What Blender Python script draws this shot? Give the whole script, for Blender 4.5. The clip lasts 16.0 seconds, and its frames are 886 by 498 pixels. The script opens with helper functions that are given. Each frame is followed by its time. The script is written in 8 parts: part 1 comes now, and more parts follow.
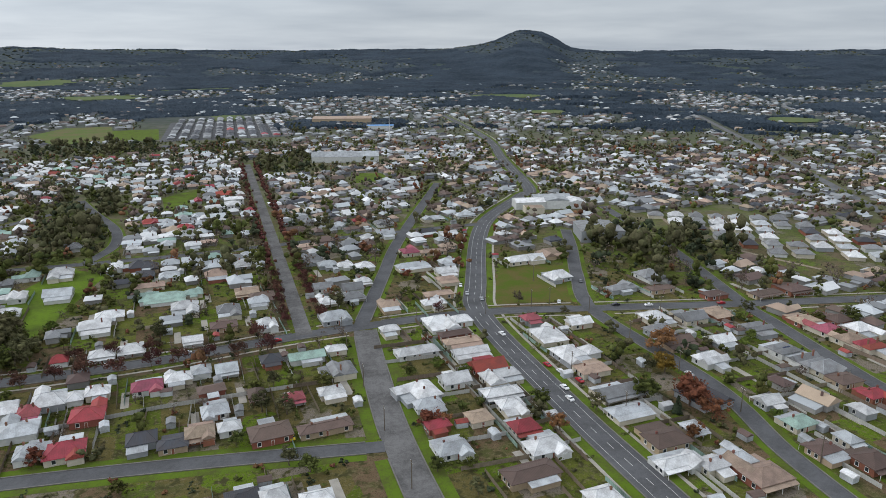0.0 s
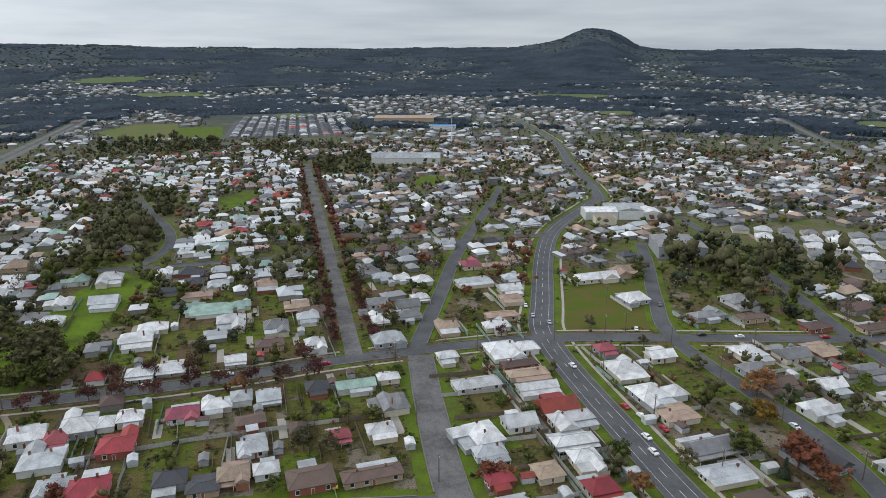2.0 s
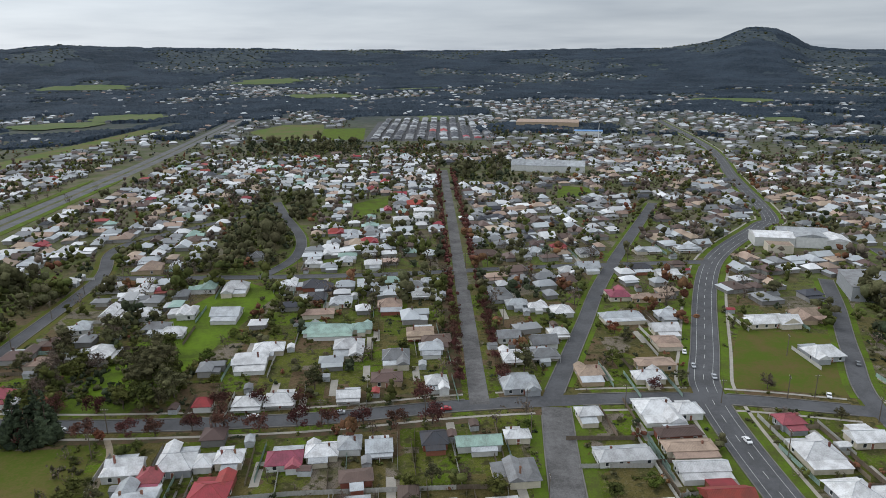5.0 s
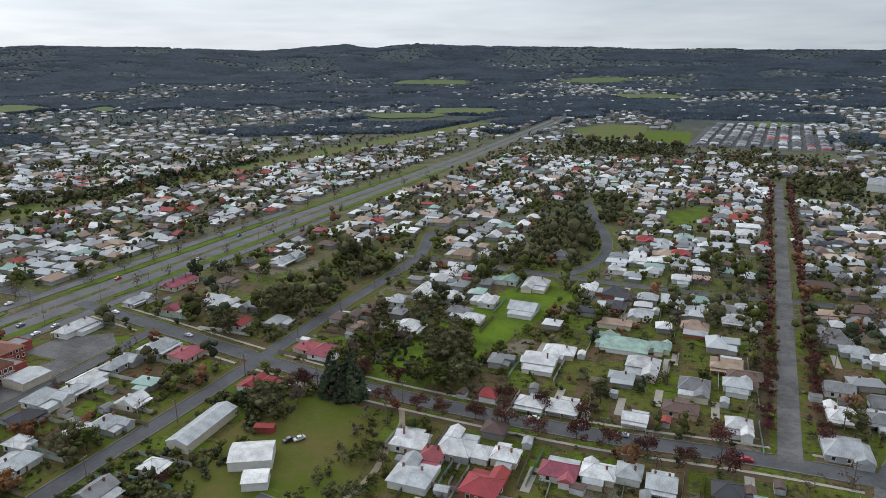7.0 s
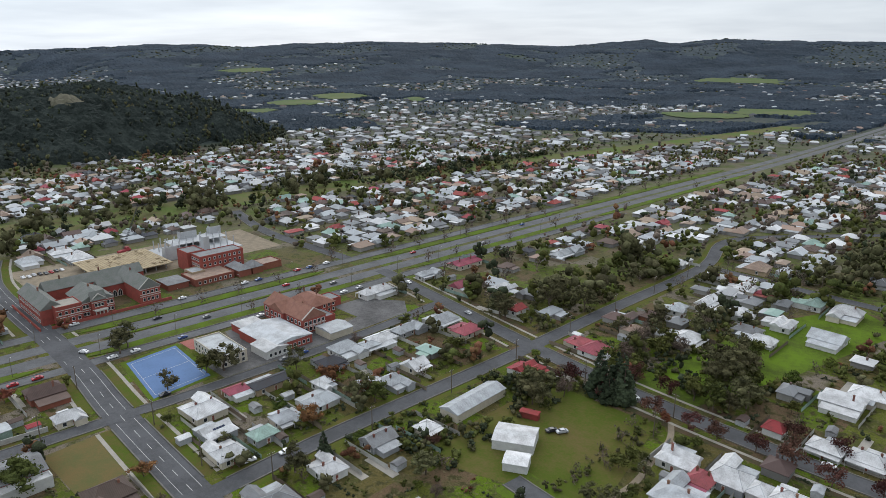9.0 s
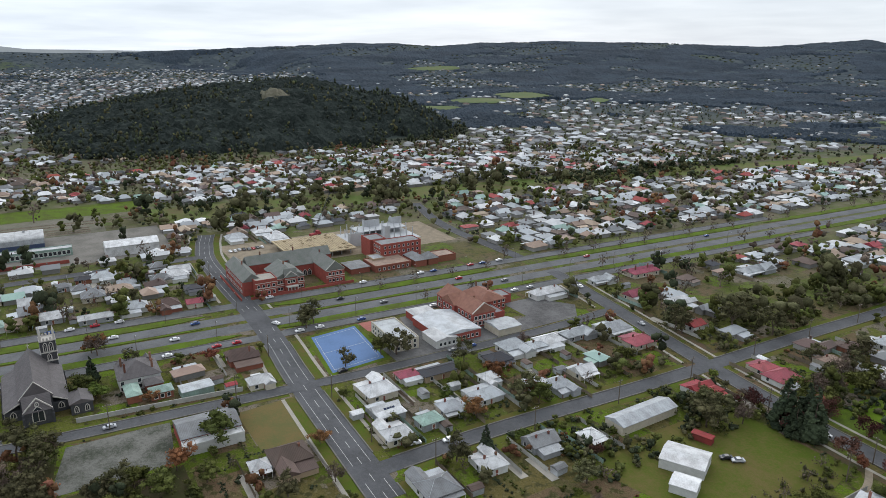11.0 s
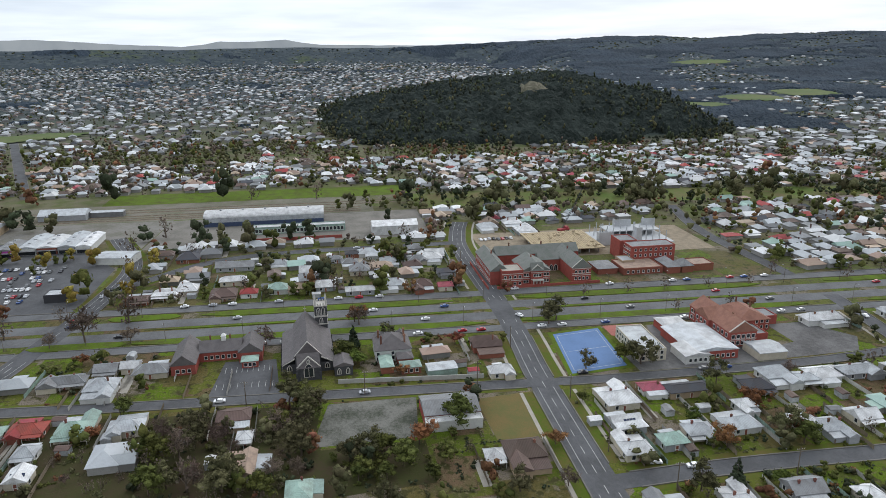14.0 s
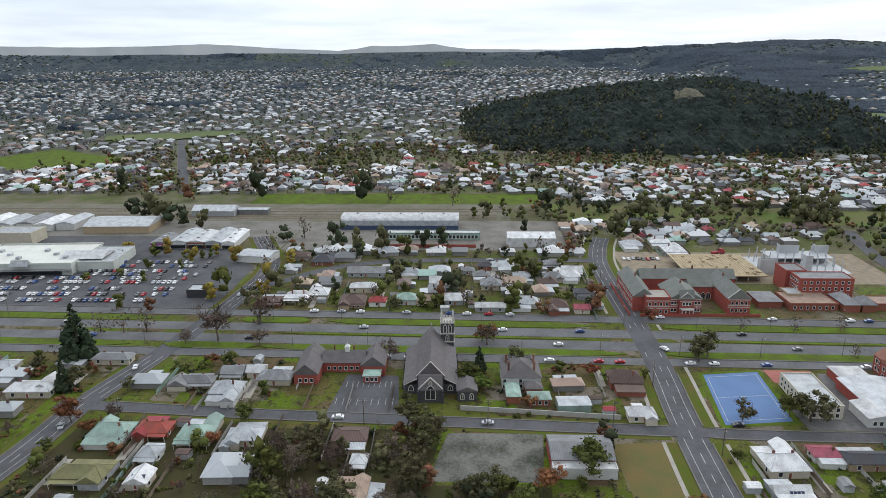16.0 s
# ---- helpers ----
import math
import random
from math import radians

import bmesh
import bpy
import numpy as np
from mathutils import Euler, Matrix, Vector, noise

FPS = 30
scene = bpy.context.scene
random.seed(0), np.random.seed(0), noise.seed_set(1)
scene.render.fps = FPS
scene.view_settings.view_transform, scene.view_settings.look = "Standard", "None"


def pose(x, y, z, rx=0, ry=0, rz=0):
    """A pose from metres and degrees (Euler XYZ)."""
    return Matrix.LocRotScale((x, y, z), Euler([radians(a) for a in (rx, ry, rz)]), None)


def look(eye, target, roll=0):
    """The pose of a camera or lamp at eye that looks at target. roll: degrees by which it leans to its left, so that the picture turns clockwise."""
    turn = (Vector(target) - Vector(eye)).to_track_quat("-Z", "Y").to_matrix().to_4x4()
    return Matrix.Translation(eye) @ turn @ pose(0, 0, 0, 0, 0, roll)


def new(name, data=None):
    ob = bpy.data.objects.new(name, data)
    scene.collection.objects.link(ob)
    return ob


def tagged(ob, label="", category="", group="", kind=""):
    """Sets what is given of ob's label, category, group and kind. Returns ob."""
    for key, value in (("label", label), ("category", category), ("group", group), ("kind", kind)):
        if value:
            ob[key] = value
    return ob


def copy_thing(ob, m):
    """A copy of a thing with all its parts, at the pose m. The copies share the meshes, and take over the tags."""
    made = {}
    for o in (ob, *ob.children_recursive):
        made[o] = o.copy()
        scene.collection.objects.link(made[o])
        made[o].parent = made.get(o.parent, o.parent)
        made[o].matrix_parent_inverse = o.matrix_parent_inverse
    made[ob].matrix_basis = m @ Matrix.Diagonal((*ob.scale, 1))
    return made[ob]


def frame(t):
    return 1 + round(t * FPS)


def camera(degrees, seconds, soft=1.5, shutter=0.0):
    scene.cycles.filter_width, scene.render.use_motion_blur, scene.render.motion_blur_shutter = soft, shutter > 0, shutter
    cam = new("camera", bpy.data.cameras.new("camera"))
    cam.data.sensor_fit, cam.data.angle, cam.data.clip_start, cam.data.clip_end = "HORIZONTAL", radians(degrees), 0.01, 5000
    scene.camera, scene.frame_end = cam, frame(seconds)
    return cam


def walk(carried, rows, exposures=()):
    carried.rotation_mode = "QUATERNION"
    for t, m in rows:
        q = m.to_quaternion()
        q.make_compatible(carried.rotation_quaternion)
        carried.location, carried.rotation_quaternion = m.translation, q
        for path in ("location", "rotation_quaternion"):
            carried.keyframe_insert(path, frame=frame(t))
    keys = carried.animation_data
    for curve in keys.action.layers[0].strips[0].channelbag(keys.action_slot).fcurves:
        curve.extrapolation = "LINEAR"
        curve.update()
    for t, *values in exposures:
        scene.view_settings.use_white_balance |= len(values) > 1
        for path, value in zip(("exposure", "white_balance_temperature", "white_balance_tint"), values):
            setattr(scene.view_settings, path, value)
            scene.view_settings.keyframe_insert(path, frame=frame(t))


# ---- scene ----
# ---- camera ----
cam = camera(65.42, 16.0, soft=0.85)
walk(cam, [
    (0.0, pose(-16.87, -80.50, 131.45, 74.00, 0.18, -21.46)),
    (0.5, pose(-14.56, -72.50, 131.26, 73.98, 0.19, -21.48)),
    (1.0, pose(-12.48, -64.54, 131.22, 73.99, 0.14, -20.78)),
    (1.5, pose(-10.12, -56.41, 131.25, 73.94, 0.11, -18.78)),
    (2.0, pose(-7.81, -48.58, 131.10, 73.90, 0.05, -16.35)),
    (2.5, pose(-5.85, -41.39, 131.05, 73.86, 0.08, -13.99)),
    (3.0, pose(-4.04, -33.95, 130.95, 73.87, 0.06, -11.70)),
    (3.2, pose(-3.52, -31.40, 130.93, 73.90, 0.02, -10.81)),
    (5.3, pose(0.46, -2.27, 130.54, 74.14, 0.27, -2.16)),
    (5.5, pose(0.00, 0.00, 130.52, 74.17, 0.13, 0.21)),
    (6.0, pose(0.06, 3.61, 130.68, 74.20, 0.00, 8.25)),
    (6.5, pose(-0.43, 5.01, 130.41, 74.17, 0.03, 14.89)),
    (7.0, pose(-0.40, 5.36, 130.11, 74.11, 0.15, 21.29)),
    (7.5, pose(-1.05, 5.10, 129.69, 74.06, 0.09, 27.84)),
    (8.0, pose(-1.97, 4.42, 129.61, 73.97, 0.00, 34.20)),
    (8.5, pose(-3.37, 4.98, 129.36, 73.87, -0.03, 40.50)),
    (9.0, pose(-4.00, 4.69, 129.19, 73.82, 0.02, 44.72)),
    (9.2, pose(-4.37, 4.90, 129.18, 73.86, 0.13, 46.15)),
    (11.3, pose(-5.65, 1.48, 129.15, 73.59, -0.11, 61.40)),
    (11.5, pose(-6.33, 0.70, 129.12, 73.48, 0.08, 62.70)),
    (12.0, pose(-6.66, 0.02, 129.23, 73.42, 0.10, 65.95)),
    (12.5, pose(-6.80, -0.59, 129.39, 73.39, 0.13, 69.34)),
    (13.0, pose(-7.88, -0.42, 129.35, 73.33, 0.16, 72.88)),
    (13.5, pose(-9.14, -0.31, 129.35, 73.27, 0.19, 76.45)),
    (14.0, pose(-10.72, 0.26, 129.40, 73.24, 0.27, 79.85)),
    (14.5, pose(-13.82, 0.80, 129.32, 73.16, 0.35, 82.95)),
    (15.0, pose(-18.65, 1.59, 129.11, 73.27, 0.39, 85.94)),
    (15.5, pose(-25.04, 2.11, 129.07, 73.42, 0.39, 89.13)),
    (16.0, pose(-32.03, 2.55, 129.01, 73.62, 0.27, 91.54)),
], exposures=[(0.0, 0.2), (6.0, 0.14), (9.0, 0.2), (12.0, 0.27), (16.0, 0.34)])

# ---- world and sun: an overcast sky, brighter in the west ----
world = bpy.data.worlds.new("world")
scene.world = world
world.use_nodes = True
wn, wl = world.node_tree.nodes, world.node_tree.links
wn.clear()


def wnode(kind, **values):
    n = wn.new(kind)
    for key, value in values.items():
        n.inputs[key.replace("_", " ")].default_value = value
    return n


sky = wn.new("ShaderNodeTexSky")
sky.sky_type, sky.sun_disc = "NISHITA", False
sky.sun_elevation, sky.sun_rotation = radians(32), radians(-50)
coord = wn.new("ShaderNodeTexCoord")
sep = wn.new("ShaderNodeSeparateXYZ")
wl.new(coord.outputs["Generated"], sep.inputs[0])
# cloud sheet: the view direction divided by its height gives flat layers that close up towards the horizon
lift = wn.new("ShaderNodeMath")
lift.operation, lift.inputs[1].default_value = "ADD", 0.09
wl.new(sep.outputs["Z"], lift.inputs[0])
flat = wn.new("ShaderNodeVectorMath")
flat.operation = "DIVIDE"
comb = wn.new("ShaderNodeCombineXYZ")
for k in range(3):
    wl.new(lift.outputs[0], comb.inputs[k])
wl.new(coord.outputs["Generated"], flat.inputs[0])
wl.new(comb.outputs[0], flat.inputs[1])
big = wnode("ShaderNodeTexNoise", Scale=0.4, Detail=4.0, Roughness=0.45, Distortion=0.4)
fine = wnode("ShaderNodeTexNoise", Scale=1.3, Detail=4.0, Roughness=0.5)
wl.new(flat.outputs[0], big.inputs["Vector"])
wl.new(flat.outputs[0], fine.inputs["Vector"])
blend = wnode("ShaderNodeMix")
blend.inputs[0].default_value = 0.35
wl.new(big.outputs[0], blend.inputs[2])
wl.new(fine.outputs[0], blend.inputs[3])
ramp = wn.new("ShaderNodeValToRGB")
ramp.color_ramp.elements[0].position, ramp.color_ramp.elements[0].color = 0.34, (0.385, 0.435, 0.5, 1)
ramp.color_ramp.elements[1].position, ramp.color_ramp.elements[1].color = 0.68, (0.54, 0.59, 0.645, 1)
wl.new(blend.outputs[0], ramp.inputs[0])
# the west (low x) is brighter
west = wn.new("ShaderNodeMapRange")
west.inputs["From Min"].default_value, west.inputs["From Max"].default_value = 0.35, -1.0
west.inputs["To Min"].default_value, west.inputs["To Max"].default_value = 0.86, 1.46
wl.new(sep.outputs["X"], west.inputs["Value"])
cloud = wn.new("ShaderNodeVectorMath")
cloud.operation = "SCALE"
wl.new(ramp.outputs[0], cloud.inputs[0])
low = wn.new("ShaderNodeMapRange")
low.inputs["From Min"].default_value, low.inputs["From Max"].default_value = 0.06, 0.4
low.inputs["To Min"].default_value, low.inputs["To Max"].default_value = 1.08, 2.0
wl.new(sep.outputs["Z"], low.inputs["Value"])
both = wn.new("ShaderNodeMath")
both.operation = "MULTIPLY"
wl.new(west.outputs[0], both.inputs[0]), wl.new(low.outputs[0], both.inputs[1])
wl.new(both.outputs[0], cloud.inputs["Scale"])
# the blue cast of the low sky fades towards the warmer grey overhead
tone = wn.new("ShaderNodeValToRGB")
tone.color_ramp.elements[0].position, tone.color_ramp.elements[0].color = 0.08, (1, 1, 1, 1)
tone.color_ramp.elements[1].position, tone.color_ramp.elements[1].color = 0.4, (1.03, 1.0, 0.975, 1)
wl.new(sep.outputs["Z"], tone.inputs[0])
warm = wn.new("ShaderNodeVectorMath")
warm.operation = "MULTIPLY"
wl.new(cloud.outputs[0], warm.inputs[0]), wl.new(tone.outputs[0], warm.inputs[1])
dim = wn.new("ShaderNodeVectorMath")
dim.operation, dim.inputs["Scale"].default_value = "SCALE", 0.1
wl.new(sky.outputs[0], dim.inputs[0])
mixed = wn.new("ShaderNodeMix")
mixed.data_type, mixed.inputs[0].default_value = "RGBA", 0.94
wl.new(dim.outputs[0], mixed.inputs[6])
wl.new(warm.outputs[0], mixed.inputs[7])
back = wn.new("ShaderNodeBackground")
wl.new(mixed.outputs[2], back.inputs[0])
wo = wn.new("ShaderNodeOutputWorld")
wl.new(back.outputs[0], wo.inputs[0])
sun = new("sun", bpy.data.lights.new("sun", "SUN"))
sun.data.energy, sun.data.angle, sun.data.color = 0.8, radians(38), (1.0, 0.965, 0.915)
sun.matrix_world = look((-300, 250, 260), (0, 0, 0))

# ---- materials ----
def material(name, colour, rough=0.8, metal=0.0, second=None, scale=0.5, amount=0.5, bump=0.0, bump_scale=4.0, vary=0.0, island=False, stripes=0.0, spots=None):
    """A surface with two scales of variation; vary: change of value from thing to thing (or piece to piece); stripes: ribs per metre."""
    m = bpy.data.materials.new(name)
    m.use_nodes = True
    n, l = m.node_tree.nodes, m.node_tree.links
    b = n["Principled BSDF"]
    b.inputs["Roughness"].default_value, b.inputs["Metallic"].default_value = rough, metal
    b.inputs["Specular IOR Level"].default_value = 0.06 if rough >= 0.85 else 0.25 if rough > 0.4 else 0.5
    tc = n.new("ShaderNodeTexCoord")
    geo = n.new("ShaderNodeNewGeometry")
    where = geo.outputs["Position"]
    big, small = n.new("ShaderNodeTexNoise"), n.new("ShaderNodeTexNoise")
    big.inputs["Scale"].default_value, big.inputs["Detail"].default_value = scale, 4
    small.inputs["Scale"].default_value, small.inputs["Detail"].default_value = scale * 7, 3
    l.new(where, big.inputs["Vector"]), l.new(where, small.inputs["Vector"])
    both = n.new("ShaderNodeMath")
    both.operation = "MULTIPLY_ADD"
    both.inputs[1].default_value, both.inputs[2].default_value = 0.5, -0.525
    l.new(small.outputs[0], both.inputs[0])
    grain = n.new("ShaderNodeTexNoise")
    grain.inputs["Scale"].default_value, grain.inputs["Detail"].default_value = scale * 30, 3
    l.new(where, grain.inputs["Vector"])
    speck = n.new("ShaderNodeMath")
    speck.operation = "MULTIPLY_ADD"
    speck.inputs[1].default_value = 0.55
    l.new(grain.outputs[0], speck.inputs[0]), l.new(both.outputs[0], speck.inputs[2])
    total = n.new("ShaderNodeMath")
    l.new(speck.outputs[0], total.inputs[0]), l.new(big.outputs[0], total.inputs[1])
    ramp = n.new("ShaderNodeMapRange")
    ramp.inputs["From Min"].default_value, ramp.inputs["From Max"].default_value = 0.35, 0.7
    ramp.inputs["To Max"].default_value = amount
    l.new(total.outputs[0], ramp.inputs["Value"])
    mix = n.new("ShaderNodeMix")
    mix.data_type = "RGBA"
    mix.inputs[6].default_value = (*colour, 1)
    mix.inputs[7].default_value = (*(second or [c * 0.6 for c in colour]), 1)
    l.new(ramp.outputs[0], mix.inputs[0])
    out = mix.outputs[2]
    if vary:
        hsv = n.new("ShaderNodeHueSaturation")
        rnd = geo.outputs["Random Per Island"] if island else n.new("ShaderNodeObjectInfo").outputs["Random"]
        mr = n.new("ShaderNodeMapRange")
        mr.inputs["To Min"].default_value, mr.inputs["To Max"].default_value = 1 - vary, 1 + vary
        l.new(rnd, mr.inputs["Value"]), l.new(mr.outputs[0], hsv.inputs["Value"]), l.new(out, hsv.inputs["Color"])
        hue = n.new("ShaderNodeMapRange")
        wob = n.new("ShaderNodeMath")
        wob.operation, wob.inputs[1].default_value = "PINGPONG", 0.13
        l.new(rnd, wob.inputs[0])
        hue.inputs["From Max"].default_value = 0.13
        hue.inputs["To Min"].default_value, hue.inputs["To Max"].default_value = 0.5 - vary * 0.06, 0.5 + vary * 0.06
        l.new(wob.outputs[0], hue.inputs["Value"]), l.new(hue.outputs[0], hsv.inputs["Hue"])
        out = hsv.outputs[0]
    l.new(out, b.inputs["Base Color"])
    height = None
    if stripes:
        wave = n.new("ShaderNodeTexWave")
        wave.inputs["Scale"].default_value = stripes
        l.new(tc.outputs["Object"], wave.inputs["Vector"])
        height = wave.outputs["Fac"]
    elif bump:
        bn = n.new("ShaderNodeTexNoise")
        bn.inputs["Scale"].default_value, bn.inputs["Detail"].default_value = bump_scale, 4
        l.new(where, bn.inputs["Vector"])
        height = bn.outputs[0]
    if height:
        bm_ = n.new("ShaderNodeBump")
        bm_.inputs["Strength"].default_value, bm_.inputs["Distance"].default_value = bump or 0.3, 0.15 if bump < 0.85 else 0.8 / bump_scale
        l.new(height, bm_.inputs["Height"]), l.new(bm_.outputs[0], b.inputs["Normal"])
    return m


ROOF_COLOURS = dict(w=(0.6, 0.6, 0.6), l=(0.41, 0.43, 0.445), g=(0.21, 0.215, 0.22), d=(0.055, 0.058, 0.068), b=(0.115, 0.078, 0.066),
                    t=(0.34, 0.25, 0.19), r=(0.29, 0.045, 0.045), p=(0.33, 0.085, 0.11), e=(0.27, 0.38, 0.33), o=(0.2, 0.19, 0.09))
ROOF = {k: material("roof_" + k, c, rough=0.5 if k in "wle" else 0.75, scale=0.3, amount=0.85, stripes=0.6, bump=0.3, vary=0.2,
                    second=[v * 0.5 + d for v, d in zip(c, (0.03, 0.022, 0.018))]) for k, c in ROOF_COLOURS.items()}
WALL_COLOURS = dict(cream=(0.52, 0.47, 0.38), white=(0.56, 0.56, 0.54), brick=(0.24, 0.095, 0.065), grey=(0.3, 0.31, 0.32), tan=(0.38, 0.29, 0.2))
WALL = {k: material("wall_" + k, c, rough=0.85, scale=0.6, amount=0.4, bump=0.15, bump_scale=6, vary=0.12) for k, c in WALL_COLOURS.items()}
GLASS = material("window_glass", (0.03, 0.035, 0.04), rough=0.12)
FRAME = material("painted_trim", (0.66, 0.65, 0.62), rough=0.6, amount=0.3)
DARK = material("dark_metal", (0.05, 0.05, 0.055), rough=0.5, amount=0.3)
ASPHALT = material("asphalt", (0.104, 0.105, 0.11), rough=0.9, scale=0.08, amount=0.8, second=(0.066, 0.066, 0.068), bump=0.1, bump_scale=8)
HIGHWAY = material("highway_asphalt", (0.142, 0.143, 0.147), rough=0.9, scale=0.08, amount=0.8, second=(0.09, 0.09, 0.091), bump=0.1, bump_scale=8)
OLD_ASPHALT = material("old_asphalt", (0.152, 0.147, 0.145), rough=0.95, scale=0.07, amount=1.0, second=(0.082, 0.079, 0.077), bump=0.15, bump_scale=3)
KERB = material("kerb_stone", (0.17, 0.16, 0.145), rough=0.9, scale=0.3, amount=0.6, bump=0.1)
CONCRETE = material("concrete", (0.34, 0.315, 0.275), rough=0.9, scale=0.3, amount=0.5, bump=0.1)
GRAVEL = material("gravel", (0.27, 0.22, 0.16), rough=0.95, scale=0.25, amount=0.7, second=(0.15, 0.13, 0.1), bump=0.2)
LINE = material("line_paint", (0.5, 0.5, 0.48), rough=0.7, amount=0.5, scale=1.5)
GRASS = material("lawn", (0.068, 0.098, 0.013), rough=0.95, scale=0.09, amount=1.0, second=(0.105, 0.082, 0.03), bump=0.5, bump_scale=3)
BRIGHT_GRASS = material("bright_lawn", (0.088, 0.138, 0.014), rough=0.95, scale=0.12, amount=1.0, second=(0.07, 0.078, 0.022), bump=0.5, bump_scale=3)
LITTER = material("leaf_litter", (0.105, 0.068, 0.045), rough=0.95, scale=0.25, amount=1.0, second=(0.055, 0.062, 0.028), bump=0.4, bump_scale=2)
UNDERGROWTH = material("undergrowth", (0.046, 0.05, 0.018), rough=0.95, scale=0.1, amount=1.0, second=(0.06, 0.043, 0.028), bump=0.8, bump_scale=1.5)
RAIL_GRASS = material("reserve_grass", (0.085, 0.125, 0.03), rough=0.95, scale=0.035, amount=1.0, second=(0.13, 0.105, 0.055), bump=0.5, bump_scale=1)
PARK_GRASS = material("park_grass", (0.1, 0.16, 0.014), rough=0.95, scale=0.06, amount=1.0, second=(0.062, 0.084, 0.016), bump=0.5, bump_scale=3)
DRY_GRASS = material("dry_grass", (0.145, 0.108, 0.046), rough=0.95, scale=0.12, amount=0.9, second=(0.1, 0.105, 0.04), bump=0.6, bump_scale=2)
BRICK = material("red_brick", (0.31, 0.082, 0.066), rough=0.85, scale=0.5, amount=0.5, bump=0.2, bump_scale=5, second=(0.16, 0.06, 0.05))
SLATE = material("slate", (0.125, 0.112, 0.112), rough=0.7, scale=0.4, amount=0.6, stripes=0.9, bump=0.3)
TERRACOTTA = material("terracotta", (0.26, 0.125, 0.09), rough=0.8, scale=0.4, amount=0.6, stripes=0.9, bump=0.3)
BLUESTONE = material("bluestone", (0.075, 0.075, 0.08), rough=0.85, scale=0.9, amount=0.6, bump=0.4, bump_scale=2)
STONE_TRIM = material("pale_stone", (0.5, 0.47, 0.43), rough=0.85, amount=0.4)
COURT_OLD = material("mossy_asphalt", (0.16, 0.155, 0.14), rough=0.95, scale=0.13, amount=1.0, second=(0.055, 0.06, 0.045), bump=0.3, bump_scale=2)
COURT_BLUE = material("court_blue", (0.1, 0.175, 0.33), rough=0.8, scale=0.12, amount=0.4)
COURT_RED = material("court_red", (0.33, 0.13, 0.11), rough=0.85, scale=0.12, amount=0.5)
TIMBER = material("weathered_timber", (0.2, 0.16, 0.12), rough=0.9, scale=0.7, amount=0.6, vary=0.25)
PALE_FENCE = material("pale_fence", (0.42, 0.41, 0.38), rough=0.8, scale=0.5, amount=0.5, vary=0.2)
BARK = material("bark", (0.13, 0.1, 0.08), rough=0.95, scale=1.5, amount=0.6, vary=0.2)
POLE = material("pole_wood", (0.14, 0.115, 0.09), rough=0.9, scale=1.0, vary=0.1)


def foliage(name, colour, second, vary=0.3):
    return material(name, colour, rough=0.9, second=[c * 0.72 for c in second], scale=0.45, amount=1.0, vary=vary, bump=0.9, bump_scale=2.2)


LEAF = dict(gum=foliage("gum_leaves", (0.116, 0.11, 0.054), (0.05, 0.05, 0.026)),
            green=foliage("green_leaves", (0.098, 0.106, 0.03), (0.04, 0.047, 0.016)),
            dark=foliage("dark_needles", (0.052, 0.068, 0.038), (0.024, 0.034, 0.022)),
            rust=foliage("rust_leaves", (0.21, 0.09, 0.045), (0.13, 0.06, 0.036)),
            red=foliage("red_leaves", (0.12, 0.052, 0.042), (0.07, 0.038, 0.031)),
            gold=foliage("gold_leaves", (0.24, 0.17, 0.03), (0.14, 0.11, 0.03)),
            bare=foliage("bare_twigs", (0.17, 0.125, 0.1), (0.11, 0.085, 0.07)),
            lime=foliage("lime_leaves", (0.11, 0.13, 0.028), (0.06, 0.08, 0.022)))
# "wood", for the outer trees, leans blue: distance haze is put into its colour
FAR_LEAF = {k: material("far_leaves_" + k, c, rough=0.95, scale=0.1, amount=1.0, second=[v * 0.45 for v in c], vary=0.35, island=True, bump=0.9, bump_scale=0.9) for k, c in
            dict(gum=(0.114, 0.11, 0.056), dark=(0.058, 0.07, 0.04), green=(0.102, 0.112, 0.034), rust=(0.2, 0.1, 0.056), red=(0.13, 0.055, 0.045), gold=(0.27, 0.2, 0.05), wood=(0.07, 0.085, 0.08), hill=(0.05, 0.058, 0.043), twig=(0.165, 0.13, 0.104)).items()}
# the far "wood" canopy carries the blue of distance haze in its base colour
FAR_LEAF_CANOPY = dict(wood=material("hazed_far_canopy", (0.037, 0.051, 0.068), rough=0.95, scale=0.006, amount=1.0, second=(0.017, 0.026, 0.036), bump=1.0, bump_scale=0.12),
                       hill=material("hill_canopy", (0.038, 0.047, 0.042), rough=0.95, scale=0.04, amount=1.0, second=(0.013, 0.018, 0.016), bump=1.0, bump_scale=0.3))
ROCK = material("quarry_rock", (0.16, 0.145, 0.11), rough=0.95, scale=0.08, amount=0.9, second=(0.085, 0.085, 0.055), bump=0.6, bump_scale=0.5)
FAR_GRASS = material("far_grass", (0.08, 0.115, 0.045), rough=0.95, scale=0.01, amount=0.9, second=(0.12, 0.13, 0.06), bump=0.3, bump_scale=1)
FAR_ROOF = {k: material("far_roof_" + k, ROOF_COLOURS[k], rough=0.6, scale=0.1, amount=0.4, vary=0.25, island=True) for k in "wlgdbtrpe"}
FAR_WALL = material("far_wall", (0.27, 0.262, 0.25), rough=0.9, scale=0.1, amount=0.5, vary=0.3, island=True)


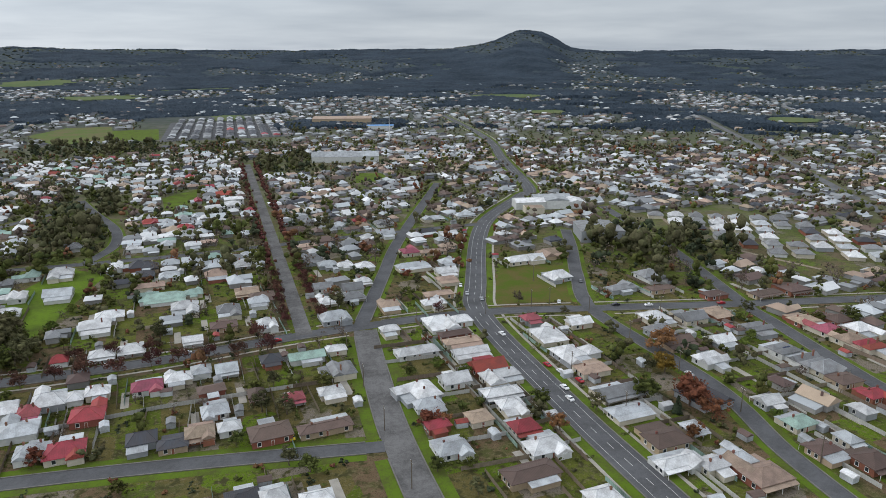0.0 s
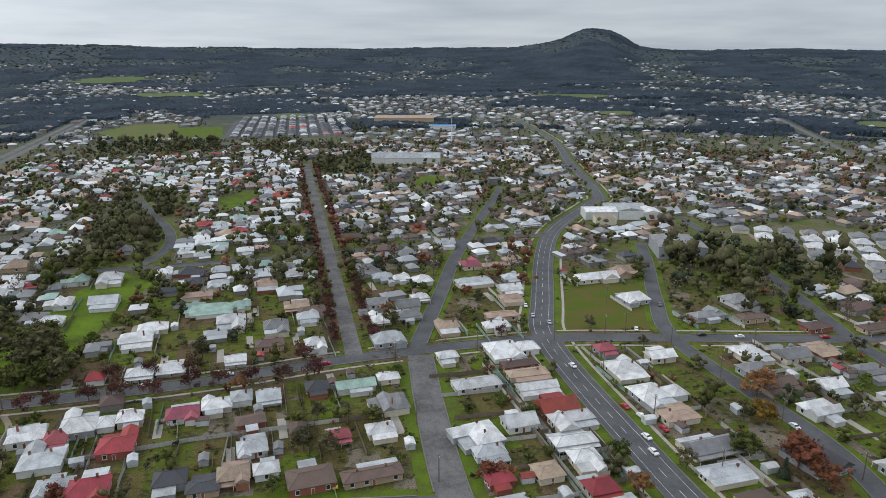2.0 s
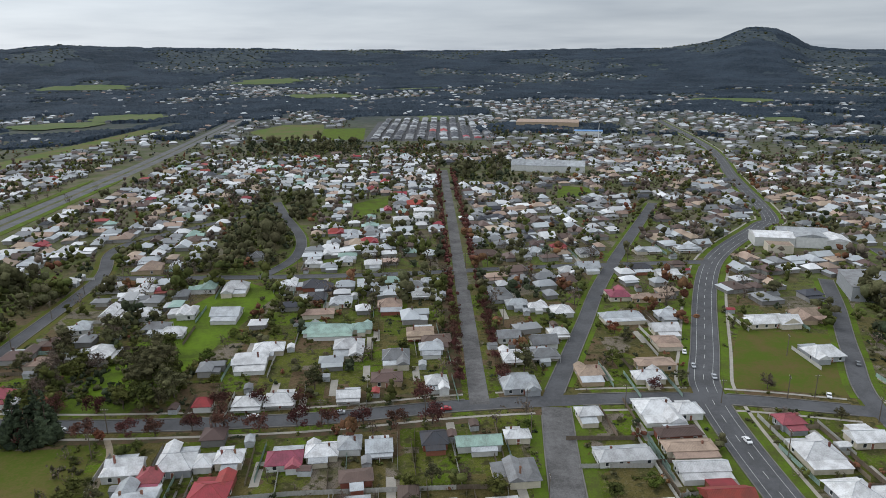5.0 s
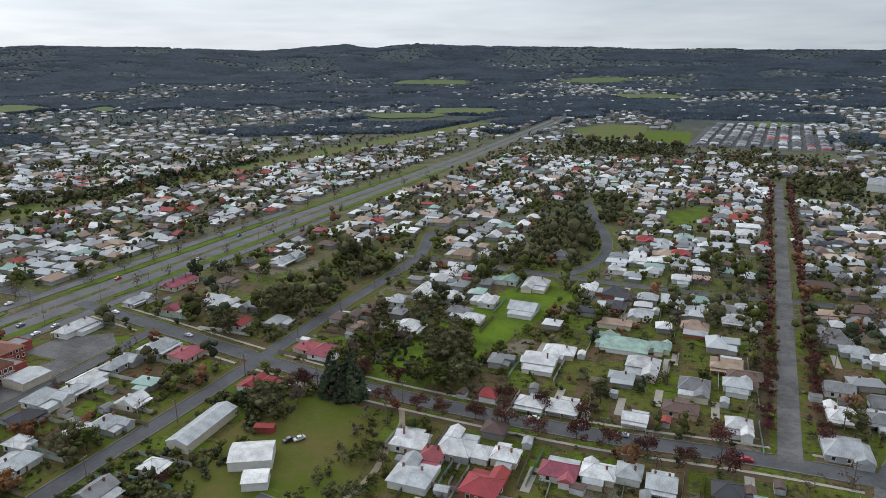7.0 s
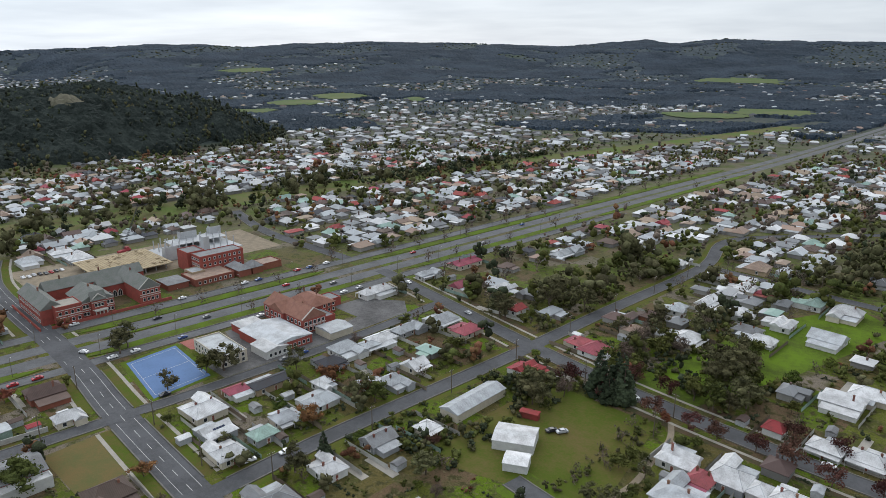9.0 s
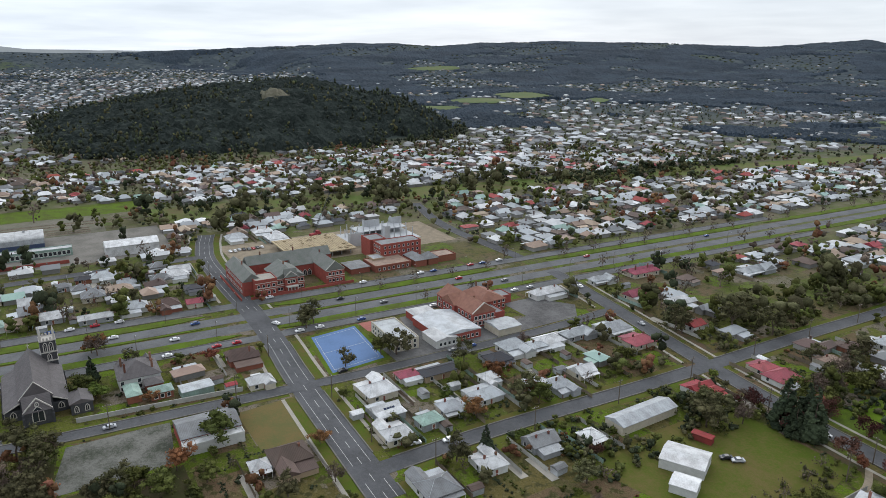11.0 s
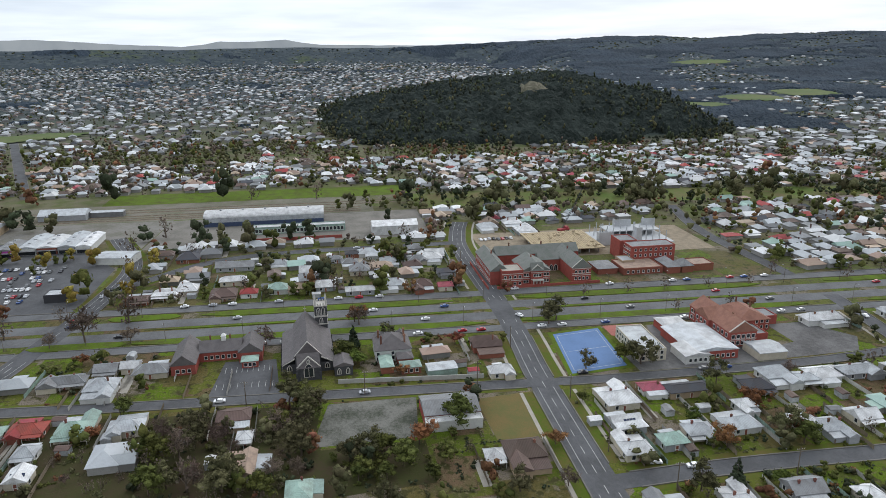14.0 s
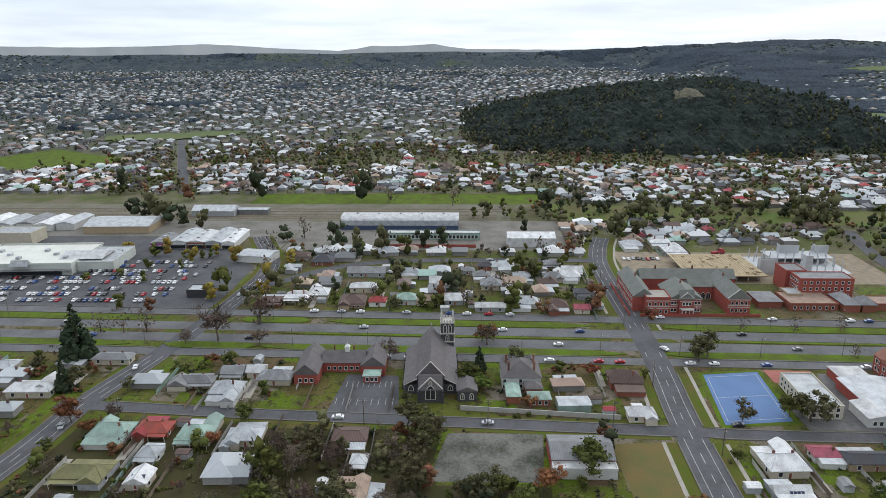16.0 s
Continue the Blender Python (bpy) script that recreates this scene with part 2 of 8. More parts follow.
def ground_material():
    """Town ground: a patchwork of yards of lawn, rough grass, soil and paving, going over far out to dark woodland with
    distance haze painted into its colour.
    """
    m = bpy.data.materials.new("town_ground")
    m.use_nodes = True
    n, l = m.node_tree.nodes, m.node_tree.links
    b = n["Principled BSDF"]
    b.inputs["Roughness"].default_value, b.inputs["Specular IOR Level"].default_value = 0.95, 0.03
    geo = n.new("ShaderNodeNewGeometry")

    def noise_at(scale, detail=4):
        t = n.new("ShaderNodeTexNoise")
        t.inputs["Scale"].default_value, t.inputs["Detail"].default_value = scale, detail
        l.new(geo.outputs["Position"], t.inputs["Vector"])
        return t.outputs[0]

    def mix(fac, a, c):
        x = n.new("ShaderNodeMix")
        x.data_type = "RGBA"
        l.new(fac, x.inputs[0])
        for k, v in ((6, a), (7, c)):
            if isinstance(v, tuple):
                x.inputs[k].default_value = (*v, 1)
            else:
                l.new(v, x.inputs[k])
        return x.outputs[2]

    def span(v, lo, hi):
        r = n.new("ShaderNodeMapRange")
        r.inputs["From Min"].default_value, r.inputs["From Max"].default_value = lo, hi
        l.new(v, r.inputs["Value"])
        return r.outputs[0]

    scaled = n.new("ShaderNodeVectorMath")
    scaled.operation, scaled.inputs[1].default_value = "MULTIPLY", (1 / 14, 1 / 17, 0)
    l.new(geo.outputs["Position"], scaled.inputs[0])
    cell = n.new("ShaderNodeTexVoronoi")
    cell.distance, cell.inputs["Scale"].default_value, cell.inputs["Randomness"].default_value = "CHEBYCHEV", 1.0, 0.75
    l.new(scaled.outputs[0], cell.inputs["Vector"])
    pick = n.new("ShaderNodeSeparateColor")
    l.new(cell.outputs["Color"], pick.inputs[0])
    yard = n.new("ShaderNodeValToRGB")
    yard.color_ramp.interpolation = "CONSTANT"
    stops = [(0.0, (0.088, 0.134, 0.012)), (0.18, (0.105, 0.086, 0.032)), (0.38, (0.074, 0.1, 0.013)), (0.54, (0.12, 0.08, 0.05)), (0.7, (0.17, 0.142, 0.116)), (0.82, (0.096, 0.108, 0.02))]
    while len(yard.color_ramp.elements) < len(stops):
        yard.color_ramp.elements.new(0.5)
    for e, (p, c) in zip(yard.color_ramp.elements, stops):
        e.position, e.color = p, (*c, 1)
    l.new(pick.outputs[0], yard.inputs[0])
    near = mix(span(noise_at(0.09, 6), 0.52, 0.66), yard.outputs[0], (0.07, 0.072, 0.026))
    near = mix(span(noise_at(0.28, 6), 0.52, 0.62), near, (0.05, 0.048, 0.02))
    near = mix(span(noise_at(0.75, 5), 0.52, 0.75), near, (0.15, 0.128, 0.07))
    near = mix(span(noise_at(2.2, 4), 0.5, 0.7), near, (0.046, 0.044, 0.018))
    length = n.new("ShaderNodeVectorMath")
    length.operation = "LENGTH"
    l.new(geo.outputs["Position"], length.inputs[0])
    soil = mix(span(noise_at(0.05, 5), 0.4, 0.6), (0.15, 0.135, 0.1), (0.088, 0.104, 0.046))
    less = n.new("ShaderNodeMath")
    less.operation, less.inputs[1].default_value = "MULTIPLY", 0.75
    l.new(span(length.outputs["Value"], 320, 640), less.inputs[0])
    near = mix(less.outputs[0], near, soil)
    # far woodland, with the blue-grey of distance haze mixed into its colours
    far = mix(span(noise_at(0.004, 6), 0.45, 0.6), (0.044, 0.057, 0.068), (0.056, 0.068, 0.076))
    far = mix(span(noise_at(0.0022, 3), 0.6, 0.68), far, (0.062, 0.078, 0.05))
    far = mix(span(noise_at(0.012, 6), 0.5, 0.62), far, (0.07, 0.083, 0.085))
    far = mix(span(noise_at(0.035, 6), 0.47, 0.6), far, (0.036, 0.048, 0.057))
    up = n.new("ShaderNodeSeparateXYZ")
    l.new(geo.outputs["Position"], up.inputs[0])
    wood = mix(span(noise_at(0.02, 5), 0.4, 0.7), (0.04, 0.05, 0.043), (0.055, 0.062, 0.05))
    town = mix(span(up.outputs["Z"], 1.0, 7.0), near, wood)
    # the haze-tinted colours take over between 850 and 1700 m
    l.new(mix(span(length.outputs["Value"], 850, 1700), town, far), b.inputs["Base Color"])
    bm_ = n.new("ShaderNodeBump")
    bm_.inputs["Strength"].default_value, bm_.inputs["Distance"].default_value = 0.5, 0.3
    rough = n.new("ShaderNodeBump")
    rough.inputs["Strength"].default_value, rough.inputs["Distance"].default_value = 0.8, 6.0
    canopy = n.new("ShaderNodeMath")
    canopy.operation = "MULTIPLY"
    l.new(noise_at(0.06, 5), canopy.inputs[0]), l.new(span(length.outputs["Value"], 1300, 2100), canopy.inputs[1])
    l.new(canopy.outputs[0], rough.inputs["Height"])
    l.new(noise_at(1.5), bm_.inputs["Height"]), l.new(rough.outputs[0], bm_.inputs["Normal"]), l.new(bm_.outputs[0], b.inputs["Normal"])
    return m


GROUND = ground_material()

# ---- small builders ----
rng = random.Random(7)


def mesh(name, verts, faces, *mats, slots=None, smooth=False):
    me = bpy.data.meshes.new(name)
    me.from_pydata([tuple(v) for v in verts], [], faces)
    for m in mats:
        me.materials.append(m)
    if slots is not None:
        me.polygons.foreach_set("material_index", slots)
    if smooth:
        me.polygons.foreach_set("use_smooth", [True] * len(me.polygons))
    me.update()
    return me


def place(name, data, parent=None, at=(0, 0, 0), label="", turn=0.0):
    ob = new(name, data)
    ob.location = at
    ob.rotation_euler[2] = turn
    if parent:
        ob.parent = parent
    if label:
        ob["label"] = label
    return ob


def part(name, bm, mat, parent, label=""):
    me = bpy.data.meshes.new(name)
    bm.to_mesh(me)
    bm.free()
    me.materials.append(mat)
    return place(name, me, parent, label=label)


class Shape:
    """Collects boxes, prisms and the like into one mesh."""

    def __init__(self):
        self.v, self.f, self.s = [], [], []

    def add(self, verts, faces, slot=0):
        k = len(self.v)
        self.v += [tuple(p) for p in verts]
        self.f += [tuple(i + k for i in f) for f in faces]
        self.s += [slot] * len(faces)
        return self

    def box(self, x0, x1, y0, y1, z0, z1, slot=0):
        return self.add([(x0, y0, z0), (x1, y0, z0), (x1, y1, z0), (x0, y1, z0), (x0, y0, z1), (x1, y0, z1), (x1, y1, z1), (x0, y1, z1)],
                        [(0, 3, 2, 1), (4, 5, 6, 7), (0, 1, 5, 4), (1, 2, 6, 5), (2, 3, 7, 6), (3, 0, 4, 7)], slot)

    def tube(self, pts, radii, sides=6, slot=0):
        k, n = len(self.v), len(pts)
        for a, (p, r) in enumerate(zip(pts, radii)):
            q = Vector(pts[min(a + 1, n - 1)]) - Vector(pts[max(a - 1, 0)])
            u = q.cross(Vector((0.3, 1, 0.1))).normalized()
            w = q.cross(u).normalized()
            for s in range(sides):
                t = math.tau * s / sides
                self.v.append(tuple(Vector(p) + r * (math.cos(t) * u + math.sin(t) * w)))
        for a in range(n - 1):
            for s in range(sides):
                i, j = k + a * sides + s, k + a * sides + (s + 1) % sides
                self.f.append((i, j, j + sides, i + sides)), self.s.append(slot)
        self.f.append(tuple(k + (n - 1) * sides + s for s in range(sides))), self.s.append(slot)
        return self

    def hip(self, x0, x1, y0, y1, z, rise, inset=1.0, slot=0, thick=0.18):
        """A hipped (inset 1) or gabled (inset 0) roof whose ridge runs along the longer side."""
        long_x = (x1 - x0) >= (y1 - y0)
        half = (y1 - y0 if long_x else x1 - x0) / 2
        i = half * inset
        cx, cy = (x0 + x1) / 2, (y0 + y1) / 2
        a, b = ((x0 + i, cy), (x1 - i, cy)) if long_x else ((cx, y0 + i), (cx, y1 - i))
        low = [(x0, y0), (x1, y0), (x1, y1), (x0, y1)]
        v = [(*p, z - thick) for p in low] + [(*p, z) for p in low] + [(*a, z + rise), (*b, z + rise)]
        f = [(3, 2, 1, 0)] + [(k, (k + 1) % 4, 4 + (k + 1) % 4, 4 + k) for k in range(4)]
        f += [(4, 5, 9, 8), (5, 6, 9), (6, 7, 8, 9), (7, 4, 8)] if long_x else [(4, 5, 8), (5, 6, 9, 8), (6, 7, 9), (7, 4, 8, 9)]
        return self.add(v, f, slot)

    def done(self, name, *mats, smooth=False):
        return mesh(name, self.v, self.f, *mats, slots=self.s if len(mats) > 1 else None, smooth=smooth)


# ---- ground: one sheet to the horizon ----
HILL = (-1215, 318)


def smooth(a, b, x):
    t = min(max((x - a) / (b - a), 0.0), 1.0)
    return t * t * (3 - 2 * t)


SKY_BEARING = (-70, -48, -38, -34, -31.9, -31.2, -30.4, -29.6, -28.4, -27.6, -26.9, -25.8, -25.2, -24, -22.2, -20, -14.8, -3.8, 14, 20.4, 23, 27.1, 28.9, 33.4, 36, 43.8, 50.5, 60, 67.6, 73.4, 82, 92, 100, 110, 123, 140)
SKY_HEIGHT = (128, 128, 127, 130, 150, 182, 218, 244, 254, 252, 232, 192, 178, 164, 146, 138, 138, 136, 158, 168, 190, 162, 180, 154, 148, 158, 168, 146, 150, 128, 92, 88, 84, 86, 90, 95)
# ranges past the plain, a backdrop in blue haze colour: bearing and height
RANGE_BEARING = (66, 73.4, 78, 82, 86, 89.5, 91, 92.2, 93.4, 95, 97, 98.4, 99.8, 102, 105, 108, 110, 113, 118, 123, 130, 140)
RANGE_HEIGHT = (110, 118, 112, 104, 108, 112, 126, 144, 138, 131, 134, 116, 104, 112, 124, 142, 148, 138, 132, 140, 134, 132)


def hill_d(x, y):
    """0 at the middle of the wooded hill, 1 along its blunt foot."""
    return ((abs(x - HILL[0]) / 345) ** 3.6 + (abs(y - HILL[1]) / 300) ** 3.6) ** (1 / 3.6)


def skyline(az):
    """Height of the far ridge in metres, by the bearing in degrees from north to west."""
    return float(np.interp(az, SKY_BEARING, SKY_HEIGHT)) - 6


def height(x, y):
    r, az = math.hypot(x, y), math.degrees(math.atan2(-x, y))
    d = hill_d(x, y)
    h = 57 * (1 - d ** 3.6) if d < 1 else 0.0
    if h > 0:
        h *= 0.55 + 0.5 * smooth(-270, 110, y - HILL[1])
        h += 11 * noise.noise((x / 120, y / 120, 2)) * min(h / 20, 1)
    swell = smooth(1300, 2600, r)
    h += swell * (10 * noise.noise((x / 600, y / 600, 5)) + 6)
    start = 2700 + 1500 * (1 - smooth(20, 30, abs(az - 98)))
    rise = smooth(start, 4650, r)
    return h + rise * (skyline(az) + 5 * noise.noise((x / 240, y / 240, 9)))


def build_ground():
    rings, spokes = [0] + [40 * k for k in range(1, 20)], 600
    r = 800.0
    while r < 4700:
        r *= 1.045
        rings.append(r)
    rings += [4950.0]
    v, f = [(0, 0, 0)], []
    for r in rings[1:]:
        for s in range(spokes):
            a = math.tau * s / spokes
            x, y = -r * math.sin(a), r * math.cos(a)
            v.append((x, y, height(x, y) if r < 4800 else 40))
    for s in range(spokes):
        f.append((0, 1 + s, 1 + (s + 1) % spokes))
    for k in range(len(rings) - 2):
        for s in range(spokes):
            i, j = 1 + k * spokes + s, 1 + k * spokes + (s + 1) % spokes
            f.append((i, i + spokes, j + spokes, j))
    tagged(place("ground", mesh("ground", v, f, GROUND, smooth=True)), "patchwork of winter lawns, soil and far dark woodland with blue haze painted in", "ground", kind="structure")


build_ground()


def far_ranges():
    """Mountain ranges on the horizon beyond the plain, as a glowing strip in pale haze colours."""
    v, f = [], []
    for k in range(371):
        az = 66 + k * 0.2
        h = float(np.interp(az, RANGE_BEARING, RANGE_HEIGHT)) + 3 * noise.noise((az * 0.9, 0, 3))
        a = math.radians(az)
        v += [(-4890 * math.sin(a), 4890 * math.cos(a), 20), (-4890 * math.sin(a), 4890 * math.cos(a), 130 + (h - 130) * 1.05)]
    f = [(2 * k, 2 * k + 2, 2 * k + 3, 2 * k + 1) for k in range(370)]
    m = bpy.data.materials.new("hazed_range_glow")
    m.use_nodes = True
    n, l = m.node_tree.nodes, m.node_tree.links
    # emission in blue-grey stands in for the haze in front of the ranges
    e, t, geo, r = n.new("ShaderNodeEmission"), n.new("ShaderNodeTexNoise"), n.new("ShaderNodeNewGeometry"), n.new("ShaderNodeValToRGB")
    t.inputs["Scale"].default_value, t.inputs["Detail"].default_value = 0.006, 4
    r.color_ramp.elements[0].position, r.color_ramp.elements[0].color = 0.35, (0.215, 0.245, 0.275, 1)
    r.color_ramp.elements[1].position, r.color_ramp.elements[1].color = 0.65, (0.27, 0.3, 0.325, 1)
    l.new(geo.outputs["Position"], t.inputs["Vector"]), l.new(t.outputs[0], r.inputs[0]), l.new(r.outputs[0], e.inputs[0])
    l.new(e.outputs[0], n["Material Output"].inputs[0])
    tagged(place("backdrop_ranges", mesh("backdrop_ranges", v, f, m)), "mountain ranges on the far horizon, glowing in pale blue haze colour", "mountains", kind="structure")


far_ranges()

# ---- roads ----
ROADS = []   # (smoothed points, half width)


def curve_points(pts, step=6.0):
    out = []
    p = [Vector(q) for q in pts]
    p = [2 * p[0] - p[1]] + p + [2 * p[-1] - p[-2]]
    for k in range(1, len(p) - 2):
        n = max(2, int((p[k + 1] - p[k]).length / step))
        for s in range(n):
            t = s / n
            out.append(0.5 * ((2 * p[k]) + (p[k + 1] - p[k - 1]) * t + (2 * p[k - 1] - 5 * p[k] + 4 * p[k + 1] - p[k + 2]) * t * t
                              + (3 * p[k] - p[k - 1] - 3 * p[k + 1] + p[k + 2]) * t ** 3))
    return out + [p[-2]]


def strip(pts, lo, hi, z0, z1=None):
    """Verts and faces of a band between two offsets to the right of a line; z1 makes it a raised kerb."""
    v, f = [], []
    for k, p in enumerate(pts):
        d = (pts[min(k + 1, len(pts) - 1)] - pts[max(k - 1, 0)]).normalized()
        side = Vector((d.y, -d.x))
        a, b = p + side * lo, p + side * hi
        g0, g1 = height(a.x, a.y), height(b.x, b.y)
        v += [(a.x, a.y, z0 + g0), (b.x, b.y, z0 + g1)]
    n = len(pts)
    f = [(2 * k, 2 * k + 1, 2 * k + 3, 2 * k + 2) for k in range(n - 1)]
    if z1 is not None:
        m = len(v)
        v += [(x, y, z - z0 + z1) for x, y, z in v]
        f = [(m + a, m + b, m + c, m + d) for a, b, c, d in f] + [(2 * k, 2 * k + 2, m + 2 * k + 2, m + 2 * k) for k in range(n - 1)] \
            + [(2 * k + 1, m + 2 * k + 1, m + 2 * k + 3, 2 * k + 3) for k in range(n - 1)] + [(0, m, m + 1, 1), (2 * n - 2, 2 * n - 1, m + 2 * n - 1, m + 2 * n - 2)]
    return v, f


def on_road(x, y, grow=0.0, skip=None):
    for k, (pts, half, box) in enumerate(ROADS):
        if k == skip or x < box[0] - grow or x > box[1] + grow or y < box[2] - grow or y > box[3] + grow:
            continue
        for a, b in zip(pts, pts[1:]):
            d = b - a
            t = min(max(((x - a.x) * d.x + (y - a.y) * d.y) / d.length_squared, 0), 1)
            if math.hypot(x - a.x - t * d.x, y - a.y - t * d.y) < half + grow:
                return True
    return False


def off_road(x, y, room):
    """The place moved straight away from the nearest road until its edge is that far off."""
    for _ in range(12):
        best = None
        for pts, half, box in ROADS:
            if not (box[0] - room < x < box[1] + room and box[2] - room < y < box[3] + room):
                continue
            for a, b in zip(pts, pts[1:]):
                d = b - a
                t = min(max(((x - a.x) * d.x + (y - a.y) * d.y) / d.length_squared, 0), 1)
                px, py = x - a.x - t * d.x, y - a.y - t * d.y
                gap = math.hypot(px, py) - half
                if best is None or gap < best[0]:
                    best = (gap, px, py)
        if best is None or best[0] >= room:
            break
        n = math.hypot(best[1], best[2]) or 1.0
        x, y = x + best[1] / n, y + best[2] / n
    return x, y


def road(name, pts, width, mat=ASPHALT, label="grey asphalt street with pale kerbs", kerbs=True, footpath=0.0, centre=False, verge=0.0):
    line = curve_points(pts)
    half = width / 2
    xs, ys = [p.x for p in line], [p.y for p in line]
    ROADS.append((line, half, (min(xs) - half, max(xs) + half, min(ys) - half, max(ys) + half)))
    return dict(name=name, line=line, half=half, mat=mat, label=label, kerbs=kerbs, footpath=footpath, centre=centre, verge=verge, k=len(ROADS) - 1)


def runs_clear(line, off, k, gap):
    """Stretches of a line, moved sideways, that lie on no other road."""
    run, runs = [], []
    for i, p in enumerate(line):
        d = (line[min(i + 1, len(line) - 1)] - line[max(i - 1, 0)]).normalized()
        q = p + Vector((d.y, -d.x)) * off
        if on_road(q.x, q.y, gap, skip=k):
            if len(run) > 1:
                runs.append(run)
            run = []
        else:
            run.append(p)
    return runs + ([run] if len(run) > 1 else [])


def lay_road(r):
    z = 0.05 + 0.006 * r["k"]
    v, f = strip(r["line"], -r["half"], r["half"], z)
    base = place(r["name"], mesh(r["name"], v, f, r["mat"]))
    tagged(base, r["label"], "road", kind="structure")
    for side in (-1, 1):
        if r["kerbs"]:
            s = Shape()
            for run in runs_clear(r["line"], side * (r["half"] + 0.2), r["k"], 0.6):
                s.add(*strip(run, side * r["half"] - 0.05 * side, side * (r["half"] + 0.4), 0.0, 0.34))
            if s.v:
                place("kerb", s.done("kerb", KERB), base)
        if r["footpath"]:
            s = Shape()
            for run in runs_clear(r["line"], side * (r["half"] + r["footpath"]), r["k"], 0.4):
                s.add(*strip(run, side * (r["half"] + r["footpath"]) - 0.7, side * (r["half"] + r["footpath"]) + 0.7, 0.09 + 0.004 * (side > 0)))
            if s.v:
                place("footpath", s.done("footpath", CONCRETE), base)
    if r["verge"]:
        for side in (-1, 1):
            s = Shape()
            lo, hi = sorted((side * (r["half"] + 0.38), side * (r["half"] + r["verge"])))
            for run in runs_clear(r["line"], side * (r["half"] + r["verge"]), r["k"], 1.0):
                s.add(*strip(run, lo, hi, 0.03 + 0.004 * (side > 0) + 0.001 * r["k"]))
            if s.v:
                place("verge", s.done("verge", BRIGHT_GRASS if min(p.x for p in r["line"]) > -125 else GRASS), base)
    if r["centre"]:
        s = Shape()
        line = curve_points([tuple(p) for p in r["line"]], 2.0)
        for i in range(0, len(line) - 2, 5):
            if not on_road(line[i].x, line[i].y, 0, skip=r["k"]):
                s.add(*strip(line[i:i + 3], -0.09, 0.09, z + 0.012))
        for off in (-r["half"] + 2.4, r["half"] - 2.4):
            for run in runs_clear(line, off, r["k"], 0.5):
                s.add(*strip(run, off - 0.07, off + 0.07, z + 0.012))
        place("road_marking", s.done("road_marking", LINE), base)


HX = -327   # centre line of the divided highway


def hw(y):
    """The highway leans a little to the east as it goes north."""
    return HX + 0.035 * min(y, 900)


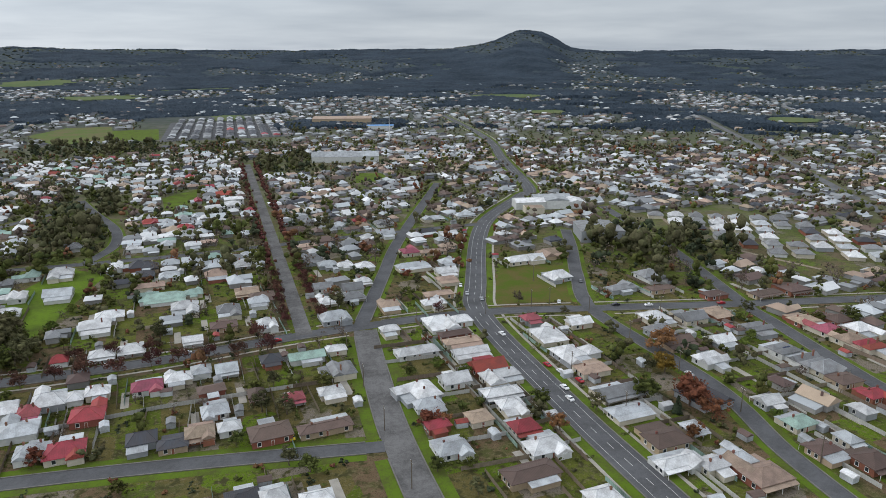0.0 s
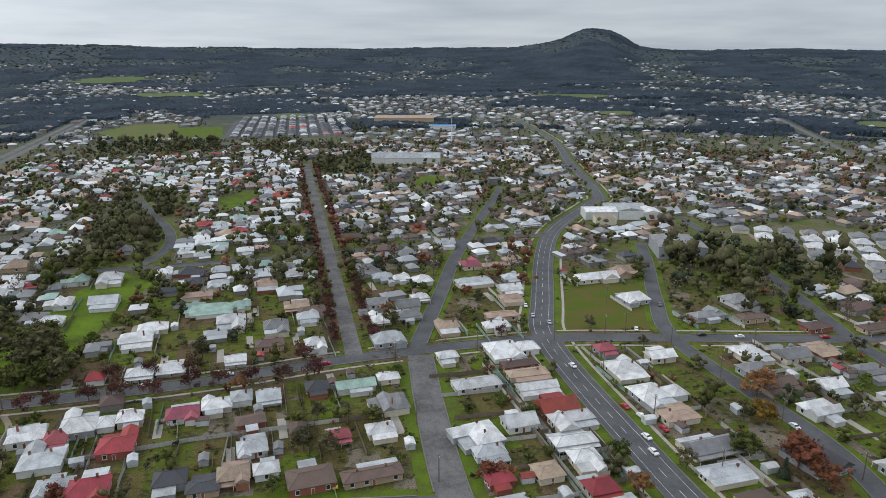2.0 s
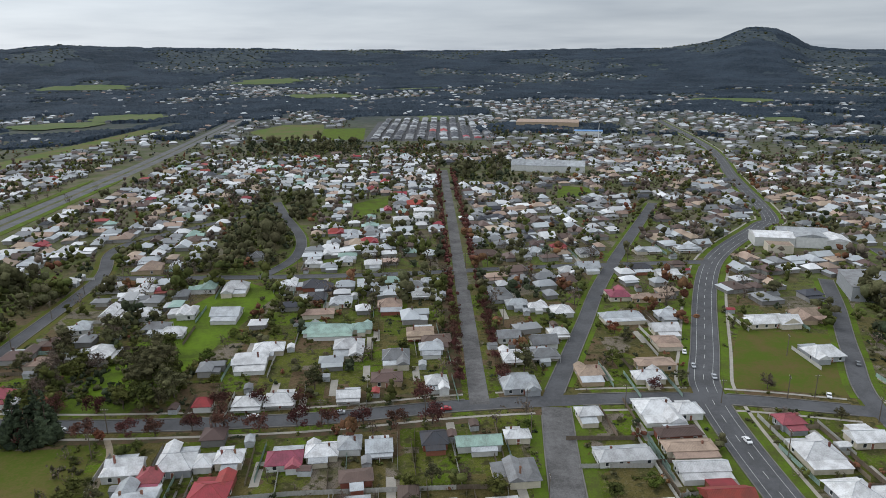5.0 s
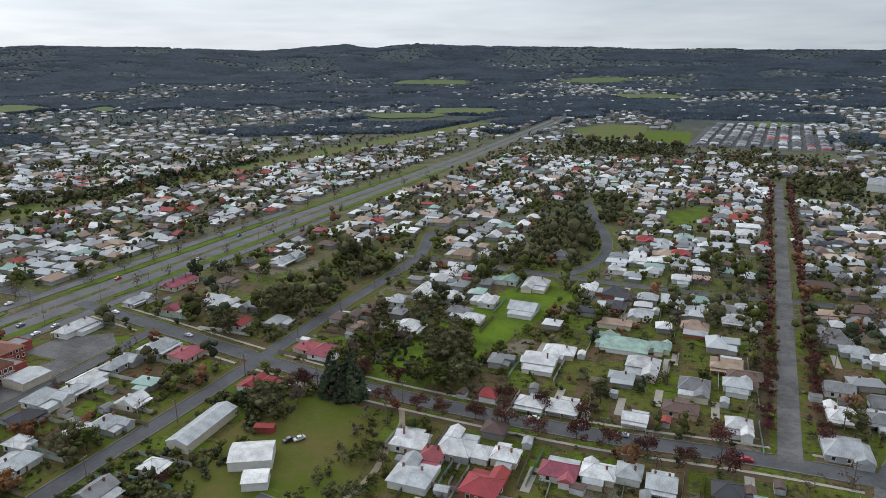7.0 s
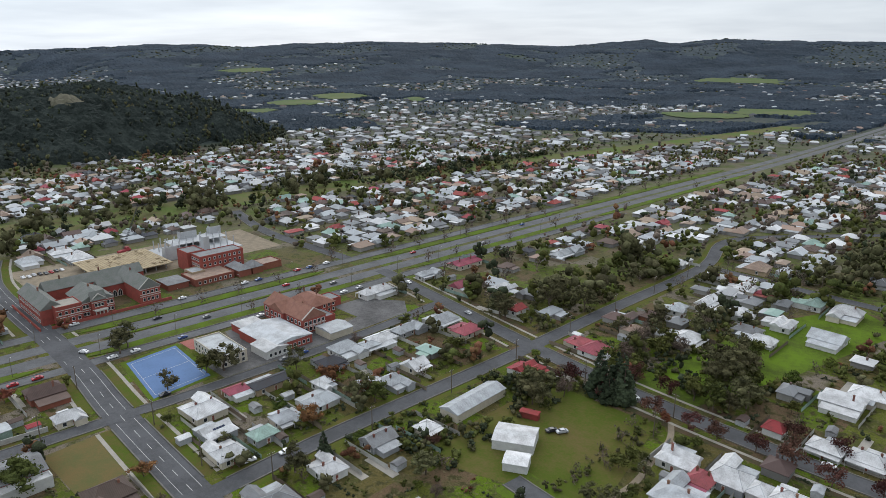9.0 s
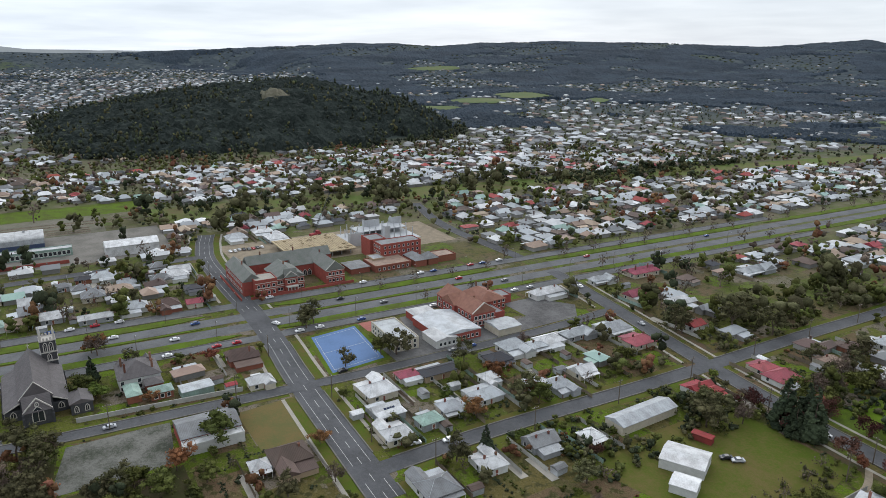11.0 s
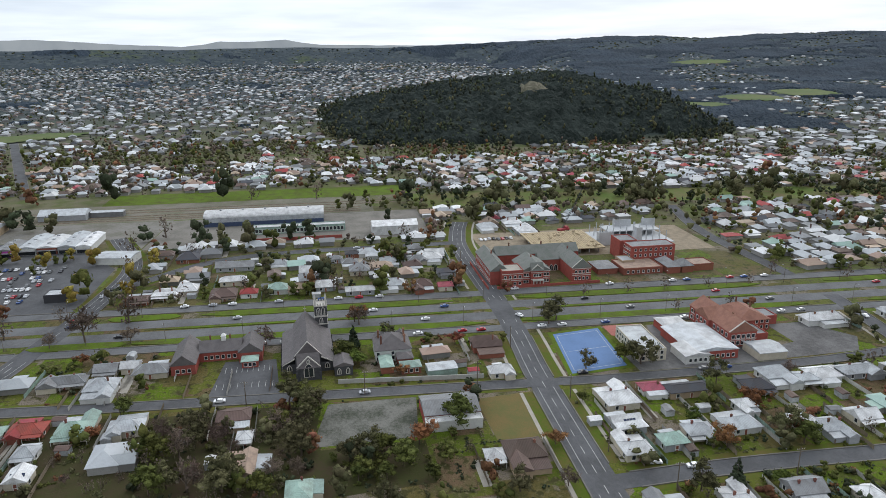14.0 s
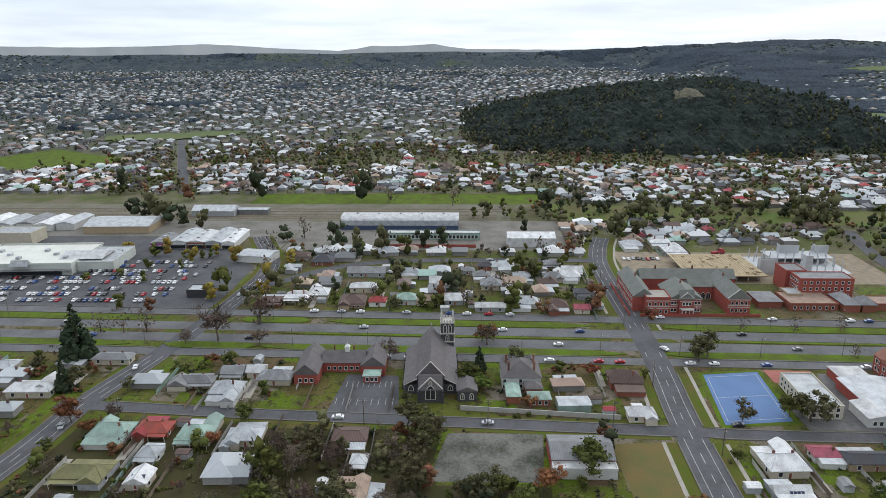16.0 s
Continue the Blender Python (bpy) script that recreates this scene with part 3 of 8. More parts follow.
PLAN = [
    road("highway_south_lane", [(hw(y) - 6.8, y) for y in (-420, -100, 200, 500, 900, 1500)], 9.5, HIGHWAY, label="dark asphalt carriageway of a divided highway", kerbs=False),
    road("highway_north_lane", [(hw(y) + 6.8, y) for y in (-420, -100, 200, 500, 900, 1500)], 9.5, HIGHWAY, label="dark asphalt carriageway of a divided highway", kerbs=False),
    road("service_lane_west", [(hw(y) - 24.5, y) for y in (-420, -100, 200, 500)], 8, HIGHWAY, label="asphalt service lane with parked cars"),
    road("service_lane_east", [(hw(y) + 22.5, y) for y in (-420, -100, 200, 500)], 7, HIGHWAY, label="asphalt service lane with parked cars"),
    road("cross_street", [(-165, 79), (-250, 82), (-313, 86), (-426, 86), (-470, 92), (-500, 100)], 11, footpath=5, centre=True, verge=4.2),
    road("rear_street", [(-180, 78), (-181, 130), (-178, 215), (-177, 300), (-175, 405), (-188, 478), (-142, 540), (-105, 580)], 7.5, verge=3.4),
    road("long_street", [(-312, 262), (-252, 251), (-172, 236), (-108, 228), (-32, 226), (35, 231), (117, 228), (180, 211), (260, 186), (360, 158)], 8.5, footpath=4.5),
    road("far_cross_street", [(-175, 407), (-88, 400), (-5, 397), (100, 402), (206, 402)], 7, verge=2.6),
    road("gravel_avenue", [(33.5, 231), (45, 420), (66, 781)], 7.8, OLD_ASPHALT, "worn grey gravel avenue between rows of russet trees", kerbs=False),
    road("wide_side_road", [(62, 226), (54, 180), (46, 120), (40, 20)], 11, OLD_ASPHALT, "worn grey side road with grassy verges", verge=5),
    road("diagonal_street", [(62, 233), (95, 305), (133, 387), (236, 579)], 7.5, verge=3),
    road("main_road", [(113, 60), (115, 125), (123, 222), (142, 272), (206, 400), (285, 488), (312, 523), (370, 698), (450, 930), (533, 1324)], 12,
         label="dark asphalt main road with white lines", footpath=5, centre=True, verge=4.2),
    road("east_street", [(161, 30), (167, 70), (179, 118), (181, 207), (205, 262), (235, 317), (257, 361)], 7.5, verge=3.2),
    road("far_east_street", [(235, 40), (240, 88), (256, 162), (262, 187), (300, 300), (330, 420)], 7.5, verge=3.2),
    road("south_street", [(-120, 152), (-79, 147), (-28, 138), (41, 123)], 7, verge=4),
    road("back_lane", [(-262, -150), (-256, -80), (-253, -30), (-246, 81)], 6.5, label="narrow asphalt lane behind the church", verge=2.4),
    road("school_lane", [(-246, 84), (-244.5, 102), (-243.5, 137), (-243, 165), (-243, 192), (-244, 216), (-247, 248)], 6, label="narrow asphalt lane beside the school"),
    road("south_cross_street", [(-190, -150), (-230, -143), (-262, -140), (-304, -130), (-374, -117), (-434, -115), (-500, -140)], 10.5, centre=True, verge=3.2),
    road("curved_street", [(-77, 400), (-62, 440), (-64, 491), (-84, 560), (-100, 620)], 7, verge=2.2),
    road("station_street", [(-395, -110), (-440, -50), (-446, 84)], 7.5, verge=2.5),
    road("suburb_street", [(-690, -270), (-1090, -430)], 10),
    road("outer_road", [(500, 262), (529, 305), (577, 380), (675, 536), (838, 799), (1093, 1214)], 9, HIGHWAY, label="straight grey road through the outer suburbs"),
    road("north_cross", [(-345, 262), (-440, 262), (-520, 280)], 8),
]
for r in PLAN:
    lay_road(r)


def patch(name, corners, mat, z, label, category="ground"):
    """A flat, thin laid surface with its own edge."""
    n = len(corners)
    v = [(x, y, 0.0) for x, y in corners] + [(x, y, z) for x, y in corners]
    f = [tuple(range(n, 2 * n))] + [(k, (k + 1) % n, n + (k + 1) % n, n + k) for k in range(n)]
    return tagged(place(name, mesh(name, v, f, mat)), label, category, kind="structure")


KEEP_POLY = []  # outlines, and
KEEP_OUT = []   # (x0, x1, y0, y1) where no filling house may stand


def keep(x0, x1, y0, y1):
    KEEP_OUT.append((x0, x1, y0, y1))


def lawn(name, corners, mat, z, label, category="grass"):
    KEEP_POLY.append(corners)
    return patch(name, corners, mat, z, label, category)


# medians of the highway: long grassy islands between the carriageways
def median(y0, y1, off, w):
    pts = [Vector((hw(y0 + (y1 - y0) * k / 12) + off, y0 + (y1 - y0) * k / 12)) for k in range(13)]
    s, n = Shape(), len(pts)
    wide = [w * min(1, math.sqrt(max(0.02, 1 - (abs(k - 6) / 6) ** 6))) for k in range(n)]
    ring = [(p.x - a, p.y) for p, a in zip(pts, wide)] + [(p.x + a, p.y) for p, a in reversed(list(zip(pts, wide)))]
    m = len(ring)
    s.add([(x, y, 0) for x, y in ring] + [(x, y, 0.3) for x, y in ring], [tuple(range(m, 2 * m))] + [(k, (k + 1) % m, m + (k + 1) % m, m + k) for k in range(m)], 0)
    tagged(place("median", s.done("median", BRIGHT_GRASS)), "long grassed median strip with rounded ends", "median", kind="structure")


for y0, y1 in ((-280, -150), (-106, -72), (-62, 64), (98, 236), (274, 470), (480, 760)):
    median(y0, y1, -15.6, 3.5)
for y0, y1 in ((-280, -150), (-128, -92), (-84, 72), (96, 240), (280, 470), (480, 760)):
    median(y0 - 4, y1 + 2, 15.2, 3.4)
for y0, y1 in ((-84, 60), (104, 230)):
    median(y0, y1, 0, 1.0)

# ---- houses ----
CELLS = {}    # (x, y, radius) of what already stands, by squares of 30 m


def take(x, y, r):
    CELLS.setdefault((int(x // 30), int(y // 30)), []).append((x, y, r))


def free(x, y, r):
    i, j = int(x // 30), int(y // 30)
    for a in (i - 1, i, i + 1):
        for b in (j - 1, j, j + 1):
            for (p, q, s) in CELLS.get((a, b), ()):
                if (p - x) ** 2 + (q - y) ** 2 < (r + s) ** 2:
                    return False
    return True


def inside(poly, x, y):
    odd = False
    for (xa, ya), (xb, yb) in zip(poly, poly[1:] + poly[:1]):
        if (ya > y) != (yb > y) and x < (xb - xa) * (y - ya) / (yb - ya) + xa:
            odd = not odd
    return odd


def kept_out(x, y, grow=0.0):
    if any(a - grow < x < b + grow and c - grow < y < d + grow for a, b, c, d in KEEP_OUT):
        return True
    g = grow * 0.75
    return any(inside(p, x + a, y + b) for p in KEEP_POLY for a, b in ((0, 0), (g, 0), (-g, 0), (0, g), (0, -g)))


def window_mesh():
    """One frame with a recessed pane and a proud sill, in a single skin."""
    s = Shape()
    out, inn = [(-0.72, -0.87), (0.72, -0.87), (0.72, 0.87), (-0.72, 0.87)], [(-0.6, -0.72), (0.6, -0.72), (0.6, 0.75), (-0.6, 0.75)]
    s.v = [(x, 0.07, z) for x, z in out] + [(x, -0.1 if z > 0 else -0.14, z) for x, z in out] + [(x, -0.08, z) for x, z in inn] + [(x, 0.0, z) for x, z in inn]
    for k in range(4):
        n = (k + 1) % 4
        s.f += [(k, n, 4 + n, 4 + k), (4 + k, 4 + n, 8 + n, 8 + k), (8 + k, 8 + n, 12 + n, 12 + k)]
    s.f.append((12, 13, 14, 15))
    s.s = [1] * 12 + [0]
    return s.done("window", GLASS, FRAME)


WINDOW = window_mesh()
DOOR = Shape().box(-0.45, 0.45, -0.05, 0.05, 0, 2.05, 0).box(-0.55, -0.45, -0.07, 0.06, 0, 2.15, 1).box(0.45, 0.55, -0.07, 0.06, 0, 2.15, 1).box(-0.45, 0.45, -0.07, 0.06, 2.05, 2.15, 1).done("door", WALL["brick"], FRAME)
CHIMNEY = Shape().box(-0.32, 0.32, -0.28, 0.28, -1.6, 0.8).box(-0.4, 0.4, -0.36, 0.36, 0.8, 0.98).box(-0.13, 0.13, -0.11, 0.11, 0.98, 1.25).done("chimney", material("chimney_brick", (0.2, 0.1, 0.075), rough=0.9, amount=0.5, vary=0.3))
POST = Shape().box(-0.06, 0.06, -0.06, 0.06, 0, 2.13).done("post", FRAME)
SOLAR = Shape().box(-0.5, 0.5, -0.85, 0.85, 0.02, 0.07).done("solar_panel", material("solar_glass", (0.02, 0.03, 0.07), rough=0.15))

ROOF_WORDS = dict(w="white painted iron", l="pale galvanised iron", g="grey iron", d="charcoal tiled", b="brown tiled", t="tan tiled", r="red iron", p="faded pink iron", e="pale green iron", o="olive iron")
WALL_WORDS = dict(cream="cream weatherboard", white="white weatherboard", brick="red brick", grey="grey weatherboard", tan="tan brick")


def pick_wall(code, r):
    return r.choice({"b": ["brick", "brick", "tan"], "t": ["tan", "brick", "cream"], "d": ["tan", "brick", "grey"], "r": ["cream", "brick", "white"]}.get(code, ["cream", "white", "cream", "grey", "white"]))


def capping(x0, x1, y0, y1, z, rise, inset):
    """Rolled metal caps along the ridge and hips."""
    long_x = (x1 - x0) >= (y1 - y0)
    i = (y1 - y0 if long_x else x1 - x0) / 2 * inset
    cx, cy = (x0 + x1) / 2, (y0 + y1) / 2
    a, b = ((x0 + i, cy), (x1 - i, cy)) if long_x else ((cx, y0 + i), (cx, y1 - i))
    a, b = (*a, z + rise), (*b, z + rise)
    s = Shape().tube([a, b], [0.13, 0.13], 4)
    if inset:
        low = ((x0, y0), (x0, y1)), ((x1, y0), (x1, y1))
        low = low if long_x else (((x0, y0), (x1, y0)), ((x0, y1), (x1, y1)))
        for top, pair in zip((a, b), low):
            for p in pair:
                s.tube([(*p, z), top], [0.1, 0.1], 4)
    return s


def house_shapes(w, d, seed, style):
    """Walls and roofs of one cottage: a main block, a front or rear wing and a lean-to. Front faces -y. Returns wall and roof shapes and the eaves height."""
    r = random.Random(seed)
    eave, e = r.choice((2.5, 2.7, 2.9)), 0.55
    x0, x1 = -w / 2, w / 2
    split = d * r.uniform(0.6, 0.72) if d > 8 else d
    y0, y1 = -d / 2, -d / 2 + split
    wall, roofs = Shape(), []
    wall.box(x0, x1, y0, y1, -0.1, eave)
    inset = 0.0 if style == "gable" else r.choice((1.0, 1.0, 0.75))
    pitch = r.uniform(0.48, 0.66) if style != "low" else 0.3
    rise = min(w, split) / 2 * pitch + 0.3
    main = Shape().hip(x0 - e, x1 + e, y0 - e, y1 + e, eave + 0.12, rise, inset)
    if inset == 0.0:
        long_x = w >= split
        for s in (0, 1):
            if long_x:
                x = (x0, x1)[s]
                wall.add([(x, y0, eave), (x, y1, eave), (x, (y0 + y1) / 2, eave + rise * 0.9)], [(0, 1, 2) if s else (0, 2, 1)])
            else:
                y = (y0, y1)[s]
                wall.add([(x0, y, eave), (x1, y, eave), ((x0 + x1) / 2, y, eave + rise * 0.9)], [(0, 1, 2) if not s else (0, 2, 1)])
    if style == "double" and split > 8:
        m, low = (y0 + y1) / 2, min(w, split / 2) / 2 * pitch + 0.3
        roofs.append(("roof", Shape().hip(x0 - e, x1 + e, y0 - e, m + 0.02, eave + 0.12, low, 1.0)))
        roofs.append(("rear_roof", Shape().hip(x0 - e, x1 + e, m - 0.02, y1 + e, eave + 0.1, low, r.choice((1.0, 0.0)))))
    else:
        roofs.append(("roof", main))
        if d < 40:
            roofs.append(("ridge_capping", capping(x0 - e, x1 + e, y0 - e, y1 + e, eave + 0.12, rise, inset)))
    if style == "wing" and w > 9:
        side = r.choice((-1, 1))
        a, b = (x0, x0 + w * 0.42) if side < 0 else (x1 - w * 0.42, x1)
        wall.box(a, b, y0 - 2.2, y0, -0.1, eave - 0.02)
        wr = (b - a) / 2 * 0.62
        wall.add([(a, y0 - 2.2, eave), (b, y0 - 2.2, eave), ((a + b) / 2, y0 - 2.2, eave + wr)], [(0, 1, 2)])
        g = Shape().hip(a - 0.3, b + 0.3, y0 - 2.6, y0 + max(3.2, (b - a) * 0.75), eave + 0.1, wr + 0.1, 0.0)
        roofs.append(("front_gable", g))
    if style == "ell" and d > 8:
        side = r.choice((-1, 1))
        a, b = (x0, x0 + w * 0.45) if side < 0 else (x1 - w * 0.45, x1)
        wall.box(a, b, y1, d / 2 + 1.5, -0.1, eave - 0.02)
        wr = (b - a) / 2 * 0.6
        wall.add([(a, d / 2 + 1.5, eave), (b, d / 2 + 1.5, eave), ((a + b) / 2, d / 2 + 1.5, eave + wr)], [(0, 2, 1)])
        roofs.append(("wing_roof", Shape().hip(a - 0.35, b + 0.35, y1 - max(3.0, (b - a) * 0.7), d / 2 + 1.8, eave + 0.1, wr + 0.1, 0.0)))
        x0b, x1b = (b, x1) if side < 0 else (x0, a)
    else:
        x0b, x1b = x0, x1
    if d > 8 and split < d - 2:
        a, b = x0b + 0.05, x1b - 0.05
        if style != "ell":
            a, b = x0 + w * r.choice((0.0, 0.12, 0.3)), x1 - w * r.choice((0.0, 0.1, 0.3))
        wall.box(a, b, y1, d / 2, -0.1, 2.1)
        roofs.append(("lean_to_roof", Shape().add([(a - 0.2, y1 + e * 0.3, 2.6), (b + 0.2, y1 + e * 0.3, 2.6), (b + 0.2, d / 2 + 0.3, 2.15), (a - 0.2, d / 2 + 0.3, 2.15),
                                                   (a - 0.2, y1 + e * 0.3, 2.48), (b + 0.2, y1 + e * 0.3, 2.48), (b + 0.2, d / 2 + 0.3, 2.03), (a - 0.2, d / 2 + 0.3, 2.03)],
                                                  [(0, 1, 2, 3), (7, 6, 5, 4), (0, 4, 5, 1), (1, 5, 6, 2), (2, 6, 7, 3), (3, 7, 4, 0)])))
    return wall, roofs, eave, rise, (x0, x1, y0, y1)


def house(x, y, w, d, code, turn=0.0, detail=2, seed=1, style=None, verandah=None, z=0.0):
    r = random.Random(seed)
    style = style or ("low" if code in "bdt" and r.random() < 0.6 else r.choice(("hip", "wing", "wing", "gable", "double", "ell", "ell")))
    wall_kind = pick_wall(code, r)
    walls, roofs, eave, rise, (x0, x1, y0, y1) = house_shapes(w, d, seed, style)
    top = new("house", None)
    top.location, top.rotation_euler[2] = (x, y, z), turn
    size = "small" if w < 8 else "long" if w > 17 else "single-storey"
    tagged(top, f"{size} {WALL_WORDS[wall_kind]} house under a {ROOF_WORDS[code]} roof", "house", "houses of the town")
    place("wall", walls.done("wall", WALL[wall_kind]), top)
    main_roof = None
    for name, s in roofs:
        if name == "ridge_capping":
            if detail > 1:
                place(name, s.done(name, ROOF["l" if code in "wlg" else code]), main_roof)
            continue
        covered = place(name, s.done(name, ROOF[code] if name != "lean_to_roof" or r.random() < 0.5 else ROOF["l"]), top)
        main_roof = main_roof or covered
    if detail > 1:
        n = max(1, int(w / 4.5))
        for k in range(n):
            wx = x0 + w * (k + 0.5) / n
            if style == "wing" or k != n // 2 or n == 1:
                place("window", WINDOW, top, (wx, y0 - 0.04, 1.5))
        for sx, ang in ((x0 - 0.04, -math.pi / 2), (x1 + 0.04, math.pi / 2)):
            for wy in (y0 + (y1 - y0) * 0.3, y0 + (y1 - y0) * 0.72)[:2 if math.hypot(x, y) < 215 else 1]:
                place("window", WINDOW, top, (sx, wy, 1.5), turn=ang)
        place("door", DOOR, top, (x0 + w * 0.5 + (0.9 if style == "wing" else 0), y0 - 0.04, 0.02))
        if verandah if verandah is not None else r.random() < 0.5:
            v = Shape().add([(x0 - 0.3, y0 - 0.1, 2.5), (x1 + 0.3, y0 - 0.1, 2.5), (x1 + 0.3, y0 - 2.3, 2.2), (x0 - 0.3, y0 - 2.3, 2.2),
                             (x0 - 0.3, y0 - 0.1, 2.42), (x1 + 0.3, y0 - 0.1, 2.42), (x1 + 0.3, y0 - 2.3, 2.12), (x0 - 0.3, y0 - 2.3, 2.12)],
                            [(3, 2, 1, 0), (4, 5, 6, 7), (0, 1, 5, 4), (1, 2, 6, 5), (2, 3, 7, 6), (3, 0, 4, 7)])
            verandah_top = place("verandah_roof", v.done("verandah_roof", ROOF[code]), top)
            for k in range(3):
                place("post", POST, verandah_top, (x0 + w * k / 2, y0 - 2.15, 0))
    if detail > 0 and code not in "do" and w > 7 and r.random() < 0.6:
        for k in range(r.choice((1, 1, 2))):
            place("chimney", CHIMNEY, top, (x0 + w * (0.25 + 0.5 * k), y0 + (y1 - y0) * 0.62, eave + rise * 0.8))
    if detail > 1 and r.random() < 0.08:
        for k in range(4):
            p = place("solar_panel", SOLAR, top, (x0 + w * 0.3 + 1.1 * k, y0 + (y1 - y0) * 0.24, eave + rise * 0.52))
            p.rotation_euler[0] = math.atan2(rise, (y1 - y0) / 2)
    take(x, y, max(w, d) * 0.5)
    return top


HOUSES_EAST_A = [
    (-87, 198, 12, 'w'), (-77, 191, 8, 'p'), (-71, 200, 12, 'w'), (-62, 198, 6, 'w'), (-54, 197, 9, 'w'), (-56, 182, 12, 'r'), (-36, 199, 12, 'p'), (-24, 199, 11, 'w'),
    (-15, 204, 8, 'l'), (-5, 203, 9, 'l'), (14, 203, 9, 'd'), (29, 200, 16, 'e'), (43, 206, 9, 'w'), (-71, 163, 11, 'l'), (-61, 160, 13, 'r'), (-37, 153, 10, 'd'),
    (-27, 150, 10, 'd'), (-18, 154, 10, 't'), (-8, 154, 8, 'w'), (5, 146, 15, 'b'), (24, 142, 20, 'b'), (17, 167, 8, 'p'), (32, 164, 10, 'w'), (4, 174, 6, 'b'),
]
HOUSES_EAST_B = [
    (-12, 169, 10, 'l'), (72, 215, 9, 'w'), (76, 190, 20, 'w'), (98, 217, 15, 'w'), (112, 218, 10, 'w'), (99, 202, 16, 'b'), (99, 190, 18, 't'), (98, 178, 17, 'w'),
    (99, 166, 15, 'r'), (81, 159, 12, 'w'), (100, 152, 17, 'w'), (94, 141, 16, 'w'), (64, 140, 11, 'l'), (62, 125, 9, 'r'), (78, 126, 9, 't'), (93, 128, 10, 'w'),
    (90, 115, 10, 'r'), (142, 203, 9, 'p'), (140, 183, 14, 'w'), (162, 194, 12, 'w'), (138, 160, 13, 'w'), (139, 147, 14, 't'), (148, 160, 7, 'w'), (138, 125, 21, 'g'),
]
HOUSES_EAST_C = [
    (132, 108, 17, 'l'), (201, 181, 13, 'w'), (188, 166, 11, 'g'), (186, 153, 16, 'b'), (218, 179, 14, 'g'), (235, 176, 13, 't'), (190, 131, 13, 'w'), (211, 146, 11, 'w'),
    (238, 151, 12, 'g'), (18, 246, 9, 'w'), (-17, 241, 9, 'w'), (-43, 241, 12, 'w'), (-55, 239, 11, 'w'), (-72, 238, 7, 'r'), (-61, 273, 15, 'w'), (-55, 286, 14, 'w'),
    (-37, 331, 17, 't'), (-30, 305, 25, 'e'), (-14, 307, 10, 'e'), (-19, 284, 14, 'w'), (-2, 255, 13, 'b'), (2, 272, 12, 'g'), (14, 301, 13, 't'), (18, 279, 11, 'l'),
]
HOUSES_EAST_D = [
    (51, 245, 15, 'l'), (53, 270, 10, 'w'), (55, 293, 11, 'g'), (67, 272, 13, 'g'), (60, 348, 14, 'g'), (88, 323, 11, 'w'), (82, 248, 11, 't'), (105, 242, 13, 'w'),
    (112, 257, 17, 't'), (131, 290, 13, 'w'), (116, 309, 22, 'l'), (187, 299, 26, 'w'), (211, 302, 19, 't'), (191, 260, 15, 'w'), (212, 225, 18, 'g'), (241, 238, 14, 'g'),
    (232, 219, 16, 'b'),
]
HOUSES_PARK_A = [
    (-203, 138, 13, 'l'), (-211, 147, 7, 'w'), (-201, 122, 10, 'l'), (-197, 110, 9, 'e'), (-227, 160, 11, 'd'), (-229, 133, 18, 'd'), (-230, 173, 12, 'l'), (-228, 183, 8, 'l'),
    (-227, 192, 13, 'w'), (-230, 208, 17, 'l'), (-227, 228, 14, 'l'), (-210, 227, 14, 'p'), (-192, 168, 9, 'l'), (-200, 161, 9, 'w'), (-199, 184, 9, 'w'), (-163, 136, 11, 'g'),
    (-159, 153, 7, 'w'), (-278, 231, 20, 'w'), (-283, 273, 17, 'l'), (-284, 304, 21, 'p'), (-251, 270, 11, 'p'), (-231, 284, 13, 'w'), (-210, 264, 9, 'r'), (-252, 366, 26, 'l'),
]
HOUSES_PARK_B = [
    (-163, 214, 11, 'r'), (-164, 252, 10, 'p'), (-151, 250, 12, 'p'), (-157, 303, 9, 'b'), (-153, 322, 11, 'l'), (-132, 289, 14, 'w'), (-153, 281, 8, 't'), (-189, 396, 10, 'w'),
    (-157, 385, 10, 'w'), (-141, 378, 14, 'w'), (-134, 423, 9, 'l'), (-150, 419, 15, 't'), (-136, 486, 14, 'b'), (-143, 342, 16, 'w'), (-127, 338, 13, 'w'), (-107, 338, 13, 'w'),
    (-105, 377, 11, 'e'), (-46, 375, 12, 'd'), (-43, 355, 13, 'd'), (-48, 419, 8, 'w'), (-29, 422, 11, 'l'), (-85, 439, 13, 'g'),
]
HOUSES_CHURCH_A = [
    (-227, 104, 13, 'w'), (-210, 100, 11, 'w'), (-195, 96, 10, 'w'), (-229, 120, 9, 'p'), (-164, 114, 9, 'w'), (-162, 93, 12, 'g'), (-256, 67, 10, 'w'), (-279, 67, 13, 'b'),
    (-196, 60, 13, 'b'), (-198, 50, 6, 'w'), (-354, 75, 8, 'l'), (-358, 63, 8, 'p'), (-361, 51, 11, 'b'), (-365, 35, 14, 'l'), (-359, 17, 16, 'w'), (-373, -1, 11, 'w'),
    (-372, -16, 10, 't'), (-373, -26, 11, 'e'), (-369, -41, 9, 'r'), (-414, -28, 11, 'l'), (-401, -9, 13, 'w'), (-420, 6, 8, 'g'), (-397, 19, 12, 'g'), (-409, 37, 10, 'l'),
]
HOUSES_CHURCH_B = [
    (-411, 55, 12, 'g'), (-421, 67, 12, 'w'), (-381, 68, 11, 'd'), (-473, 99, 14, 'r'), (-480, 135, 14, 'w'), (-464, 139, 14, 'w'), (-473, 115, 14, 'l'),
]
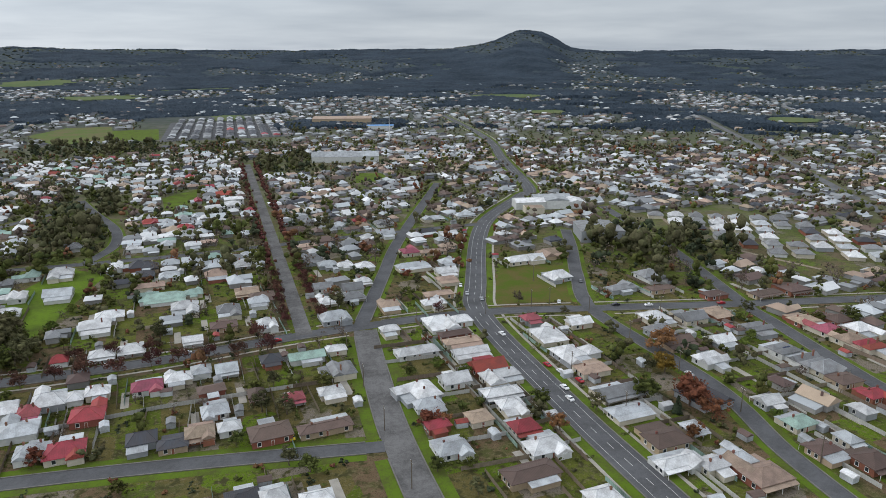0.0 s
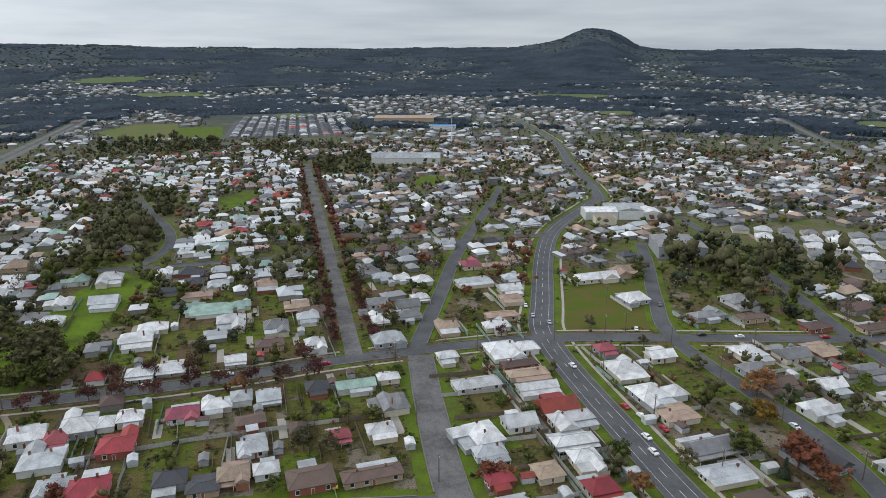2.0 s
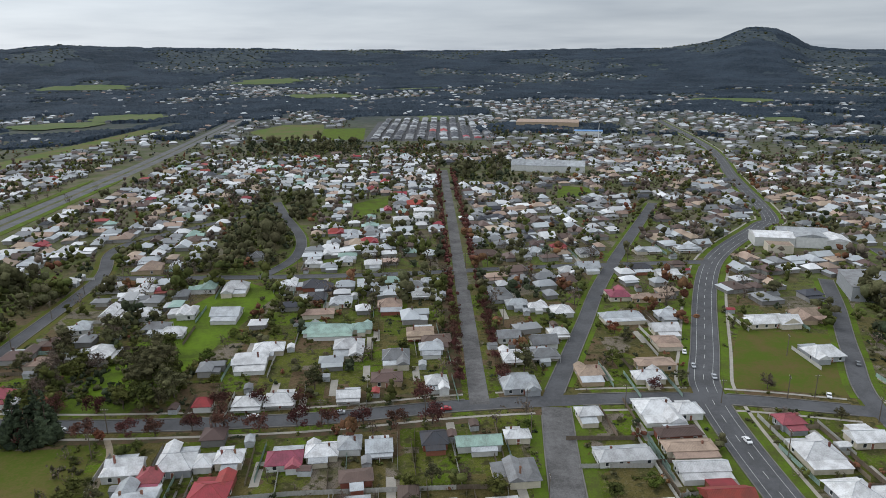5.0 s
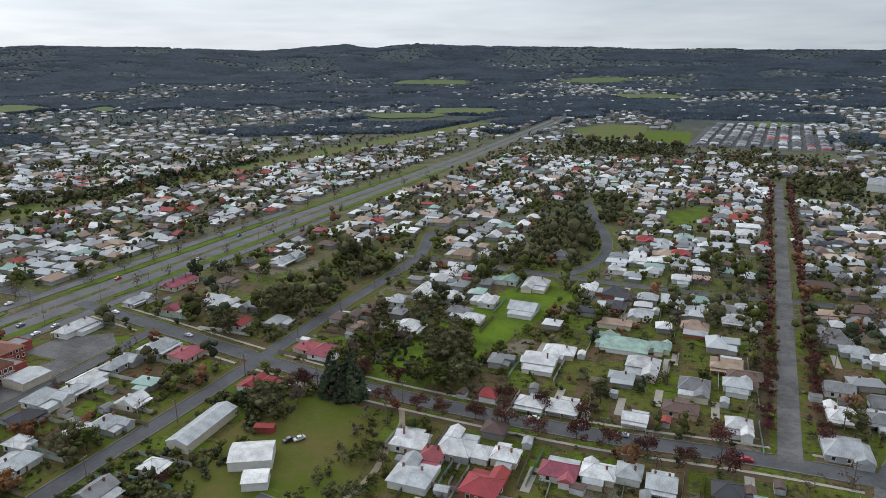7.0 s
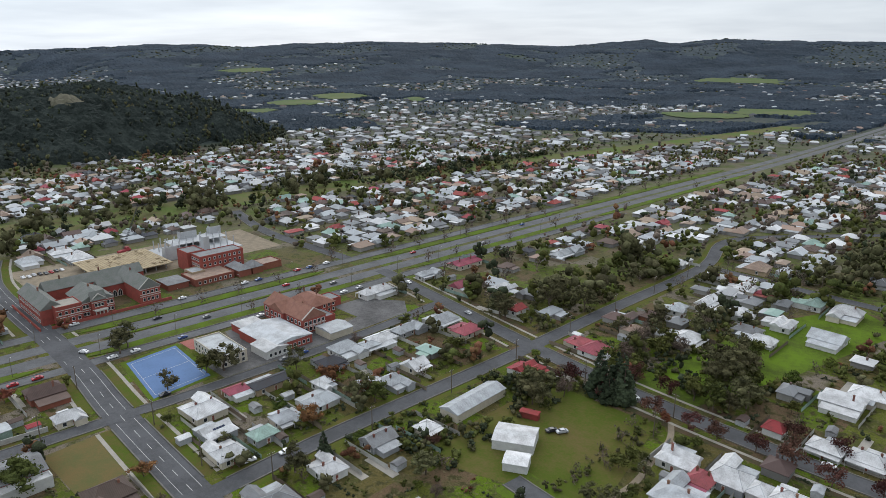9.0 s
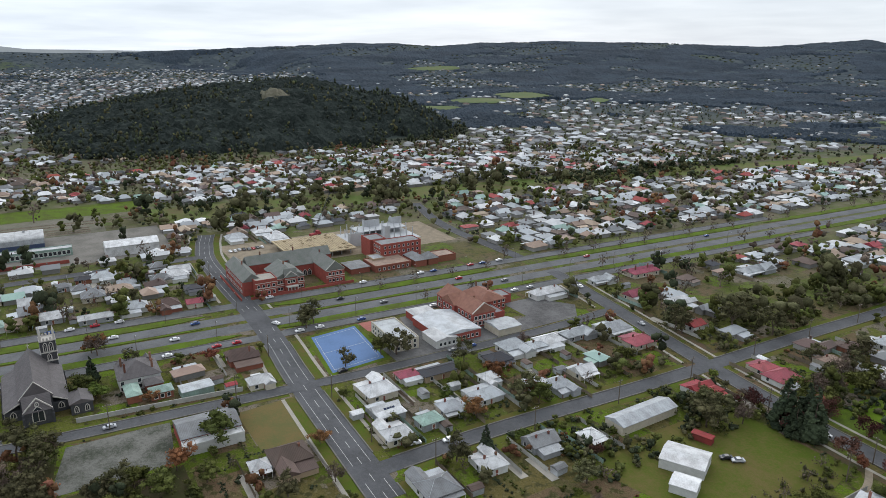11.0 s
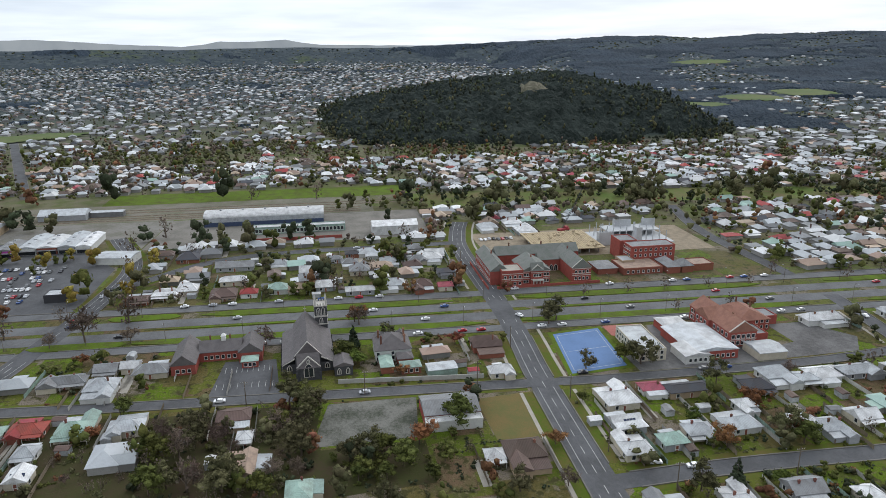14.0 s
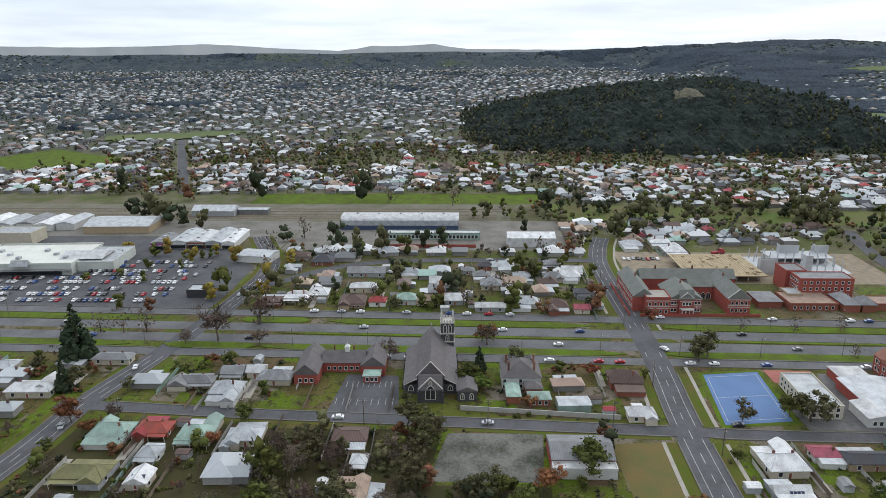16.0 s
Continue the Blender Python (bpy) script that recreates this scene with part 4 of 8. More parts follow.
HOUSES_STATION_A = [
    (-279, -104, 18, 'g'), (-265, -88, 12, 'l'), (-284, -72, 14, 'g'), (-258, -63, 10, 'r'), (-287, -90, 9, 'g'), (-288, -81, 7, 'w'), (-238, -118, 14, 'e'), (-244, -104, 12, 'r'),
    (-241, -88, 12, 'e'), (-240, -71, 12, 'l'), (-228, -99, 7, 'l'), (-217, -115, 17, 'o'), (-213, -96, 7, 'w'), (-236, -35, 12, 'b'), (-224, -30, 5, 'w'), (-307, -194, 20, 'e'),
    (-271, -164, 18, 'w'), (-299, -146, 17, 'g'), (-290, -187, 9, 'l'), (-370, -97, 12, 'b'), (-376, -84, 13, 'w'), (-381, -74, 11, 'w'), (-370, -54, 14, 'b'), (-390, -51, 16, 'w'),
]
HOUSES_STATION_B = [
    (-412, -84, 16, 'd'), (-441, -83, 14, 'd'), (-418, -53, 23, 'g'), (-437, -52, 17, 'b'), (-438, -23, 21, 'g'), (-430, 17, 10, 'd'), (-408, 14, 10, 'g'), (-427, 27, 14, 'l'),
    (-409, 63, 15, 'w'), (-434, 57, 10, 'g'),
]
HOUSES_SOUTH_A = [
    (-8, 110, 10, 'd'), (1, 107, 8, 'w'), (13, 102, 10, 'w'), (61, 112, 12, 'l'), (91, 102, 14, 'w'), (79, 86, 19, 'b'), (93, 67, 10, 'w'), (127, 77, 17, 'w'),
    (120, 64, 19, 'w'), (136, 68, 9, 'w'), (146, 71, 9, 'l'), (147, 62, 14, 't'), (132, 91, 15, 'b'), (146, 91, 7, 'l'), (186, 94, 9, 'w'), (184, 81, 11, 'e'),
    (174, 62, 10, 'b'), (186, 54, 11, 'b'), (236, 110, 14, 'g'), (229, 100, 12, 'b'), (228, 86, 10, 'r'), (213, 77, 6, 'w'), (190, 65, 6, 'l'), (230, 119, 14, 'g'),
]
HOUSES_SOUTH_B = [
    (229, 131, 12, 'g'), (263, 156, 14, 't'), (268, 141, 12, 'p'), (283, 148, 11, 'b'), (267, 124, 12, 't'), (269, 115, 12, 'r'), (283, 132, 12, 'w'), (281, 192, 19, 'b'),
    (301, 192, 15, 'b'), (271, 197, 14, 'b'), (256, 200, 14, 'b'), (320, 220, 14, 'b'),
]
HOUSES_NORTH_A = [
    (21, 288, 14, 'b'), (67, 332, 12, 'l'), (77, 327, 10, 'w'), (70, 285, 12, 'g'), (79, 294, 9, 'w'), (126, 277, 12, 't'), (140, 309, 12, 'l'), (139, 338, 19, 't'),
    (124, 344, 12, 'p'), (166, 377, 14, 'w'), (154, 387, 15, 'd'), (185, 398, 12, 'w'), (129, 393, 14, 'l'), (108, 388, 10, 'w'), (63, 429, 18, 'b'), (97, 433, 11, 'l'),
    (116, 439, 11, 'r'), (132, 429, 14, 'g'), (173, 428, 18, 'l'), (201, 428, 17, 'l'), (24, 377, 11, 'l'), (14, 370, 13, 'g'), (19, 357, 14, 'w'), (-26, 349, 12, 'l'),
]
HOUSES_NORTH_B = [
    (-10, 411, 11, 'w'), (-58, 378, 10, 'w'), (-37, 370, 10, 'd'), (0, 336, 13, 't'), (-87, 373, 14, 'w'), (-114, 317, 13, 'g'), (-104, 313, 11, 'w'), (-84, 332, 15, 'l'),
]

SEED = 100
for block, facing in ((HOUSES_EAST_A, 0), (HOUSES_EAST_B, 0), (HOUSES_EAST_C, 0), (HOUSES_EAST_D, 0), (HOUSES_PARK_A, 1), (HOUSES_PARK_B, 1), (HOUSES_CHURCH_A, 1), (HOUSES_CHURCH_B, 1), (HOUSES_STATION_A, 1), (HOUSES_STATION_B, 1), (HOUSES_SOUTH_A, 0), (HOUSES_SOUTH_B, 0), (HOUSES_NORTH_A, 0), (HOUSES_NORTH_B, 0)):
    for hx, hy, hwid, code in block:
        SEED += 1
        if on_road(hx, hy, 2.5):
            continue
        q = random.Random(SEED)
        hwid *= 0.93
        depth = min(max(hwid * q.uniform(0.95, 1.35), 5), 16) if hwid < 14 else hwid * q.uniform(0.5, 0.7)
        hx, hy = off_road(hx, hy, min(hwid, depth) * 0.5 + 2.0)
        house(hx, hy, hwid, depth, code, facing * math.pi / 2 * q.choice((1, 1, -1)) + q.uniform(-0.04, 0.04) + (math.pi if not facing and q.random() < 0.4 else 0), 2, SEED)

# ---- open grounds ----
lawn("vacant_lot", [(134, 236), (178, 224), (214, 282), (168, 292)], GRASS, 0.03, "vacant lot of rough green and brown grass")
lawn("park_lawn", [(-126, 236.5), (-100, 236.5), (-82, 292), (-62, 372), (-88, 394), (-108, 350), (-119, 300), (-128, 262)], PARK_GRASS, 0.03, "bright green park lawn along a creek")
PADDOCK = material("paddock_grass", (0.07, 0.094, 0.014), rough=0.95, scale=0.035, amount=1.0, second=(0.115, 0.092, 0.034), bump=0.6, bump_scale=3)
lawn("paddock", [(-152, 140), (-92, 158), (-104, 214), (-152, 214)], PADDOCK, 0.03, "mown green paddock with brown patches")
lawn("dry_lot", [(-238, 53), (-240, 75), (-209, 73), (-207, 54)], DRY_GRASS, 0.03, "vacant lot of dry brown grass")
lawn("old_tennis_court", [(-216, -8), (-216, 28), (-244, 31), (-244, -2)], COURT_OLD, 0.04, "cracked old asphalt courts with moss and weeds", "court")
lawn("rail_reserve", [(-552, 76), (-606, 76), (-585, 300), (-545, 600), (-490, 900), (-420, 1400), (-385, 1400), (-450, 900), (-500, 600), (-535, 300)], RAIL_GRASS, 0.03, "green railway reserve with tracks of bare soil")
patch("undergrowth", [(-246, -138), (-192, -142), (-186, -40), (-190, 30), (-214, 30), (-214, -8), (-246, -4)], UNDERGROWTH, 0.02, "dark overgrown yards of scrub and soil", "ground")
patch("leaf_litter", [(-250, 243), (-172, 227.5), (-108, 219.5), (-32, 217.5), (30, 222), (30, 218), (-32, 213.5), (-108, 215.5), (-172, 223.5), (-250, 239)], LITTER, 0.025, "brown fallen leaves along the verge", "ground")
patch("leaf_litter", [(-250, 259), (-172, 244.5), (-108, 236.5), (-32, 234.5), (28, 239), (28, 244), (-32, 239), (-108, 241), (-172, 249), (-250, 264)], LITTER, 0.025, "brown fallen leaves along the verge", "ground")
patch("leaf_litter", [(23, 245), (28, 245), (55, 780), (50, 780)], LITTER, 0.025, "brown fallen leaves along the avenue", "ground")
patch("leaf_litter", [(46, 245), (51, 245), (79, 780), (74, 780)], LITTER, 0.025, "brown fallen leaves along the avenue", "ground")
keep(-640, -470, -420, 60)
keep(-300, -246, -70, 15)      # church and hall
keep(-300, -246, 88, 236)      # school
keep(-480, -345, 90, 250)      # convent and building site
keep(-520, -350, -300, -122)   # shops
keep(235, 310, 300, 360)
keep(245, 320, 410, 445)
keep(140, 235, 720, 800)
keep(-60, 150, 1000, 1480)
lawn("pocket_park", [(-28, 542), (-30, 606), (2, 638), (0, 580)], BRIGHT_GRASS, 0.03, "green pocket park between the back fences")
lawn("school_oval", [(157, 611), (173, 671), (204, 656), (190, 620)], BRIGHT_GRASS, 0.03, "green school oval below the halls")
lawn("dry_paddock", [(-235, 1221), (-191, 1337), (-116, 1335), (-109, 1250), (-108, 1085), (-180, 1081)], RAIL_GRASS, 0.05, "dull brown paddock beside the sports field")
lawn("sports_field", [(-106, 1085), (-109, 1254), (-35, 1254), (-34, 1089)], BRIGHT_GRASS, 0.05, "bright green sports field")
lawn("oval", [(-779, -511), (-800, -400), (-850, -400), (-932, -534), (-860, -570)], BRIGHT_GRASS, 0.05, "green playing oval")
lawn("playing_field", [(-690, 1170), (-480, 1290), (-450, 1420), (-640, 1380)], BRIGHT_GRASS, 0.05, "green playing fields beyond the houses")
TREES_ZONE = [(250, 330, 258, 345), (330, 430, 205, 378), (-240, -190, 300, 400), (-112, -66, 425, 640), (60, 150, 690, 820), (-200, -40, 930, 1040)]
for z in TREES_ZONE:
    keep(*z)


# ---- large buildings ----
def thing(name, x, y, turn, label, category, z=0.0):
    top = new(name, None)
    top.location, top.rotation_euler[2] = (x, y, z), radians(turn)
    return tagged(top, label, category)


def wing(top, x0, x1, y0, y1, h, wall, roof, rise=2.5, inset=0.0, eave=0.4, ends=True, z=0.0, name="wall"):
    """One wing of a building: walls to the eaves, gable ends and a pitched roof whose ridge follows the longer side."""
    s = Shape().box(x0, x1, y0, y1, z - 0.1, h)
    long_x = (x1 - x0) >= (y1 - y0)
    if inset == 0.0 and ends and rise > 0:
        top_z = h + rise * 0.93
        if long_x:
            m = (y0 + y1) / 2
            s.add([(x0, y0, h), (x0, y1, h), (x0, m, top_z)], [(0, 2, 1)]).add([(x1, y0, h), (x1, y1, h), (x1, m, top_z)], [(0, 1, 2)])
        else:
            m = (x0 + x1) / 2
            s.add([(x0, y0, h), (x1, y0, h), (m, y0, top_z)], [(0, 1, 2)]).add([(x0, y1, h), (x1, y1, h), (m, y1, top_z)], [(0, 2, 1)])
    place(name, s.done(name, wall), top)
    if rise > 0:
        ex, ey = (0.15 if inset == 0 and long_x else eave), (0.15 if inset == 0 and not long_x else eave)
        place("roof", Shape().hip(x0 - ex, x1 + ex, y0 - ey, y1 + ey, h + 0.1, rise, inset).done("roof", roof), top)
    else:      # flat roof behind a parapet
        place("roof", Shape().box(x0 + 0.25, x1 - 0.25, y0 + 0.25, y1 - 0.25, h + 0.004, h + 0.12).done("roof", roof), top)
        p = Shape()
        p.box(x0 - 0.05, x1 + 0.05, y0 - 0.05, y0 + 0.3, h + 0.002, h + 0.55).box(x0 - 0.05, x1 + 0.05, y1 - 0.3, y1 + 0.05, h + 0.002, h + 0.55)
        p.box(x0 - 0.05, x0 + 0.3, y0 + 0.3, y1 - 0.3, h + 0.002, h + 0.55).box(x1 - 0.3, x1 + 0.05, y0 + 0.3, y1 - 0.3, h + 0.002, h + 0.55)
        place("parapet", p.done("parapet", wall), top)


def windows_x(top, x, ys, zs, out=1, scale=(1, 1, 1)):
    """Windows on a wall that faces along x (out 1: east, -1: west)."""
    for y in ys:
        for z in zs:
            place("window", WINDOW, top, (x + 0.04 * out, y, z), turn=math.pi / 2 * out).scale = scale


def windows_y(top, y, xs, zs, out=-1, scale=(1, 1, 1)):
    for x in xs:
        for z in zs:
            place("window", WINDOW, top, (x, y + 0.04 * out, z), turn=0 if out < 0 else math.pi).scale = scale


def band_x(top, x, y0, y1, z, t=0.35, out=1, name="string_course"):
    place(name, Shape().box(min(x, x + 0.1 * out), max(x, x + 0.1 * out), y0, y1, z, z + t).done(name, STONE_TRIM), top)


def steps(a, b, n):
    return [a + (b - a) * (k + 0.5) / n for k in range(n)]


def pointed(w, h, depth=0.15, n=6):
    """Outline of a pointed arch, base at z 0, as points (y, z)."""
    spring = h - w * 0.85
    pts = [(-w / 2, 0), (w / 2, 0), (w / 2, spring)]
    for k in range(1, n):
        t = radians(60) * k / n
        pts.append((-w / 2 + w * math.cos(t), spring + w * math.sin(t)))
    pts.append((0, spring + w * math.sin(radians(60))))
    return pts + [(-p, q) for p, q in reversed(pts[3:-1])] + [(-w / 2, spring)]


def arch_window(top, x, y, z, w, h, out=1, face="x"):
    """Pale stone pointed window with dark leaded glass."""
    s = Shape()
    for ww, hh, d, slot in ((w + 0.7, h + 0.6, 0.12, 1), (w, h, 0.18, 0)):
        o = pointed(ww, hh)
        n = len(o)
        lift = -0.25 if slot else 0.0
        v = [(0, p, q + lift) for p, q in o] + [(d, p, q + lift) for p, q in o]
        s.add(v, [tuple(range(n, 2 * n))] + [(k, (k + 1) % n, n + (k + 1) % n, n + k) for k in range(n)], slot)
    s.box(0, 0.22, -0.08, 0.08, 0, h * 0.8, 1)
    ob = place("arched_window", s.done("arched_window", GLASS, STONE_TRIM), top, (x, y, z))
    ob.rotation_euler[2] = 0 if (face == "x" and out > 0) else math.pi if face == "x" else math.pi / 2 * out


def gable_coping(top, x, y0, y1, z, rise, w=0.5):
    m = (y0 + y1) / 2
    s = Shape()
    for a, b in ((y0 - 0.3, m), (y1 + 0.3, m)):
        s.add([(x - w, a, z - 0.1), (x + 0.12, a, z - 0.1), (x + 0.12, b, z + rise), (x - w, b, z + rise), (x - w, a, z + 0.4), (x + 0.12, a, z + 0.4), (x + 0.12, b, z + rise + 0.5), (x - w, b, z + rise + 0.5)],
              [(0, 3, 2, 1), (4, 5, 6, 7), (0, 1, 5, 4), (1, 2, 6, 5), (2, 3, 7, 6), (3, 0, 4, 7)])
    place("coping", s.done("coping", STONE_TRIM), top)


def church():
    c = thing("church", -265, -9, 2, "dark bluestone church with pale trim, slate roof and square tower", "church")
    wing(c, -42, -7, -5.2, 5.2, 7.2, BLUESTONE, SLATE, 6.2)
    for side in (-1, 1):      # aisles with lean-to roofs
        y0, y1 = (5.2, 10.2) if side > 0 else (-10.2, -5.2)
        s = Shape().box(-40, -7, y0, y1, -0.1, 4.0)
        place("aisle_wall", s.done("aisle_wall", BLUESTONE), c)
        hi, lo = (y0, y1 + 0.4) if side > 0 else (y1, y0 - 0.4)
        r = Shape().add([(-40.3, lo, 4.0), (-6.8, lo, 4.0), (-6.8, hi, 6.6), (-40.3, hi, 6.6), (-40.3, lo, 4.25), (-6.8, lo, 4.25), (-6.8, hi, 6.9), (-40.3, hi, 6.9)],
                        [(0, 1, 2, 3), (4, 7, 6, 5), (0, 4, 5, 1), (1, 5, 6, 2), (2, 6, 7, 3), (3, 7, 4, 0)])
        place("aisle_roof", r.done("aisle_roof", SLATE), c)
        for x in steps(-39, -8, 6):
            place("buttress", Shape().box(x - 0.4, x + 0.4, 10.2 if side > 0 else -11.1, 11.1 if side > 0 else -10.2, -0.1, 3.2).done("buttress", BLUESTONE), c)
            arch_window(c, x + 2.6, side * 10.2, 1.0, 1.0, 2.4, side, "y")
        arch_window(c, -7, side * 7.6, 1.6, 1.5, 2.0)
        p = Shape().add([(-7, side * 5.2, 6.9), (-7, side * 10.4, 4.2), (-7, side * 10.4, 3.8), (-7, side * 5.2, 6.4), (-6.6, side * 5.2, 6.9), (-6.6, side * 10.4, 4.2), (-6.6, side * 10.4, 3.8), (-6.6, side * 5.2, 6.4)],
                        [(0, 1, 2, 3), (4, 7, 6, 5), (0, 4, 5, 1), (1, 5, 6, 2), (2, 6, 7, 3), (3, 7, 4, 0)])
        place("coping", p.done("coping", STONE_TRIM), c)
    gable_coping(c, -7, -5.2, 5.2, 7.2, 6.1)
    wing(c, -7, 0, -4.4, 4.4, 5.4, BLUESTONE, SLATE, 4.8, name="chancel_wall")
    gable_coping(c, 0, -4.4, 4.4, 5.4, 4.7)
    arch_window(c, 0.02, 0, 1.6, 3.4, 5.4)
    arch_window(c, 0.02, 0, 7.6, 0.7, 1.2)
    for y in (-4.6, 4.6):
        place("buttress", Shape().box(-0.7, 0.6, y - 0.4, y + 0.4, -0.1, 3.6).box(-0.7, 0.2, y - 0.35, y + 0.35, 3.6, 4.8).done("buttress", BLUESTONE), c)
    wing(c, -11, -1, 10.2, 17.5, 4.2, BLUESTONE, SLATE, 1.6, inset=0.0, name="vestry_wall")
    for y in (12, 15.5):
        arch_window(c, -0.98, y, 1.0, 1.0, 2.2)
    # tower
    t = Shape().box(-46.5, -41, 4.2, 9.7, -0.1, 15.2)
    place("tower", t.done("tower", BLUESTONE), c, label="square bluestone bell tower")
    trim = Shape()
    for z in (6.5, 10.2, 15.2):
        trim.box(-46.8, -40.7, 3.9, 10.0, z, z + 0.45)
    place("tower_course", trim.done("tower_course", STONE_TRIM), c)
    for x in (-46.5, -41.6):
        for y in (4.2, 9.1):
            place("pinnacle", Shape().box(x - 0.1, x + 0.7, y - 0.1, y + 0.7, 15.6, 17.4).add([(x - 0.2, y - 0.2, 17.4), (x + 0.8, y - 0.2, 17.4), (x + 0.8, y + 0.8, 17.4), (x - 0.2, y + 0.8, 17.4), (x + 0.3, y + 0.3, 20.2)],
                                                                                      [(0, 1, 4), (1, 2, 4), (2, 3, 4), (3, 0, 4)]).done("pinnacle", STONE_TRIM), c)
    battlement = Shape()
    for k in range(3):
        battlement.box(-41.15, -40.85, 5.3 + 1.25 * k, 6.0 + 1.25 * k, 15.65, 16.7).box(-46.65, -46.35, 5.3 + 1.25 * k, 6.0 + 1.25 * k, 15.65, 16.7)
        battlement.box(-45.4 + 1.25 * k, -44.7 + 1.25 * k, 4.05, 4.35, 15.65, 16.7).box(-45.4 + 1.25 * k, -44.7 + 1.25 * k, 9.55, 9.85, 15.65, 16.7)
    place("battlement", battlement.done("battlement", STONE_TRIM), c)
    for y in (5.9, 8.0):
        arch_window(c, -40.98, y, 11.0, 1.0, 3.4)
    arch_window(c, -40.98, 6.95, 7.2, 1.0, 2.4)
    for x in (-44.8, -42.7):
        arch_window(c, x, 4.18, 11.0, 1.0, 3.4, -1, "y")
        arch_window(c, x, 9.72, 11.0, 1.0, 3.4, 1, "y")
    place("finial", Shape().box(-42.1, -41.9, -0.1, 0.1, 13.2, 15.4).box(-42.1, -41.9, -0.6, 0.6, 14.4, 14.6).done("finial", STONE_TRIM), c)


def church_hall():
    h = thing("church_hall", -279, -50, 1, "red brick church hall with slate roofs and white turret", "hall")
    wing(h, -22, 0, -14, -4.5, 4.4, BRICK, SLATE, 4.2)
    wing(h, -21, -11, -4.5, 13, 4.2, BRICK, SLATE, 3.4)
    wing(h, -21, -7, 12, 21.5, 4.6, BRICK, SLATE, 4.0)
    wing(h, -7, -1.5, 13.5, 20, 3.0, BRICK, ROOF["e"], 1.2, inset=0.8, name="annex_wall")
    windows_x(h, 0, (-11.5, -9.2, -7), (1.8,))
    windows_x(h, -11, steps(-3, 11, 6), (1.8,))
    windows_x(h, -1.5, (15, 16.8, 18.5), (1.5,))
    place("bell_turret", Shape().box(-17, -15.2, 4.5, 6.3, 6.5, 9.3).hip(-17.2, -15, 4.3, 6.5, 9.3, 1.2, 1.0).done("bell_turret", FRAME), h)
    for y in steps(-13, 20, 4):
        place("chimney", CHIMNEY, h, (-19.5, y, 7.2))
    lot = patch("church_car_park", [(-258, -47), (-254, -20), (-287, -23), (-288, -44)], ASPHALT, 0.06, "asphalt church car park with white bays", "car park")
    for k in range(9):
        place("bay_line", Shape().box(-268 + 0.0, -263, -45 + 2.7 * k, -44.88 + 2.7 * k, 0.065, 0.072).done("bay_line", LINE), lot)
        place("bay_line", Shape().box(-282, -277, -43 + 2.2 * k, -42.88 + 2.2 * k, 0.065, 0.072).done("bay_line", LINE), lot)


